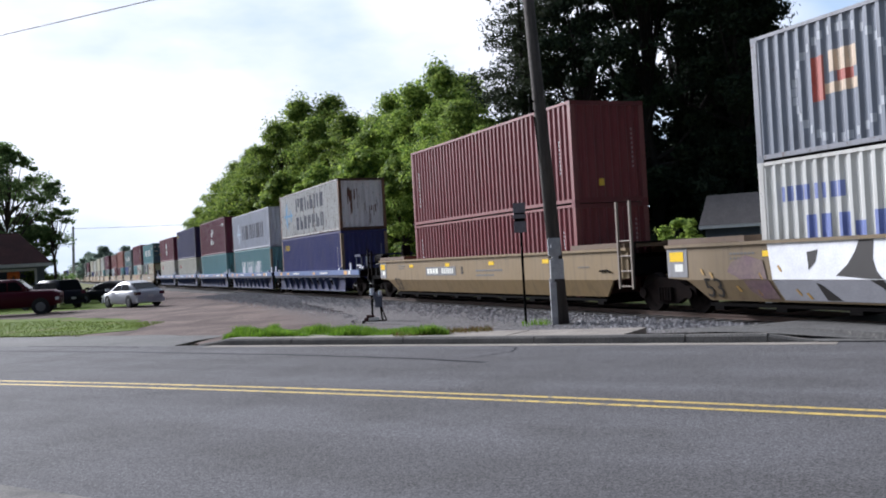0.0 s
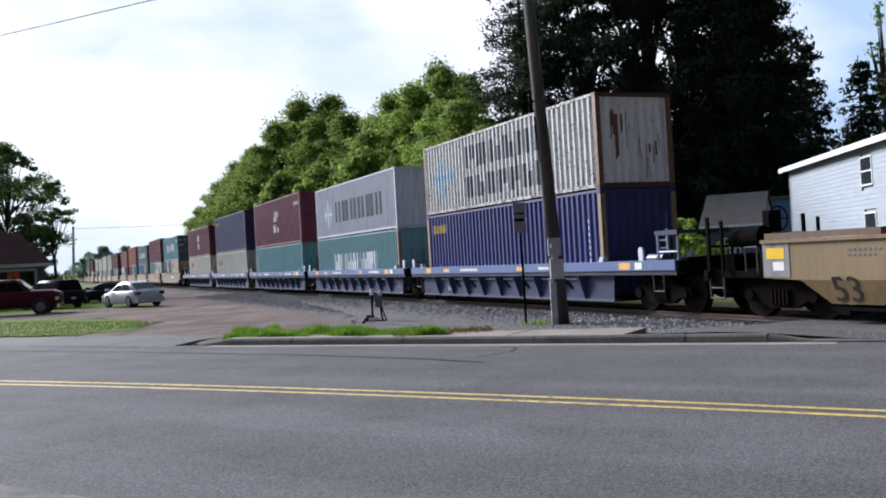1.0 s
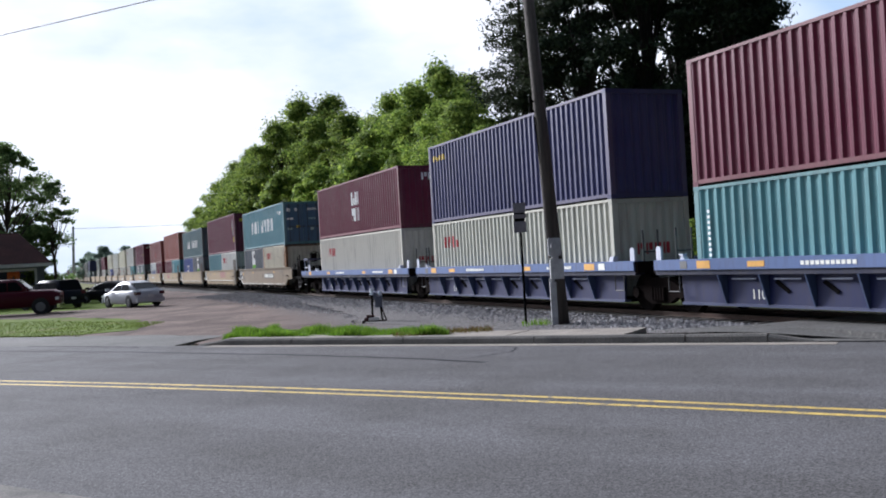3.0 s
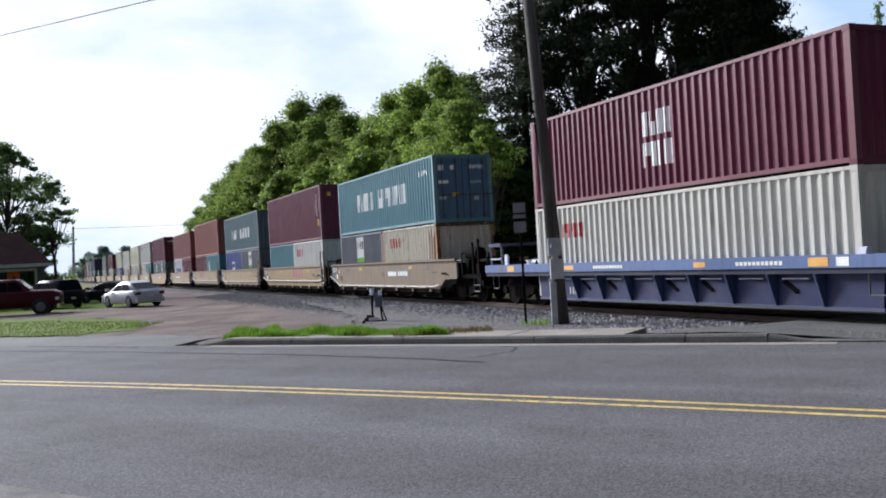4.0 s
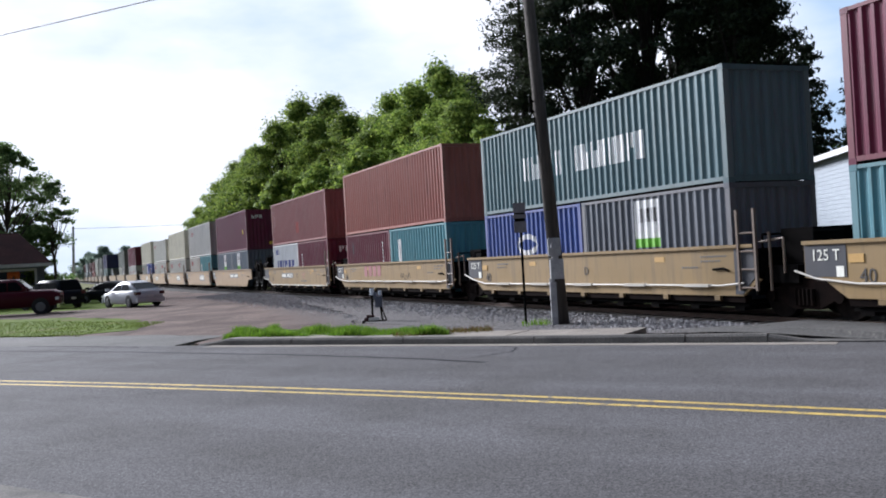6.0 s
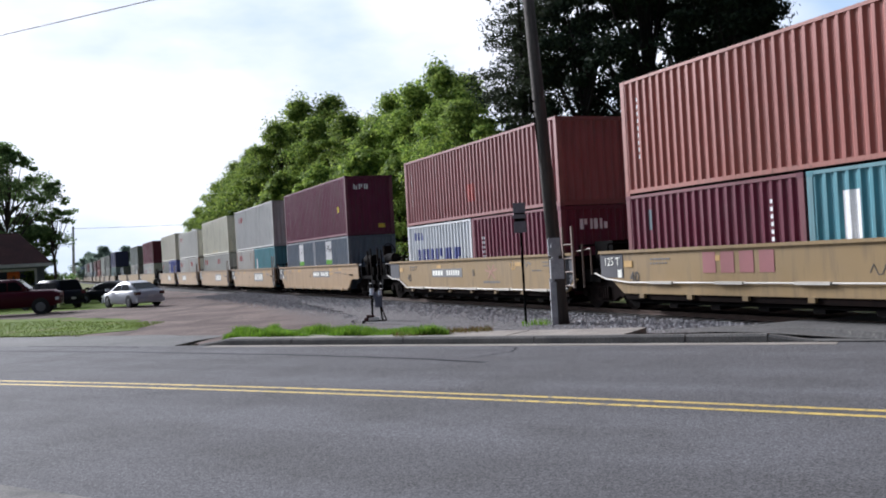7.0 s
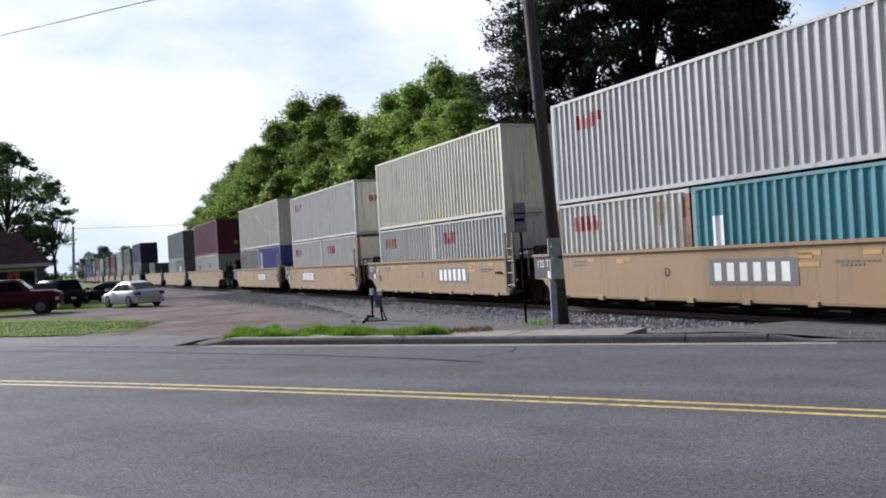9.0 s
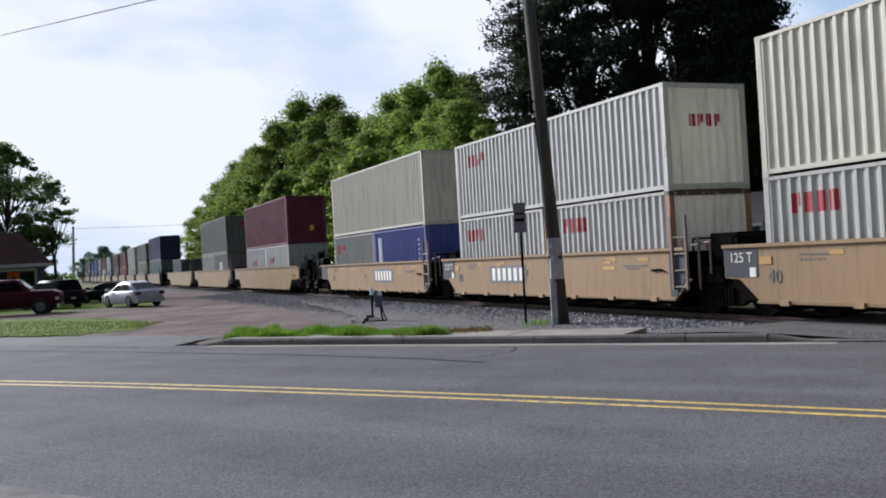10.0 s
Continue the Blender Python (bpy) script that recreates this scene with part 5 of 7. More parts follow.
def container(s, z, length, h, color, rust, words, marks=(), doors=False, detail=True, offset=0.0):
    """One shipping container. marks: (face, kind, from, to, low, high, colour, count) on the road side ('s') or the front ('e')."""
    g = container_meshes(length, h)
    c = srgb(*color)[:3]
    if c[0] > 8 * c[1]:
        # deep wine-red paints
        c = (1.18 * c[0] ** 1.25, 0.0015 + 1.1 * c[1] ** 1.2, 2.6 * c[2] ** 1.2)
    else:
        c = tuple(0.012 + 0.83 * x ** 1.08 for x in c)
    tint = (*c, rust)
    dark = (*[x * 0.8 for x in c], rust + (0.2 if rust > 0.09 else 0.05))
    half_tint, ends = (*[x * 0.5 for x in c], rust + 0.06), tint
    # tan mixed in for sun on rails and posts, plus some rust
    sunlit_tan = (*[x * 0.86 + k * 0.14 for x, k in zip(c, (0.26, 0.19, 0.14))], rust + 0.07)
    posts = sunlit_tan
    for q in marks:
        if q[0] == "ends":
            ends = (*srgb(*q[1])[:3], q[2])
        if q[0] == "posts":
            posts = (*srgb(*q[1])[:3], q[2])
    marks = [q for q in marks if q[0] in "se"]
    ob = thing("shipping_container", on_track(s - offset, 0, z), words, "container", "containers on the train")
    for i in (0, 1):
        part("side_panel", g["sides"][i], None, ob, color=tint)
        part("top_rail", g["top_rail"][i], None, ob, color=sunlit_tan)
        part("bottom_rail", g["bottom_rail"][i], None, ob, color=half_tint if i else sunlit_tan)
        part("header", g["header"][i], None, ob, color=dark)
        part("sill", g["sill"][i], None, ob, color=dark)
    part("end_wall", g["end"][0], None, ob, color=tint)
    if doors:
        for i in (0, 1):
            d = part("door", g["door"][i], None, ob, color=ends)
            for y in (0.28, 0.85):
                b = part("locking_bar", g["bar"], None, d)
                b.location = (g["hl"] - 0.02, y * (-1, 1)[i], 0)
    else:
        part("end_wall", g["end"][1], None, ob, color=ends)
    part("roof", g["roof"], None, ob, color=tint)
    part("floor", g["base"], None, ob)
    for q in range(4):
        sx, sy = (1, -1)[q % 2], (1, -1)[q // 2]
        p = part("corner_post", g["post"], None, ob, color=posts)
        p.location = (sx * g["hl"], sy * HALF_W, 0)
        p.scale = (sx, sy, 1)
        for zz in (0, h - 0.118) if detail else ():
            k = part("corner_casting", g["casting"], None, ob, color=dark)
            k.location, k.scale = (sx * g["hl"], sy * HALF_W, zz), (sx, sy, 1)
    for face, kind, a0, a1, z0, z1, col, *count in marks:
        bm = bmesh.new()
        if face == "s":
            folds, place = g["folds"], lambda a, d, zz: (a, -(HALF_W - 0.012 - d), zz)
        else:
            folds, place = [(-2, 0), (2, 0)] if doors else g["ends"], lambda a, d, zz: (g["hl"] - 0.03 - d, a, zz)
        if kind == "text" and count[0] == 1:
            for i in range(9):
                zz = z0 + (z1 - z0) * i / 9
                patch(bm, folds, a0 + 0.28 * (a1 - a0), a0 + 0.72 * (a1 - a0), zz, zz + (z1 - z0) * 0.06, place)
        elif kind == "text":
            lettering(bm, folds, a0, a1, z0, z1, count[0], place)
        elif kind == "star":
            ca, cz, r = (a0 + a1) / 2, (z0 + z1) / 2, (a1 - a0) / 2
            for i in range(9):
                f = (i + 0.5) / 9 * 2 - 1
                patch(bm, folds, ca + r * f - 0.035, ca + r * f + 0.035, cz - (z1 - z0) / 2 * (1.05 - abs(f)), cz + (z1 - z0) / 2 * (1.05 - abs(f)), place)
            patch(bm, folds, a0, a1, cz - 0.07, cz + 0.07, place)
        elif kind == "ring":
            ca, cz, ra, rz = (a0 + a1) / 2, (z0 + z1) / 2, (a1 - a0) / 2, (z1 - z0) / 2
            for i in range(36):
                k = 2 * math.pi * i / 36
                x, y = ca + ra * math.cos(k), cz + rz * math.sin(k)
                patch(bm, folds, x - 0.05, x + 0.05, y - 0.08, y + 0.08, place)
        elif kind == "rust":
            rnd = random.Random(int(a0 * 100 + z0 * 10))
            x = a0
            while x < a1:
                w = rnd.uniform(0.02, 0.07)
                if rnd.random() < 0.5:
                    hi = z1 - rnd.random() * 0.15 * (z1 - z0)
                    patch(bm, folds, x, x + w, hi - (z1 - z0) * rnd.uniform(0.15, 0.85), hi, place)
                x += w
        else:
            patch(bm, folds, a0, a1, z0, z1, place)
        mark = part({"text": "lettering", "rust": "rust_streak"}.get(kind, "painted_mark"), bm, flat_paint(col), ob)
        if kind in ("ring", "rust", "star") or kind == "text" and count[0] == 1:
            mark["kind"] = "stuff"
    MOVERS.append((ob, s - offset, z))
    return ob


# -- running gear --
def wheelset_mesh():
    def b(bm):
        tube(bm, (0, -0.95, 0), (0, 0.95, 0), 0.08, n=10)
        for sy in (-1, 1):
            for y0, y1, r0, r1 in ((0.70, 0.83, 0.48, 0.47), (0.67, 0.70, 0.505, 0.505)):
                tube(bm, (0, sy * y0, 0), (0, sy * y1, 0), r0, r1, n=28)
            tube(bm, (0, sy * 0.83, 0), (0, sy * 0.86, 0), 0.39, 0.15, n=20)
            for k in range(3):
                an = 2.094 * k
                box(bm, 0.04 * math.cos(an) - 0.015, 0.04 * math.cos(an) + 0.015, sy * 0.95, sy * 0.975, 0.04 * math.sin(an) - 0.015, 0.04 * math.sin(an) + 0.015)
    return shared(("wheelset", 0), b, WHEEL_STEEL)


def side_frame_mesh(sign):
    def b(bm):
        y0, y1 = sign * 0.93, sign * 1.1
        out = [(-1.15, 0.42), (-1.1, 0.62), (-0.75, 0.66), (-0.3, 0.86), (0.3, 0.86), (0.75, 0.66), (1.1, 0.62), (1.15, 0.42), (0.75, 0.4), (0.35, 0.22), (-0.35, 0.22), (-0.75, 0.4)]
        prism(bm, out, y0, y1)
        for x in (-0.9, 0.9):
            tube(bm, (x, sign * 1.08, 0.48), (x, sign * 1.16, 0.48), 0.13, n=12)
        for i in range(5):
            tube(bm, (-0.22 + i * 0.11, sign * 1.12, 0.3), (-0.22 + i * 0.11, sign * 1.12, 0.62), 0.05, n=6)
    return shared(("side_frame", sign), b, RUSTY)


SPINNERS = []


def bogie(parent, x, turning):
    bm = boxes((-0.25, 0.25, -1.0, 1.0, 0.55, 0.85), (-0.35, 0.35, -0.35, 0.35, 0.85, 1.0))
    bo = part("bogie", finish("bogie", bm, BLACK_STEEL), None, parent, "grimy two-axle freight bogie")
    bo.location = (x, 0, 0)
    for s in (-1, 1):
        part("side_frame", side_frame_mesh(s), None, bo)
    for dx in (-0.9, 0.9):
        w = part("wheelset", wheelset_mesh(), None, bo)
        w.location = (dx, 0, 0.48)
        if turning:
            SPINNERS.append((w, dx))


def ladder(parent, x, y, color, half=0.2, high=2.05):
    def b(bm):
        for dx in (-half, half):
            box(bm, dx - 0.03, dx + 0.03, -0.03, 0.03, 0.6, high)
        for i in range(4):
            tube(bm, (-half, 0, 0.66 + i * 0.38), (half, 0, 0.66 + i * 0.38), 0.02, n=6)
    la = part("ladder", shared(("ladder", half, high), b, STEEL_PAINT), None, parent, color=color)
    la.location = (x, y, 0)


def brake_wheel(parent, x, y, z):
    def b(bm):
        n = 20
        for i in range(n):
            k0, k1 = 2 * math.pi * i / n, 2 * math.pi * (i + 1) / n
            tube(bm, (0, 0.28 * math.cos(k0), 0.28 * math.sin(k0)), (0, 0.28 * math.cos(k1), 0.28 * math.sin(k1)), 0.02, n=5, caps=False)
        for i in range(5):
            k = 2 * math.pi * i / 5
            tube(bm, (0, 0, 0), (0, 0.28 * math.cos(k), 0.28 * math.sin(k)), 0.015, n=5)
        tube(bm, (-0.2, 0, 0), (0.03, 0, 0), 0.035)
        box(bm, -0.3, -0.1, -0.18, 0.18, -0.3, 0.2)
    w = part("brake_wheel", shared(("brake_wheel", 0), b, RUSTY), None, parent, "rusty hand brake wheel with its gear box")
    w.location = (x, y, z)


TAN, BROWN_END = (0.196, 0.13, 0.055, 0.045), (0.12, 0.075, 0.045, 0.1)
GREY_END, DARK_END = (0.22, 0.22, 0.23, 0.02), (0.045, 0.048, 0.058, 0.03)
REFLECT_YELLOW = plain("yellow_reflector", (0.85, 0.55, 0.02, 1), 0.3)
WHITE_MARK, BLACK_MARK, GREY_MARK = flat_paint((225, 225, 215)), flat_paint((40, 36, 34)), flat_paint((95, 95, 95))
OCHRE = flat_paint((176, 138, 70))
PIPE_GREY = flat_paint((178, 172, 162))
PINK_MARK = flat_paint((152, 108, 92))
RED_MARK = flat_paint((136, 76, 78))


def hull_marks(ob, side_y, panels=(), texts=(), bars=()):
    """Painted panels (from, to, low, high, material), readable texts and lines of small bars on the road side."""
    y = -side_y
    for x0, x1, z0, z1, m in panels:
        part("painted_panel", boxes((x0, x1, y - 0.006, y + 0.002, z0, z1)), m, ob)
    for words, x, z, size, m in texts:
        t = part("lettering", text_mesh(words, size, m), None, ob)
        t.location = (x, y - 0.009, z)
    for x0, x1, z0, z1, count, m in bars:
        bm, w = bmesh.new(), (x1 - x0) / count
        for i in range(count):
            box(bm, x0 + i * w, x0 + (i + (0.55 if count == 6 else 0.72)) * w, y - 0.007, y - 0.002, z0, z1)
        part("lettering", bm, m, ob)


def end_platform(ob, x, sg, wheel_y):
    """The free end of a car: black deck, coupler, steps, uprights, an air reservoir and a hand brake. x: where the hull ends."""
    d = [(x, x + sg * 1.85)]
    a, b = sorted(d[0])
    e = x + sg * 1.85
    part("end_platform", boxes((a, b, -1.3, 1.3, 0.86, 1.0), (e - 0.07, e + 0.07, -1.42, 1.42, 0.8, 1.04), (a, b, -0.3, 0.3, 0.6, 0.86)), BLACK_STEEL, ob)
    part("draft_box", boxes((a, b, -0.95, 0.95, 0.5, 0.86), (min(e, e - sg * 0.5), max(e, e - sg * 0.5), -1.3, 1.3, 0.62, 0.86)), BLACK_STEEL, ob)
    bm = bmesh.new()
    c0, c1 = sorted((e, e + sg * 0.42))
    box(bm, c0, c1, -0.1, 0.1, 0.72, 0.92)
    c0, c1 = sorted((e + sg * 0.36, e + sg * 0.6))
    box(bm, c0, c1, -0.17, 0.14, 0.66, 0.98)
    part("coupler", bm, RUSTY, ob)
    for y in (-1.38, 1.38):
        x0, x1 = e - sg * 0.1, e - sg * 0.55
        part("step", tubes(((x0, y, 0.85), (x0, y, 0.42), 0.02), ((x1, y, 0.85), (x1, y, 0.42), 0.02), ((x0, y, 0.42), (x1, y, 0.42), 0.02), ((x0, y, 0.64), (x1, y, 0.64), 0.016)), DULL_STEEL, ob, "grey sill step")
        bm = boxes((x0 - 0.04, x0 + 0.04, y - 0.03, y + 0.03, 1.0, 2.2), (x1 - 0.03, x1 + 0.03, y - 0.03, y + 0.03, 1.0, 2.1))
        part("upright", bm, RUSTY, ob)
    part("cross_rail", tubes(((e - sg * 0.1, -1.38, 1.55), (e - sg * 0.1, 1.38, 1.55), 0.03), ((e - sg * 0.3, -0.9, 1.0), (e - sg * 0.3, -0.9, 1.75), 0.04), ((e - sg * 0.3, 0.7, 1.0), (e - sg * 0.3, 0.7, 1.65), 0.04)), BLACK_STEEL, ob)
    part("air_reservoir", tubes(((x + sg * 0.35, -1.05, 1.72), (x + sg * 1.25, -1.05, 1.72), 0.22), n=14), BLACK_STEEL, ob, smooth=False)
    part("valve_gear", boxes((x + sg * 0.8 - 0.3, x + sg * 0.8 + 0.3, -0.5, 0.5, 1.0, 1.5), (x + sg * 0.3 - 0.12, x + sg * 0.3 + 0.12, -1.15, -0.7, 1.0, 1.5), (x + sg * 1.3 - 0.15, x + sg * 1.3 + 0.15, -1.2, -0.9, 1.0, 1.35)), BLACK_STEEL, ob)
    part("grab_iron", tubes(((x + sg * 0.15, -1.45, 0.95), (x + sg * 0.15, -1.45, 1.5), 0.018), ((x + sg * 0.5, -1.45, 0.95), (x + sg * 0.5, -1.45, 1.5), 0.018), ((x + sg * 0.15, -1.45, 1.5), (x + sg * 0.5, -1.45, 1.5), 0.018)), DULL_STEEL, ob)
    brake_wheel(ob, x + sg * 1.55, wheel_y, 2.1)


def tan_well_car(s, hl, words, first=False, last=False, pipe=0.0, top=1.5, low=0.4, shade=(1, 1, 1), turning=True, back=0.0, ends=False):
    """Tan well car unit: two deep sides cut away over the bogies, a floor, end decks, ladders and bogies."""
    ob = thing("well_car", on_track(s), words, "well car", "well cars of the train")
    tan = tuple(a * b for a, b in zip(TAN, shade)) + (TAN[3],)
    free = 0.4 if hl < 8.5 else 0.3
    short = hl < 8.5
    hf, hr = (hl + free if first else 6.75 if short else hl), (hl + free if last else 7.37 if short else hl)
    well = 6.35 if hl < 8.5 else 7.9 if ends else 7.2
    foot = low + 0.08 if pipe else low
    for sg in (-1, 1):
        bm = bmesh.new()
        if ends:
            # the foot of the side leans inwards below a crease
            prism(bm, [(-hr, top), (hf, top), (hf, 0.86), (well + 0.6, 0.82), (-well - 0.6, 0.82), (-hr, 0.86)], sg * 1.38, sg * 1.44)
            v = [bm.verts.new(c) for c in ((-well - 0.6, sg * 1.44, 0.82), (well + 0.6, sg * 1.44, 0.82), (well, sg * 1.26, low), (-well, sg * 1.26, low))]
            w = [bm.verts.new((c.co.x, c.co.y - sg * 0.06, c.co.z)) for c in v]
            bm.faces.new(v)
            bm.faces.new(w[::-1])
            for k in range(4):
                bm.faces.new((v[k], w[k], w[(k + 1) % 4], v[(k + 1) % 4]))
        else:
            prism(bm, [(-hr, top), (hf, top), (hf, 0.86), (well + 0.55, 0.83), (well, foot), (-well, foot), (-well - 0.55, 0.83), (-hr, 0.86)], sg * 1.38, sg * 1.44)
        part("hull_side", bm, STEEL_PAINT, ob, color=tan)
        ya, yb = sorted((sg * 1.34, sg * 1.5))
        part("top_chord", boxes((-hr, hf, ya, yb, top, top + 0.07)), STEEL_PAINT, ob, color=tan)
        if not ends:
            ya, yb = sorted((sg * 1.32, sg * 1.49))
            # on piped cars the near-black chord carries shade below the hull in its colour
            part("bottom_chord", boxes((-well, well, *((ya, yb) if not pipe else sorted((sg * 1.22, sg * 1.4))), low - 0.06, foot)), RUSTY if pipe else STEEL_PAINT, ob, color=tuple(a * 0.8 for a in tan[:3]) + (0.1,))
        if sg < 0 and not ends:
            for i in range(7):
                x = -well + 0.8 + i * (2 * well - 1.6) / 6
                part("bracket", boxes((x - 0.12, x + 0.12, -1.53, -1.44, low - 0.09, low + 0.01)) if not pipe else boxes((x - 0.09, x + 0.09, -1.48, -1.4, low - 0.02, low + 0.08)), STEEL_PAINT, ob, color=tuple(a * (0.7 if pipe else 1.1) for a in tan[:3]) + (0.05,))
    bm = boxes((-well, well, -1.3, 1.3, 0.24, 0.3))
    for i in range(9):
        x = -well + 0.3 + i * (2 * well - 0.6) / 8
        box(bm, x - 0.15, x + 0.15, -1.3, 1.3, 0.16, 0.24)
    part("floor", bm, BLACK_STEEL, ob)
    for sg, h in ((1, hf), (-1, hr)):
        x0, x1 = sorted((sg * (well + 0.05), sg * h))
        part("end_deck", boxes((x0, x1, -1.36, 1.36, 0.9, 1.02), (x0, x0 + 0.06, -1.36, 1.36, 1.02, top - 0.1) if sg > 0 else (x1 - 0.06, x1, -1.36, 1.36, 1.02, top - 0.1)), RUSTY, ob)
        bm = bmesh.new()
        xm = sg * (h - 0.02)
        box(bm, xm - 0.08, xm + 0.08, -1.3, 1.3, 0.95, 1.35)
        tube(bm, (xm, -1.2, 1.35), (xm, -1.2, 1.75), 0.025)
        tube(bm, (xm, 1.2, 1.35), (xm, 1.2, 1.75), 0.025)
        tube(bm, (xm, -1.2, 1.75), (xm, -0.4, 1.75), 0.025)
        tube(bm, (xm, -0.3, 1.2), (xm + sg * 0.35, 0.1, 0.75), 0.03)
        part("end_sill", bm, BLACK_STEEL, ob)
    part("end_panel", boxes((-hr + 0.02, -hr + (1.04 if short else 0.75), -1.452, -1.437, 0.88, top - 0.02)), STEEL_PAINT, ob, "grey painted end panel", color=DARK_END if short else GREY_END)
    if short and not last:
        hull_marks(ob, 1.452, texts=[("125 T", -hr + 0.55, top - 0.22, 0.3, WHITE_MARK)], panels=[(-hr + 0.8, -hr + 0.98, top - 0.62, top - 0.42, WHITE_MARK)])
    if short and not first:
        bm = bmesh.new()
        prism(bm, [(hf - 0.62, top - 0.02), (hf - 0.02, top - 0.02), (hf - 0.02, 0.86), (well, foot + 0.03), (hf - 0.62, foot + 0.03)], -1.452, -1.437)
        part("end_panel", bm, STEEL_PAINT, ob, "dark grey painted end panel", color=DARK_END)
        part("bulkhead", boxes((hf - 0.1, hf - 0.03, -1.37, 1.37, 0.5, top - 0.03)), BLACK_STEEL, ob)
        part("joint_block", boxes((hf + 0.05, hl + 0.1, -0.75, 0.75, 0.55, top + 0.35), (hf, hl + 0.1, -1.2, 1.2, 0.75, 1.1)), BLACK_STEEL, ob)
        part("grab_iron", tubes(((hf, -1.3, top + 0.1), (hf + 0.7, -1.3, top + 0.16), 0.025), ((hf + 0.7, -1.3, top + 0.16), (hf + 0.7, -1.3, 0.95), 0.025), ((hf + 0.35, -1.34, 0.6), (hf + 0.35, -1.34, top + 0.3), 0.03)), STEEL_PAINT, ob, "brown grab irons", color=(0.14, 0.1, 0.075, 0.1))
    hull_marks(ob, 1.452, panels=[(-hr + 0.12, -hr + 0.62, top - 0.32, top - 0.1, REFLECT_YELLOW) if ends else (-hr + 1.1, -hr + 1.45, top - 0.36, top - 0.2, OCHRE)])
    if ends:
        hull_marks(ob, 1.452, panels=[(-hr + 0.3, -hr + 0.6, top - 0.55, top - 0.38, WHITE_MARK)])
    if ends:
        ladder(ob, hf - 0.02, -1.5, (0.2, 0.165, 0.135, 0.08), 0.29, 2.8)
    elif not first:
        ladder(ob, hf - 0.15, -1.5, (0.16, 0.12, 0.095, 0.1), 0.26, 2.3)
    if ends:
        for sg, h in ((1, hf), (-1, hr)):
            x0, x1 = sorted((sg * 6.5, sg * (h - 0.1)))
            part("end_shelf", boxes((x0, x1, -1.46, 1.46, top + 0.075, top + 0.2)), STEEL_PAINT, ob, color=BROWN_END)
    for i in range(4 if ends else 2):
        x = (-6.0 + i * 3.6) if ends else (-3.0 + i * 6.3)
        hull_marks(ob, 1.442, panels=[(x, x + 0.38, top - 0.26, top - 0.14, REFLECT_YELLOW if ends else OCHRE)])
    hull_marks(ob, 1.442, bars=[(hf - 2.4, hf - 1.8, top - 0.42, top - 0.38, 6, GREY_MARK), (-hr + 2.2, -hr + 3.0, top - 0.2, top - 0.16, 7, GREY_MARK), (-hr + 2.2, -hr + 2.9, top - 0.3, top - 0.26, 6, GREY_MARK)])
    part("handle", tubes(((hf - 1.3, -1.47, 1.05), (hf - 0.95, -1.47, 1.07), 0.025), ((hf - 0.95, -1.47, 1.07), (hf - 0.8, -1.47, 1.02), 0.025)), BLACK_STEEL, ob)
    if pipe:
        bm = tubes((((-well + 0.3), -1.5, low + pipe), ((well - 0.6), -1.5, low + pipe), 0.022), (((well - 0.6), -1.5, low + pipe), ((well + 0.1), -1.5, low + pipe + 0.06), 0.022))
        for i in range(5):
            x = -well + 1.2 + i * 2.4
            box(bm, x, x + 0.9, -1.54, -1.44, low + pipe - 0.03, low + pipe + 0.03)
        x = -well + 0.3
        bend = [(x, low + pipe), (x - 0.9, 0.84), (-hr + 0.3, 0.86), (-hr - 0.2, 1.0)]
        for (xa, za), (xb, zb) in zip(bend, bend[1:]):
            tube(bm, (xa, -1.5, za), (xb, -1.5, zb), 0.022)
        part("train_line", bm, PIPE_GREY, ob, "pale pipe with lashing brackets")
    bogie(ob, -hl - (0.2 if last else back), turning)
    if last:
        end_platform(ob, -hr, -1, 0.45)
    if first:
        bogie(ob, hl + 0.25, turning)
        end_platform(ob, hf, 1, -0.45)
    MOVERS.append((ob, s, 0.0))
    return ob


# web colour is darkened for the shade behind the sill
BLUE_GREY, SHADED_BLUE_WEB = (0.085, 0.13, 0.27, 0.06), (0.01, 0.015, 0.065, 0.06)


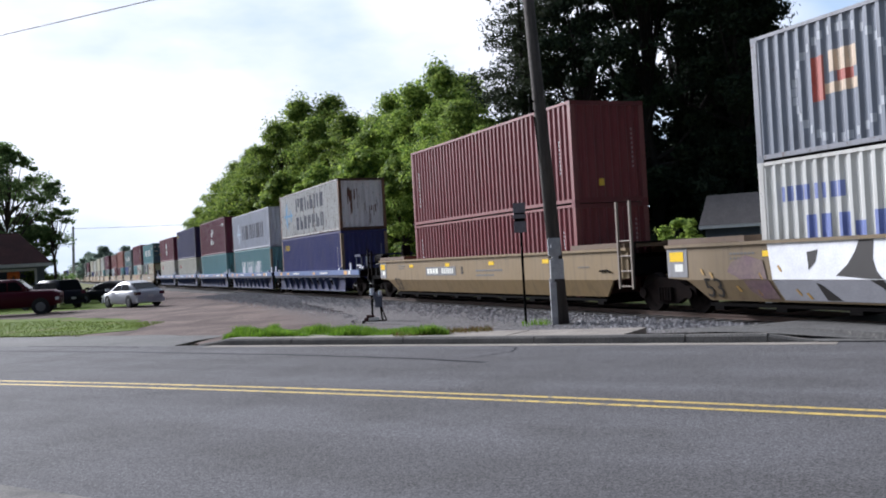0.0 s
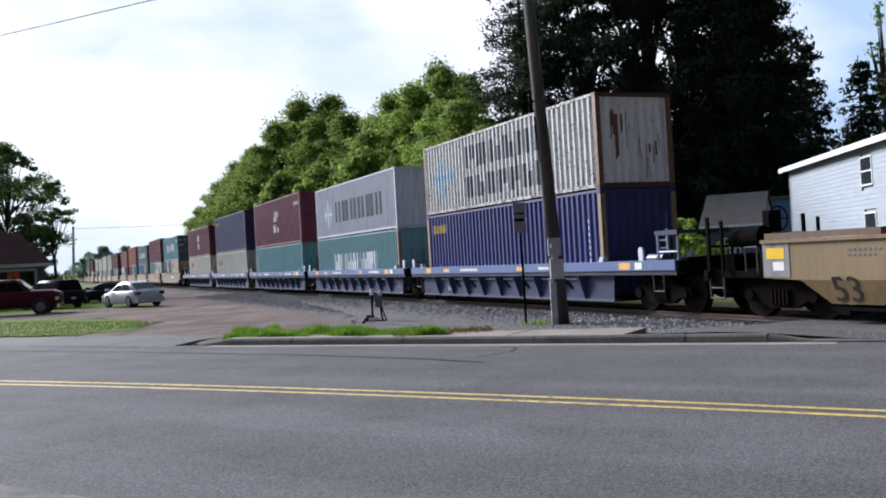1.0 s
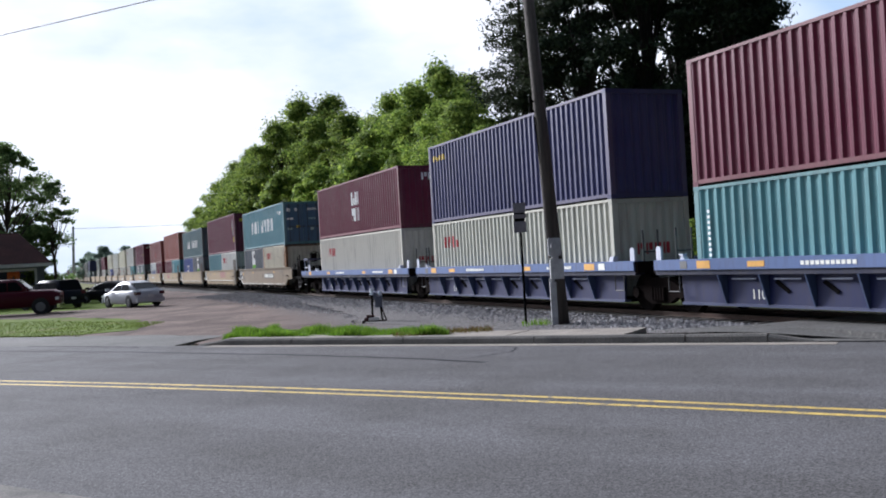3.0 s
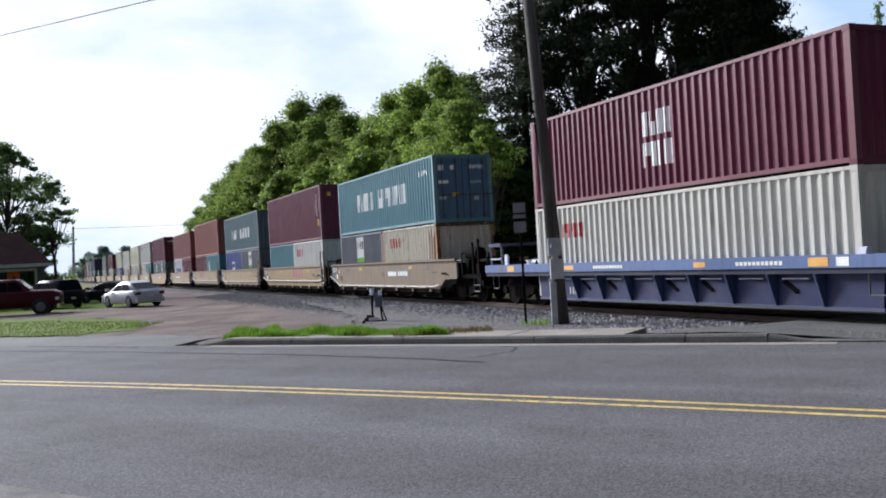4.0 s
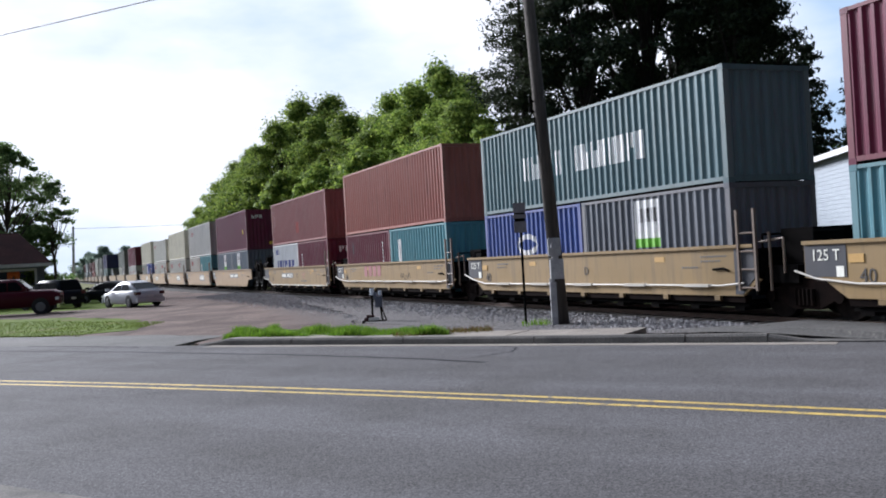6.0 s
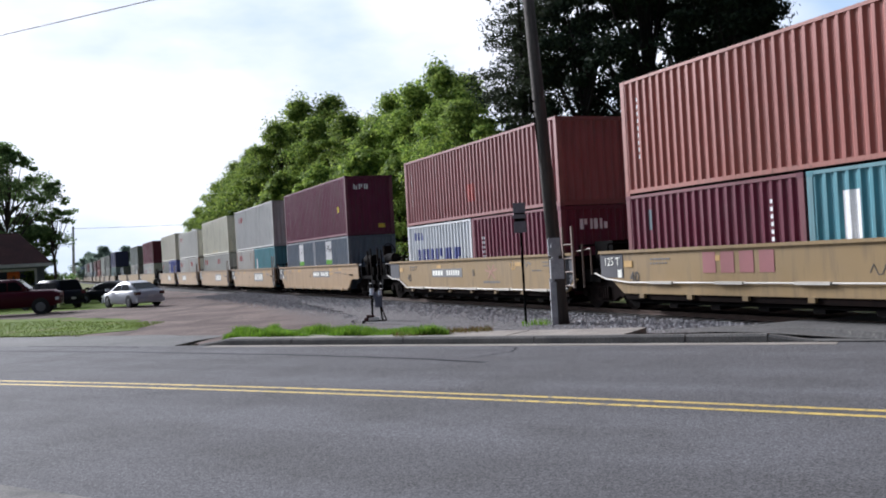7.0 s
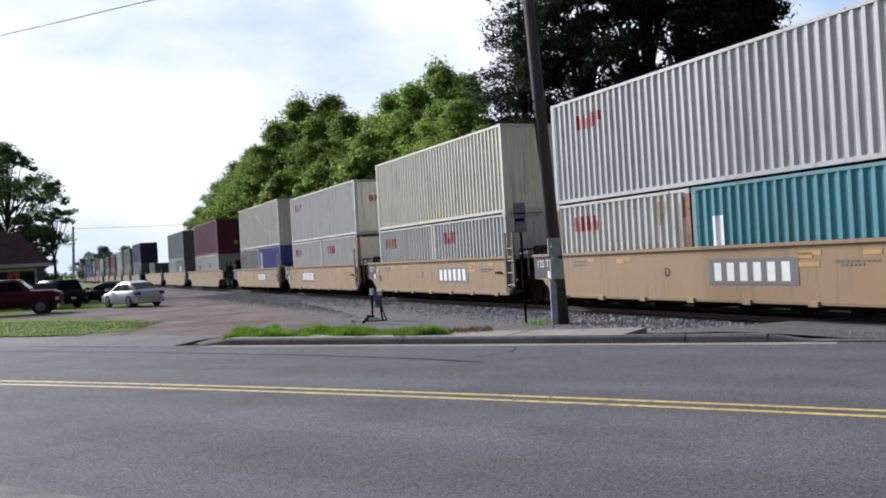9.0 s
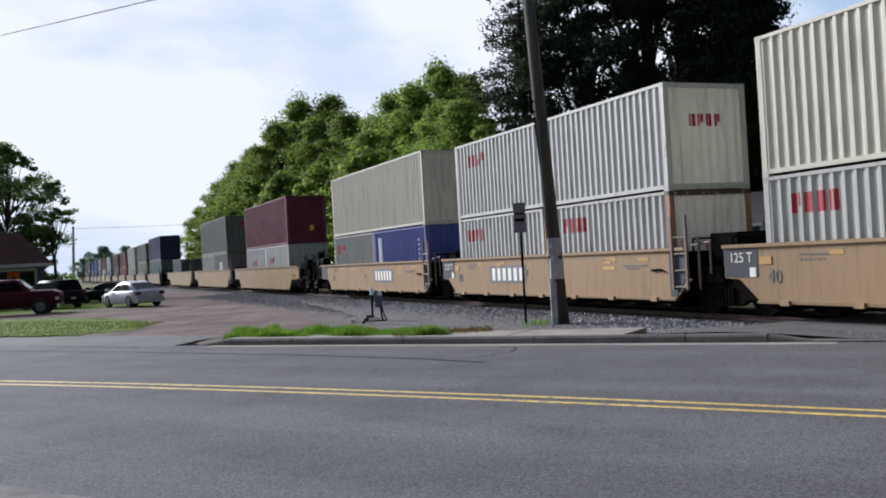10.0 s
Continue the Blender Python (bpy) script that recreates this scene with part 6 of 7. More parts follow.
def blue_well_car(s, words, first=False, last=False):
    """Blue-grey well car unit: a flat side sill carried by tapered ribs over a set-back web."""
    ob = thing("well_car", on_track(s), words, "well car", "well cars of the train")
    f, r = (9.5 if first else 7.35), (9.2 if last else 7.35)
    for sg in (-1, 1):
        ya, yb = sorted((sg * 1.2, sg * 1.5))
        part("side_sill", boxes((-r, f, ya, yb, 1.05, 1.29)), STEEL_PAINT, ob, "pale blue-grey side sill", color=BLUE_GREY)
        # near-black blue under the sill puts its shade into the colour
        ya, yb = sorted((sg * 1.17, sg * 1.46))
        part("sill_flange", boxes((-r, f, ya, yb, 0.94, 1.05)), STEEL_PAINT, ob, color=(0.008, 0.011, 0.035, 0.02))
        ya, yb = sorted((sg * 1.22, sg * 1.27))
        bm = bmesh.new()
        back = 5.9 if last else 6.55
        prism(bm, [(-back, 0.3), (6.55, 0.3), (6.62, 0.94), (-back - 0.07, 0.94)], ya, yb)
        part("web", bm, STEEL_PAINT, ob, color=SHADED_BLUE_WEB)
        ya, yb = sorted((sg * 1.1, sg * 1.3))
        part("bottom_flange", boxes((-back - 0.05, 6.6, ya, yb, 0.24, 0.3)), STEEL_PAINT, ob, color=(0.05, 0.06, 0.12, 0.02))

        def rib(bm):
            prism(bm, [(sg * 1.27, 0.3), (sg * 1.32, 0.3), (sg * 1.53, 0.94), (sg * 1.27, 0.94)], -0.02, 0.02, "x")
        me = shared(("rib", sg), rib, STEEL_PAINT)
        for i in range(9):
            # ribs coloured paler than the web for their sunlit edges
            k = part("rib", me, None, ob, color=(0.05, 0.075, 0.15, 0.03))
            k.location = (-5.04 + i * 1.28, 0, 0)
    rod = shared(("tie_rod",), lambda bm: tube(bm, (0.25, -1.34, 0.84), (0.98, -1.34, 0.84), 0.018, 0.018, n=6), STEEL_PAINT)
    lever = shared(("lever",), lambda bm: prism(bm, [(0.2, 0.76), (0.28, 0.82), (0.62, 0.6), (0.56, 0.54)], -1.3, -1.275), BLACK_STEEL)
    for i in range(8):
        part("tie_rod", rod, None, ob, color=(0.3, 0.32, 0.4, 0.05)).location = (-5.04 + i * 1.28, 0, 0)
        if i % 3:
            part("lever", lever, None, ob).location = (-5.04 + i * 1.28, 0, 0)
    bm = boxes((-6.4, 6.4, -1.05, 1.05, 0.22, 0.3))
    part("floor", bm, BLACK_STEEL, ob)
    for sg, e in ((1, f), (-1, r)):
        x0, x1 = sorted((sg * 6.3, sg * e))
        part("end_deck", boxes((x0, x1, -1.18, 1.18, 0.95, 1.12), (sg * e - 0.1, sg * e + 0.1, -1.45, 1.45, 0.99, 1.27)), RUSTY, ob)
        for y in (-1.44, 1.38):
            bm = bmesh.new()
            x = sg * (e - (1.42 if e > 8 else 0.12))
            prism(bm, [(x - 0.09, 1.28), (x + 0.09, 1.28), (x + 0.09, 1.55), (x + 0.05, 1.62), (x - 0.05, 1.62), (x - 0.09, 1.55)], y, y + 0.06)
            part("lifting_eye", bm, STEEL_PAINT, ob, color=(0.55, 0.57, 0.66, 0))
            bm = bmesh.new()
            x = sg * 6.3
            prism(bm, [(x - 0.1, 1.28), (x + 0.1, 1.28), (x + sg * 0.14, 1.42), (x - sg * 0.02, 1.42)], y - 0.03, y + 0.12)
            part("corner_guide", bm, STEEL_PAINT, ob, color=(0.55, 0.57, 0.66, 0))
        x0, x1 = sg * (e - 0.1), sg * (e - 0.86)
        if e > 8:
            part("handrail", tubes(((x0, -1.3, 1.27), (x0, -1.3, 1.88), 0.03), ((x1, -1.3, 1.27), (x1, -1.3, 1.88), 0.03), ((x0, -1.3, 1.48), (x1, -1.3, 1.48), 0.025)), STEEL_PAINT, ob, "pale grey stanchions", color=(0.2, 0.23, 0.3, 0))
            part("crossover_frame", boxes((min(x0, x1) - 0.05, max(x0, x1) + 0.05, -1.36, -1.24, 1.88, 1.99), (min(x0, x1) - 0.05, max(x0, x1) + 0.05, 1.1, 1.22, 1.88, 1.99), (x0 - 0.05, x0 + 0.05, -1.24, 1.1, 1.89, 1.98), (x0 - 0.04, x0 + 0.04, 1.12, 1.2, 1.27, 1.88)), STEEL_PAINT, ob, "dark blue frame over the end platform", color=(0.008, 0.016, 0.06, 0.03))
            part("walkway", boxes((min(x0, x1) - 0.05, max(x0, x1) + 0.25, -1.2, 1.2, 1.275, 1.33)), BLACK_STEEL, ob)
            bx = sg * (e - 1.95)
            bm = boxes((bx - 0.24, bx - 0.18, -0.4, -0.34, 1.12, 2.0), (bx + 0.18, bx + 0.24, -0.4, -0.34, 1.12, 2.05))
            for k in range(4):
                box(bm, bx - 0.18, bx + 0.18, -0.39, -0.35, 1.35 + 0.2 * k, 1.39 + 0.2 * k)
            part("brake_stand", bm, STEEL_PAINT, ob, "pale ladder-like brake stand", color=(0.36, 0.38, 0.42, 0.02))
            part("brake_cylinder", tubes(((bx - 0.1, -0.7, 1.3), (bx + 0.55, -0.7, 1.3), 0.14), n=12), STEEL_PAINT, ob, color=(0.06, 0.08, 0.16, 0.05))
            part("hose", tubes(((bx + 0.5, -0.95, 1.15), (bx + 0.62, -0.98, 1.38), 0.03), ((bx + 0.62, -0.98, 1.38), (bx + 0.8, -1.0, 1.18), 0.03)), BLACK_STEEL, ob)
        else:
            part("handrail", tubes((((sg * (e - 0.25)), -1.0, 1.1), ((sg * (e - 0.25)), -1.0, 2.05), 0.025), ((sg * (e - 0.25), -0.55, 1.1), (sg * (e - 0.25), -0.55, 2.05), 0.025), ((sg * (e - 0.25), -1.0, 1.5), (sg * (e - 0.25), -0.55, 1.5), 0.02)), DULL_STEEL, ob)
        part("stirrup", tubes((((e - 0.9) * sg, -1.46, 0.95), ((e - 0.9) * sg, -1.46, 0.55), 0.015), (((e - 0.5) * sg, -1.46, 0.95), ((e - 0.5) * sg, -1.46, 0.55), 0.015), (((e - 0.9) * sg, -1.46, 0.55), ((e - 0.5) * sg, -1.46, 0.55), 0.015)), DULL_STEEL, ob)
    orange = flat_paint((215, 160, 70))
    hull_marks(ob, 1.5, panels=[(f - 2.3, f - 1.8, 1.08, 1.25, orange), (f - 1.6, f - 1.3, 1.08, 1.25, WHITE_MARK), (-r + 1.6, -r + 2.05, 1.08, 1.25, orange), (-r + 1.0, -r + 1.25, 1.08, 1.25, GREY_MARK), (-4.1, -3.6, 1.1, 1.22, orange), (1.6, 2.0, 1.1, 1.22, orange)],
               bars=[(-2.6, -1.2, 1.12, 1.2, 11, WHITE_MARK), (3.0, 4.4, 1.12, 1.2, 11, WHITE_MARK)])
    hull_marks(ob, 1.272, texts=[("110", -4.05, 0.5, 0.3, WHITE_MARK)])
    bogie(ob, -7.75 if not last else -7.6, True)
    if first:
        bogie(ob, 8.4, True)
    MOVERS.append((ob, s, 0.0))
    return ob


Z0, LOW, HIGH, FT40, FT20 = 0.33, 2.591, 2.896, 12.192, 6.058
BROWN, MAROON, WHITE, NAVY, DGREY, BLUE = (130, 52, 60), (108, 17, 42), (214, 214, 210), (42, 46, 104), (104, 110, 120), (48, 68, 150)
RED, INK, PALE, YEL = (168, 28, 42), (84, 86, 98), (232, 232, 232), (222, 190, 60)
ID = ("s", "text", -5.75, -5.55, 1.0, 2.1, PALE, 1)


def pac(a):
    return [("s", "panel", a, a + 1.05, 1.5, 2.45, PALE), ("s", "text", a + 0.12, a + 0.92, 1.9, 2.25, (35, 35, 40), 3), ("s", "panel", a, a + 1.05, 1.28, 1.5, (120, 190, 60))]


def red_line(a, h=2.0):
    return [("s", "text", a, a + 1.25, h, h + 0.4, RED, 4)]


def pair(s, low20, up):
    """Two short boxes with a long one on top; each is (colour, rust, words, marks)."""
    for (c, r, w, mk), off in zip(low20, (3.07, -3.07)):
        container(s, Z0, FT20, LOW, c, r, w, mk, offset=-off)
    c, r, w, mk, h = up[:5]
    container(s, Z0 + LOW, FT40, h, c, r, w, mk, *up[5:])


def build_train():
    # three-unit tan cars with long boxes
    a = tan_well_car(22.9, 9.2, "tan well car sprayed with large black and white letters", top=1.56, low=0.36, shade=(0.92, 1.0, 1.3), back=0.55, ends=True)
    graffiti(a)
    worn_tags(a)
    number = part("lettering", text_mesh("53", 0.66, BLACK_MARK), None, a, "large black numerals")
    number.matrix_local = pose(-7.62, -1.372, 0.62, 21)
    container(23.04, Z0, FT40, HIGH, WHITE, 0.02, "white corrugated shipping container with blue characters", [("s", "text", -5.55, -3.8, 2.05, 2.35, (120, 132, 184), 4), ("s", "text", -4.9, -0.8, 1.25, 1.75, (110, 124, 180), 5)])
    container(23.04, Z0 + HIGH, FT40, LOW, (140, 146, 158), 0.06, "blue-grey shipping container with a ringed emblem", [("s", "ring", -5.0, -2.7, 0.25, 2.3, (176, 180, 188)), ("s", "panel", -4.5, -4.2, 1.0, 1.85, (176, 92, 80)), ("s", "panel", -4.2, -3.4, 1.1, 1.3, (206, 184, 160)), ("s", "panel", -4.1, -3.4, 1.5, 1.9, (206, 184, 160)), ("s", "panel", -3.9, -3.5, 1.3, 1.5, (176, 92, 80))])
    b = tan_well_car(42.9, 9.2, "tan well car with yellow reflectors along its side", last=True, top=1.56, low=0.36, shade=(0.98, 1.02, 1.12), back=0.55, ends=True)
    hull_marks(b, 1.442, panels=[(-4.3, -1.5, 0.98, 1.3, GREY_MARK)], texts=[("B", -0.95, 1.14, 0.38, BLACK_MARK)], bars=[(-4.15, -3.05, 1.05, 1.24, 4, WHITE_MARK), (-2.75, -1.65, 1.05, 1.24, 6, WHITE_MARK), (0.2, 2.2, 1.1, 1.16, 14, GREY_MARK), (0.2, 1.6, 0.95, 1.0, 10, GREY_MARK)])
    number = part("lettering", text_mesh("53", 0.74, BLACK_MARK), None, b, "large black numerals")
    number.matrix_local = pose(-7.4, -1.372, 0.62, 21)
    for z, h, c in ((Z0, LOW, BROWN), (Z0 + LOW, HIGH, BROWN)):
        container(42.54, z, FT40, h, c, 0.03, "reddish-brown corrugated shipping container", [("s", "text", -5.55, -5.3, 0.7, 2.1, PALE, 1), ("s", "text", 5.2, 5.45, 0.9, 1.9, PALE, 1), ("e", "text", 0.75, 0.85, 1.0, 2.2, (150, 120, 120), 1), ("e", "panel", -0.35, -0.2, 0.5, 0.7, YEL)])
    # five blue-grey units
    blue = [blue_well_car(64.74 + i * 15.55, "blue-grey well car with tapered side ribs", i == 0, i == 4) for i in range(5)]
    container(64.74, Z0, FT40, HIGH, (38, 48, 122), 0.03, "dark blue corrugated shipping container", [("posts", (140, 120, 96), 0.14), ("s", "text", -5.6, -4.3, 2.2, 2.5, YEL, 5), ("s", "text", 5.3, 5.5, 0.6, 2.2, PALE, 1), ("e", "panel", 0.85, 0.9, 0.9, 2.2, (120, 125, 150))])
    container(64.74, Z0 + HIGH, FT40, LOW, (208, 209, 208), 0.16, "white rust-streaked shipping container with dark grey lettering", [("ends", (226, 224, 228), 0.12), ("e", "rust", -0.8, -0.25, 0.7, 2.2, (104, 70, 58)), ("e", "rust", 0.35, 0.9, 0.2, 1.3, (104, 70, 58)), ("posts", (118, 84, 62), 0.2), ("s", "star", -5.3, -3.3, 0.45, 2.2, (140, 185, 220)), ("s", "text", -2.5, 3.4, 1.45, 2.2, INK, 6), ("s", "text", -2.5, 3.4, 0.42, 1.15, INK, 7)])
    container(80.21, Z0, FT40, LOW, (106, 152, 158), 0.03, "teal corrugated shipping container with white lettering", [("posts", (122, 106, 86), 0.16), ("s", "text", -3.2, 3.3, 0.9, 1.75, PALE, 13)])
    container(80.21, Z0 + LOW, FT40, LOW, (186, 190, 202), 0.04, "pale grey shipping container with dark lettering", [("s", "star", -4.7, -3.2, 0.5, 1.9, (225, 235, 245)), ("s", "text", -2.85, 4.5, 0.75, 1.75, INK, 6)])
    container(95.8, Z0, FT40, LOW, (100, 152, 158), 0.03, "teal corrugated shipping container", [ID])
    container(95.8, Z0 + LOW, FT40, HIGH, MAROON, 0.02, "maroon shipping container with white lettering", [("s", "text", -0.65, 0.65, 0.85, 1.35, PALE, 3), ("s", "text", -0.6, 0.6, 1.5, 2.1, PALE, 3), ("e", "text", -0.2, 0.75, 2.25, 2.55, PALE, 3), ("e", "text", 0.95, 1.02, 1.2, 2.5, PALE, 1), ("s", "text", 4.6, 5.6, 2.2, 2.4, PALE, 6)])
    container(111.36, Z0, FT40, LOW, (196, 196, 184), 0.02, "pale grey shipping container with red lettering", red_line(-5.1, 1.65) + [("e", "text", -0.5, 0.6, 1.1, 1.4, RED, 4)])
    container(111.36, Z0 + LOW, FT40, HIGH, NAVY, 0.02, "navy blue corrugated shipping container", [("s", "text", -5.7, -4.6, 2.3, 2.5, YEL, 5)])
    container(126.93, Z0, FT40, LOW, (209, 206, 196), 0.02, "cream shipping container with red lettering", red_line(-4.65, 1.67) + [("e", "text", -0.5, 0.6, 1.1, 1.4, RED, 4)])
    container(126.93, Z0 + LOW, FT40, LOW, (110, 18, 42), 0.03, "maroon shipping container with white lettering", [("s", "text", -0.6, 0.7, 0.65, 1.25, PALE, 3), ("s", "text", -0.55, 0.65, 1.4, 2.0, PALE, 4), ("e", "text", -0.2, 0.75, 2.0, 2.3, PALE, 3)])
    # five tan units with short boxes below
    cars = [tan_well_car(146.6 + i * 15.5, 7.6, "weathered tan well car with a pale pipe along its foot", i == 0, i == 4, (0.16, 0.36, 0.3, 0.36, 0.12)[i], shade=(0.8, 0.86, 1.2) if i == 0 else (1.12, 1.13, 1.12), back=0.15) for i in range(5)]
    for i, car in enumerate(cars):
        hull_marks(car, 1.442, texts=[("40", -5.85, 0.88, 0.4, BLACK_MARK)] + ([] if i in (1, 3) else [("AADCB"[i], 0.2, 1.05, 0.3, BLACK_MARK)]), bars=[(5.0, 5.9, 1.32, 1.35, 9, GREY_MARK), (5.0, 5.7, 1.22, 1.25, 7, GREY_MARK)])
    for i in (0, 4):
        hull_marks(cars[i], 1.442, panels=[((0.75, 3.35) if i == 0 else (-3.5, -0.75)) + (0.92, 1.22, GREY_MARK)], bars=[((0.9, 1.9) if i == 0 else (-3.4, -2.4)) + (0.98, 1.16, 4, WHITE_MARK), ((2.1, 3.2) if i == 0 else (-2.1, -0.9)) + (0.98, 1.16, 6, WHITE_MARK)])
    for i in (1, 3):
        hull_marks(cars[i], 1.442, bars=[((0.1, 2.5) if i == 1 else (-3.2, -0.8)) + (0.98, 1.44, 4, RED_MARK)])
    squiggle(cars[1], 4.4, 1.0)
    squiggle(cars[3], 1.4, 0.95)
    spray_strokes(cars[4], 1.55, 1.05, PINK_MARK, [((-0.42, 0.1), (-0.1, 0.02), (0.42, 0.12)), ((-0.25, -0.2), (0.02, 0.05), (0.25, 0.25)), ((-0.22, 0.24), (0.0, 0.02), (0.28, -0.2))], 0.026, "faded pink sprayed star")
    spray_strokes(cars[4], 3.1, 1.25, OCHRE, [((-0.2, 0.1), (-0.1, -0.08), (0.12, -0.1), (0.22, 0.12)), ((0.0, 0.16), (0.02, 0.0), (-0.04, -0.12))], 0.018, "thin ochre sprayed flower")
    spray_strokes(cars[4], 4.0, 1.3, GREY_MARK, [((-0.3, 0.1), (-0.22, -0.06), (-0.12, 0.08), (0.0, -0.08), (0.12, 0.06), (0.3, -0.02))], 0.02, "chalk scrawl")
    hull_marks(cars[4], 1.442, bars=[(0.95, 2.2, 0.72, 0.78, 11, GREY_MARK)])
    # door colour of the upper box is darkened and blued for its shaded end
    pair(146.87, [(DGREY, 0.02, "dark grey short shipping container with a white and green sign", pac(-0.6)), ((214, 208, 190), 0.12, "off-white rusty short shipping container with red lettering", red_line(-2.1, 1.8) + [("posts", (150, 105, 66), 0.16), ("s", "rust", 2.2, 2.88, 0.25, 2.4, (140, 100, 66))])],
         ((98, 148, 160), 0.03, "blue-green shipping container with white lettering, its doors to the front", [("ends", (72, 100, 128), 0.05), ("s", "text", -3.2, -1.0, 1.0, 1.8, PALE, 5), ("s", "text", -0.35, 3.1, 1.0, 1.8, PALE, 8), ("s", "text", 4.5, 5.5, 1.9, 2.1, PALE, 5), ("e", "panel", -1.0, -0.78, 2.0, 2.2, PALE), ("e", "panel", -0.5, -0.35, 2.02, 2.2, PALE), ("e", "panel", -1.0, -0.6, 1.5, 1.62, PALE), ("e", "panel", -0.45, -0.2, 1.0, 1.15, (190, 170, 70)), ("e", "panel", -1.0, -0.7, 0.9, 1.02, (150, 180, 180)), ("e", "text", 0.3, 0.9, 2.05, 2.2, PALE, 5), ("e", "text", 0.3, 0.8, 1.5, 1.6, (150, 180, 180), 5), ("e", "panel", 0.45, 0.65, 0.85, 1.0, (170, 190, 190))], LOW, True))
    pair(162.36, [((90, 142, 154), 0.03, "teal short shipping container with white lettering", [("s", "text", -2.0, 1.9, 0.6, 0.95, PALE, 8)]), (WHITE, 0.05, "white short shipping container with red lettering", red_line(-2.35, 1.8))],
         ((110, 19, 45), 0.02, "maroon corrugated shipping container with yellow marks", [("s", "panel", 5.4, 5.65, 0.75, 1.1, YEL), ("s", "panel", 4.95, 5.03, 1.7, 1.85, YEL), ("s", "text", 5.15, 5.35, 1.3, 2.5, PALE, 1), ("e", "panel", -0.8, -0.6, 2.3, 2.5, YEL)], HIGH))
    pair(177.86, [((62, 88, 158), 0.03, "blue short shipping container with white lettering", [("s", "text", -1.4, 1.0, 0.85, 1.2, PALE, 5), ("s", "ring", -0.8, 0.4, 1.3, 1.8, PALE)]), (DGREY, 0.02, "dark grey short shipping container with a white and green sign", pac(-0.6))],
         ((92, 122, 130), 0.02, "grey-green shipping container with white lettering", [("s", "text", -3.3, -0.9, 0.9, 1.6, PALE, 5), ("s", "text", -0.3, 3.1, 0.9, 1.6, PALE, 8)], LOW))
    pair(193.35, [((110, 20, 40), 0.02, "maroon short shipping container", [("s", "panel", -2.2, -2.0, 1.7, 2.2, (60, 80, 90)), ("s", "text", 2.0, 2.2, 0.8, 2.2, PALE, 1)]), ((82, 146, 158), 0.03, "teal short shipping container with a white plate", [("s", "panel", -2.2, -1.75, 0.95, 2.15, PALE)])],
         ((160, 90, 78), 0.05, "faded rust-brown corrugated shipping container", [("s", "text", -5.6, -5.35, 0.9, 2.5, PALE, 1)], HIGH))
    pair(208.85, [((208, 212, 216), 0.04, "white short shipping container with blue lettering", [("s", "text", -2.1, 2.2, 1.12, 1.66, (50, 60, 130), 5), ("s", "text", -2.35, -1.4, 2.02, 2.32, (60, 72, 140), 3)]), ((110, 20, 42), 0.02, "maroon short shipping container", [("s", "text", -2.35, -2.1, 0.6, 2.0, PALE, 1), ("e", "text", -0.6, 0.4, 1.9, 2.2, PALE, 3)])],
         ((144, 82, 84), 0.03, "faded pinkish-brown corrugated shipping container", [("s", "text", -5.6, -5.3, 0.8, 2.2, PALE, 1), ("s", "panel", -0.3, 0.4, 0.6, 1.2, (160, 60, 55))], LOW))
    # five tan units, cleaner paint
    fresh = [tan_well_car(229.0 + i * 15.43, 7.6, "clean tan well car with a painted name panel", i == 0, i == 4, 0.0, shade=(1.38, 1.36, 1.6), back=0.12) for i in range(5)]
    for i, car in enumerate(fresh):
        name = [(0.15, 3.3), (0.6, 3.3), (0.6, 3.3), (-3.5, -1.0), (0.3, 2.7)][i]
        hull_marks(car, 1.442, panels=[(name[0], name[1], 0.72 if i else 0.95, 1.27, GREY_MARK)], texts=[("40", -5.85, 0.88, 0.4, GREY_MARK), ("BDEFA"[i] if i != 2 else "C", -0.9 if i else -0.4, 1.0, 0.3, BLACK_MARK)],
                   bars=[(4.2, 5.3, 1.15, 1.19, 9, GREY_MARK)] + ([(name[0] + 0.2, name[1] - 0.05, 0.8, 1.19, 6, WHITE_MARK)] if i else [(0.3, 1.45, 1.02, 1.2, 4, WHITE_MARK), (1.75, 3.15, 1.02, 1.2, 6, WHITE_MARK)]))
        hull_marks(car, 1.442, panels=[(a, a + w, z, z + 0.09, OCHRE) for a, w, z in ((-4.4, 0.35, 1.3), (-2.7, 0.3, 1.3), (3.3, 0.6, 1.3), (3.3, 0.55, 1.08), (4.9, 0.4, 1.28))])
    pair(229.1, [((104, 116, 130), 0.03, "grey short shipping container with a white and green sign", pac(-0.3)), ((104, 116, 130), 0.03, "grey short shipping container with a white and green sign", pac(-0.9))],
         ((106, 16, 46), 0.02, "maroon corrugated shipping container with white lettering", [("s", "text", -5.3, -5.05, 1.0, 2.3, PALE, 1), ("s", "panel", 4.6, 4.85, 1.2, 1.5, YEL), ("e", "text", -0.8, 0.0, 2.25, 2.5, PALE, 3), ("e", "panel", 0.4, 0.75, 0.35, 0.55, YEL)], HIGH))
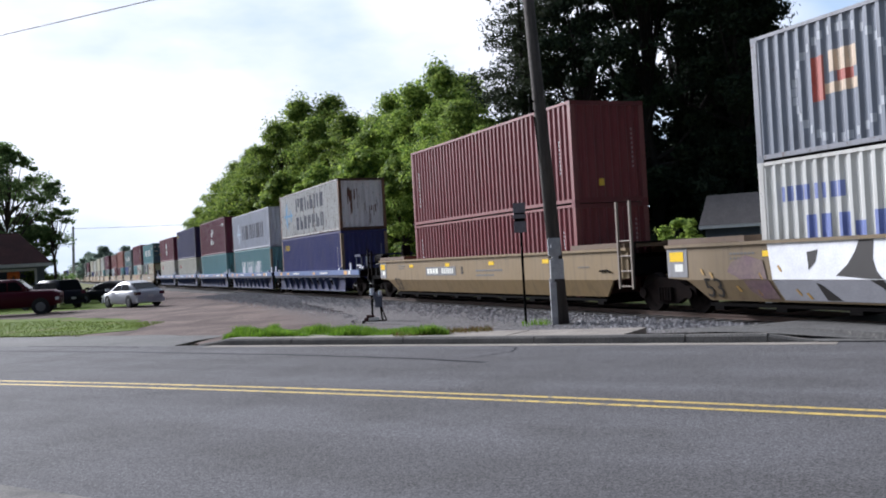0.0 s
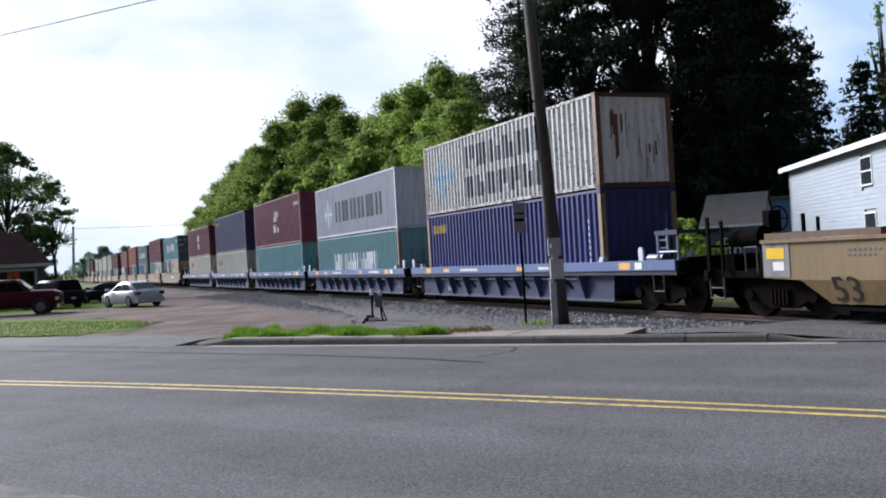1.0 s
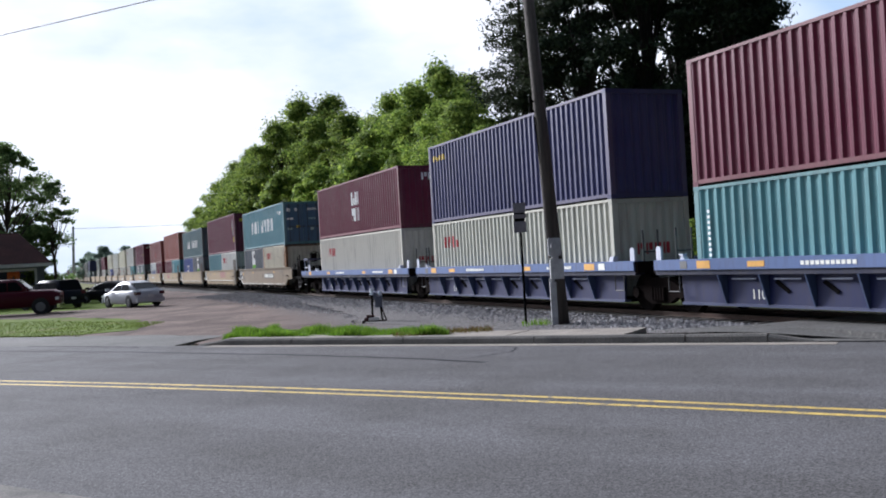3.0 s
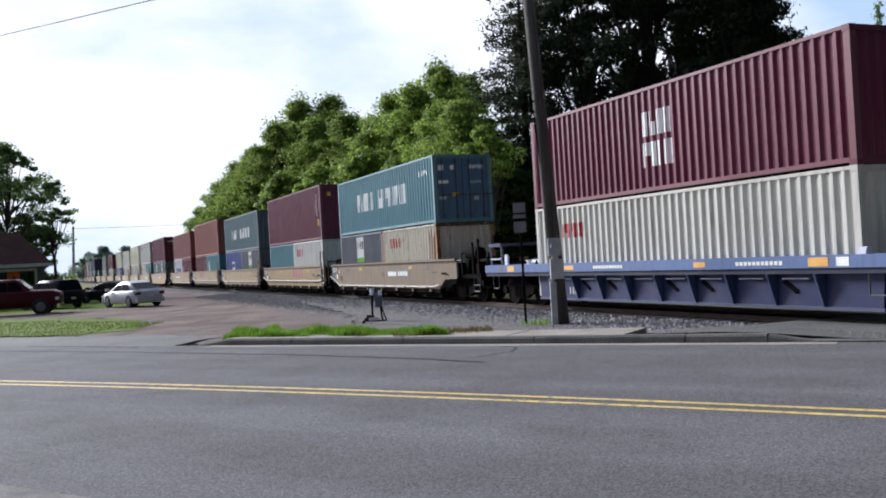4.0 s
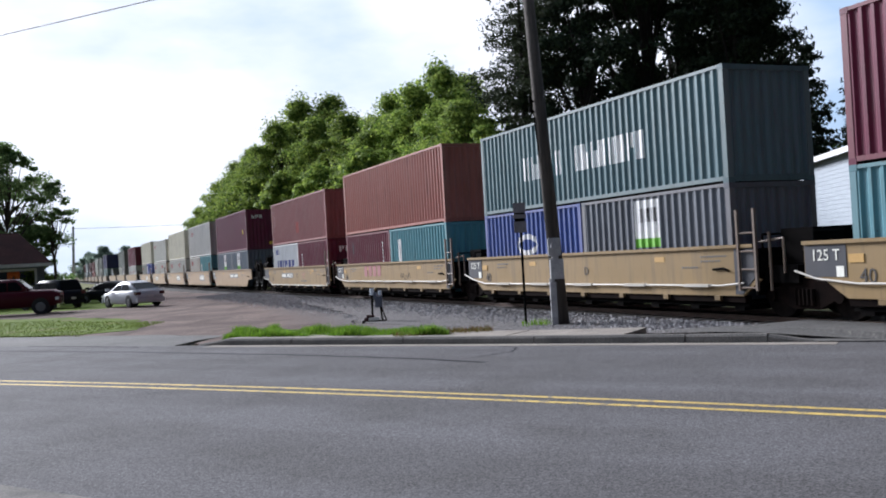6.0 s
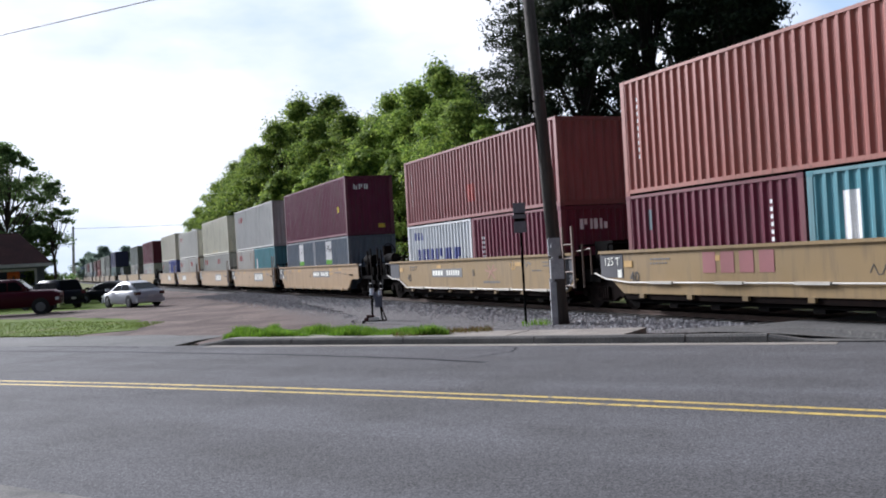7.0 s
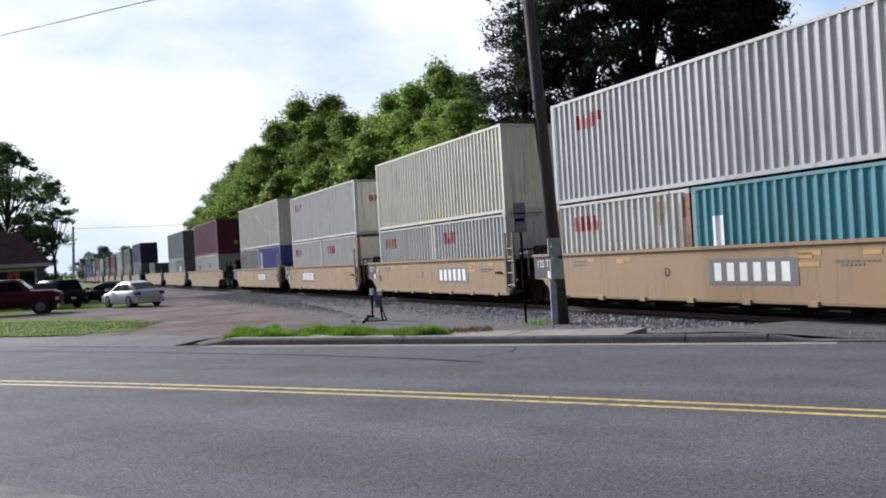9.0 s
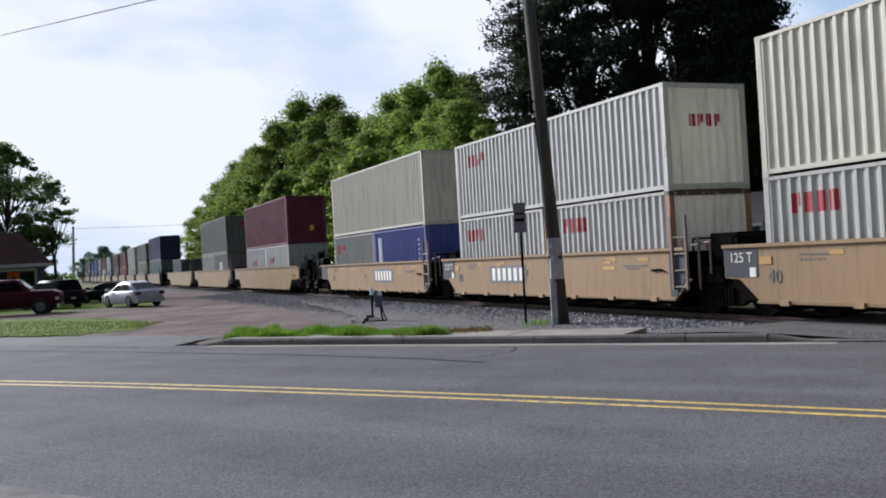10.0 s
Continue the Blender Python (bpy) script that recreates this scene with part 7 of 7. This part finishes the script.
    # the dark green panel on the turquoise box is a plate's shadow, painted on
    pair(244.6, [((206, 204, 198), 0.085, "off-white short shipping container with rust streaks and red lettering", red_line(-2.1, 1.82) + [("posts", (140, 90, 50), 0.2), ("s", "rust", 1.7, 2.88, 0.9, 2.5, (146, 108, 66))]), ((84, 150, 160), 0.06, "turquoise short shipping container with a white plate", [("s", "panel", -2.4, -2.0, 0.7, 1.9, PALE), ("s", "panel", -0.6, 1.4, 0.62, 1.2, (40, 66, 62))])],
         ((196, 196, 194), 0.02, "light grey shipping container with red lettering", red_line(-4.8, 2.0) + [("e", "text", -0.4, 0.7, 2.0, 2.3, RED, 4)], HIGH))
    pair(260.05, [((190, 190, 184), 0.03, "light grey short shipping container with red lettering", red_line(-2.3, 1.8)), ((190, 190, 184), 0.06, "light grey short shipping container with red lettering", red_line(-2.2, 1.8) + [("e", "text", -0.2, 0.9, 1.1, 1.45, RED, 4)])],
         ((216, 213, 196), 0.01, "cream corrugated shipping container", [("s", "panel", -0.66, -0.42, 0.18, 0.3, YEL), ("s", "panel", 0.62, 0.9, 0.18, 0.3, YEL)], HIGH))
    # front walls coloured lighter than the sides to make up for missing light
    pair(275.42, [((200, 200, 196), 0.03, "light grey short shipping container with red lettering", red_line(-2.35, 1.8)), ((200, 200, 196), 0.1, "light grey rusty short shipping container with red lettering", red_line(-2.0, 1.8) + [("ends", (232, 228, 220), 0.05), ("posts", (150, 112, 84), 0.16), ("e", "text", -0.2, 0.6, 1.0, 1.3, RED, 4)])],
         ((204, 204, 199), 0.02, "light grey shipping container with red lettering", red_line(-5.1, 1.75) + [("ends", (236, 233, 222), 0.02), ("e", "text", -0.5, 0.5, 1.55, 1.85, RED, 4)], LOW))
    pair(290.81, [((150, 152, 148), 0.02, "grey short shipping container with red lettering", red_line(-2.6, 1.75)), (BLUE, 0.02, "blue short shipping container with a white stripe", [("s", "panel", -2.55, -2.2, 0.3, 2.3, PALE), ("s", "text", 2.1, 2.3, 0.5, 2.2, PALE, 1)])],
         ((204, 200, 186), 0.01, "cream-grey corrugated shipping container", [], HIGH))
    # tan cars with long boxes
    for i, s in enumerate((313.0, 332.8, 352.6)):
        tan_well_car(s, 9.2, "tan well car with yellow end frames", i == 0, i == 2, 0.0, top=1.55, low=0.3, shade=(1.05, 1.0, 0.8), turning=False, back=0.55)
    pair(312.6, [((190, 192, 192), 0.02, "light grey short shipping container", red_line(-1.2, 1.4)), ((198, 199, 196), 0.02, "light grey short shipping container", red_line(-2.0, 1.5))], (MAROON, 0.02, "maroon corrugated shipping container", [("e", "panel", 0.2, 0.45, 0.8, 1.1, YEL)], HIGH))
    pair(332.5, [((178, 178, 172), 0.02, "light grey short shipping container", []), ((140, 142, 142), 0.02, "grey short shipping container with a white emblem", [("s", "panel", -0.6, 0.7, 1.1, 1.9, PALE)])], ((124, 130, 128), 0.02, "grey-green corrugated shipping container", [("e", "text", -0.4, 0.7, 2.1, 2.4, RED, 4)], HIGH))
    container(355.9, Z0, FT20, LOW, (120, 126, 134), 0.02, "grey short shipping container at the end of its well")
    far = [(376.2, NAVY, (120, 140, 142), HIGH), (392.6, (120, 124, 122), (150, 152, 148), HIGH), (408.9, (176, 178, 174), (180, 180, 176), HIGH), (425.3, (112, 50, 56), (150, 90, 86), LOW), (441.6, (92, 60, 66), (120, 124, 130), LOW),
           (461.0, (180, 184, 190), (150, 160, 170), LOW), (477.0, (110, 56, 58), (170, 172, 170), LOW), (493.0, (140, 150, 152), (110, 116, 120), LOW), (509.0, (52, 74, 150), (60, 80, 140), LOW), (525.0, (56, 76, 146), (110, 116, 130), LOW),
           (545.0, (104, 110, 124), (90, 96, 110), LOW), (561.0, (84, 88, 104), (140, 142, 140), LOW), (577.0, (110, 60, 62), (90, 94, 106), LOW), (593.0, (98, 106, 116), (80, 84, 96), LOW)]
    for i, (s, up, low, h) in enumerate(far):
        tan_well_car(s, 7.6, "weathered tan well car far down the train", False, False, 0.0, turning=False, shade=(0.8, 0.78, 0.8), back=0.3)
        container(s, Z0, FT40, h, low, 0.02, "weathered shipping container in the lower row", detail=False)
        container(s, Z0 + h, FT40, h if i == 0 else LOW, up, 0.02, "weathered shipping container in the upper row", detail=False)


def curve_band(bm, pts, widths, y):
    """A flat brush stroke along (x, z) points; y is a number or gives the face's place at a height."""
    face = y if callable(y) else lambda z: y
    for (p, w0), (q, w1) in zip(zip(pts, widths), zip(pts[1:], widths[1:])):
        d = Vector((q[0] - p[0], q[1] - p[1]))
        d = Vector((-d.y, d.x)).normalized()
        v = [bm.verts.new((x, face(z), z)) for x, z in ((p[0] + d.x * w0, p[1] + d.y * w0), (p[0] - d.x * w0, p[1] - d.y * w0), (q[0] - d.x * w1, q[1] - d.y * w1), (q[0] + d.x * w1, q[1] + d.y * w1))]
        w = [bm.verts.new((c.co.x, c.co.y + 0.006, c.co.z)) for c in v]
        bm.faces.new(v)
        bm.faces.new(w[::-1])
        for i in range(4):
            bm.faces.new((v[i], w[i], w[(i + 1) % 4], v[(i + 1) % 4]))


def creased(z):
    return -1.451 if z > 0.82 else -1.451 + (0.82 - z) / 0.46 * 0.18


def graffiti(car):
    """Sprayed shapes: a white field, a grey field under it and black swelling strokes."""
    white, grey = flat_paint((232, 233, 236)), flat_paint((150, 150, 156))
    bm = bmesh.new()
    prism(bm, [(-5.85, 1.56), (7.5, 1.56), (7.5, 0.83), (-5.75, 0.83)], -1.452, -1.446)
    part("painted_panel", bm, white, car, "sprayed white field")
    bm = bmesh.new()
    v = [bm.verts.new((x, creased(z), z)) for x, z in ((-5.75, 0.82), (7.5, 0.82), (7.0, 0.4), (-5.6, 0.4))]
    w = [bm.verts.new((c.co.x, c.co.y + 0.005, c.co.z)) for c in v]
    bm.faces.new(v)
    bm.faces.new(w[::-1])
    for k in range(4):
        bm.faces.new((v[k], w[k], w[(k + 1) % 4], v[(k + 1) % 4]))
    part("painted_panel", bm, grey, car, "sprayed grey field")
    strokes = ([(-4.78, 1.36), (-4.5, 1.4), (-4.58, 1.16), (-4.75, 1.02)], [(-3.5, 1.55), (-3.18, 1.55), (-3.22, 1.2), (-3.15, 0.98), (-3.02, 0.84), (-3.3, 0.84), (-3.7, 0.87), (-4.08, 0.9), (-3.8, 1.1), (-3.6, 1.35)], [(-3.3, 0.815), (-3.02, 0.815), (-2.9, 0.6), (-2.78, 0.42), (-2.86, 0.42), (-3.08, 0.68)],
               [(-4.6, 0.76), (-4.5, 0.74), (-4.3, 0.58), (-4.1, 0.42), (-4.46, 0.42)], [(-2.3, 1.5), (-1.9, 1.5), (-1.5, 1.1), (-1.4, 0.84), (-1.75, 0.84), (-2.0, 1.15)], [(-0.6, 0.84), (-0.3, 1.25), (0.4, 1.5), (0.6, 1.3), (0.1, 1.1), (-0.2, 0.84)])
    for pts in strokes:
        sprayed(car, pts, BLACK_MARK, "brush_stroke")


def sprayed(car, pts, material, name, label=""):
    """A flat painted shape with the outline pts (x, z) that follows the crease of the car's side."""
    bm = bmesh.new()
    v = [bm.verts.new((x, creased(z) - 0.007, z)) for x, z in pts]
    w = [bm.verts.new((c.co.x, c.co.y + 0.006, c.co.z)) for c in v]
    bm.faces.new(v)
    bm.faces.new(w[::-1])
    for i in range(len(v)):
        j = (i + 1) % len(v)
        bm.faces.new((v[i], w[i], w[j], v[j]))
    part(name, bm, material, car, label)


def worn_tags(car):
    """Old purple overspray and short yellow dashes beside the sprayed field."""
    purple = surface("purple_overspray", (0.115, 0.06, 0.085, 1), (0.15, 0.1, 0.085, 1), 2.5, 0.7, 0.1, fine=12.0)
    sprayed(car, [(-6.95, 1.2), (-6.5, 1.34), (-6.0, 1.22), (-5.9, 0.84), (-6.7, 0.84), (-7.1, 1.0)], purple, "overspray", "faded purple sprayed patch")
    sprayed(car, [(-6.6, 0.815), (-5.86, 0.815), (-5.7, 0.42), (-6.2, 0.42), (-6.5, 0.6)], purple, "overspray", "faded purple sprayed patch")
    for x, z in ((-8.0, 1.05), (-7.7, 0.98), (-6.15, 0.95), (-5.6, 1.1), (-6.9, 0.68), (-5.2, 0.62), (-4.95, 0.55), (-6.3, 0.6)):
        sprayed(car, [(x, z), (x + 0.05, z + 0.02), (x + 0.14, z - 0.11), (x + 0.09, z - 0.12)], OCHRE, "yellow_dash")


def spray_strokes(car, x, z, material, strokes, width, label):
    """Thin painted strokes round the point x, z on the car's side."""
    for pts in strokes:
        sides = [Vector((b[1] - a[1], a[0] - b[0])).normalized() * width for a, b in zip(pts, pts[1:] + pts[-1:])]
        sides[-1] = sides[-2]
        bm = bmesh.new()
        rows = [[bm.verts.new((x + a + k * d.x, y, z + b + k * d.y)) for k, y in ((1, -1.446), (-1, -1.446), (-1, -1.44), (1, -1.44))] for (a, b), d in zip(pts, sides)]
        for p, q in zip(rows, rows[1:]):
            for k in range(4):
                bm.faces.new((p[k], p[(k + 1) % 4], q[(k + 1) % 4], q[k]))
        bm.faces.new(rows[0][::-1])
        bm.faces.new(rows[-1])
        part("brush_stroke", bm, material, car, label)


def squiggle(car, x, z):
    bm = bmesh.new()
    pts = [(x + i * 0.09, z + 0.13 * math.sin(i * 1.9) + 0.05 * math.sin(i * 0.7)) for i in range(14)]
    curve_band(bm, pts, [0.009] * len(pts), -1.446)
    part("brush_stroke", bm, BLACK_MARK, car, "thin sprayed scribble")


build_train()


def motions():
    for ob, s, z in MOVERS:
        walk(ob, train_rows(s, z))
    # the wheels roll back to front, one row for each picture
    for w, dx in SPINNERS:
        walk(w, [(i / FPS, pose(dx, 0, 0.48, 0, (89.0 * i) % 360.0, 0)) for i in range(10 * FPS + 1)])


motions()
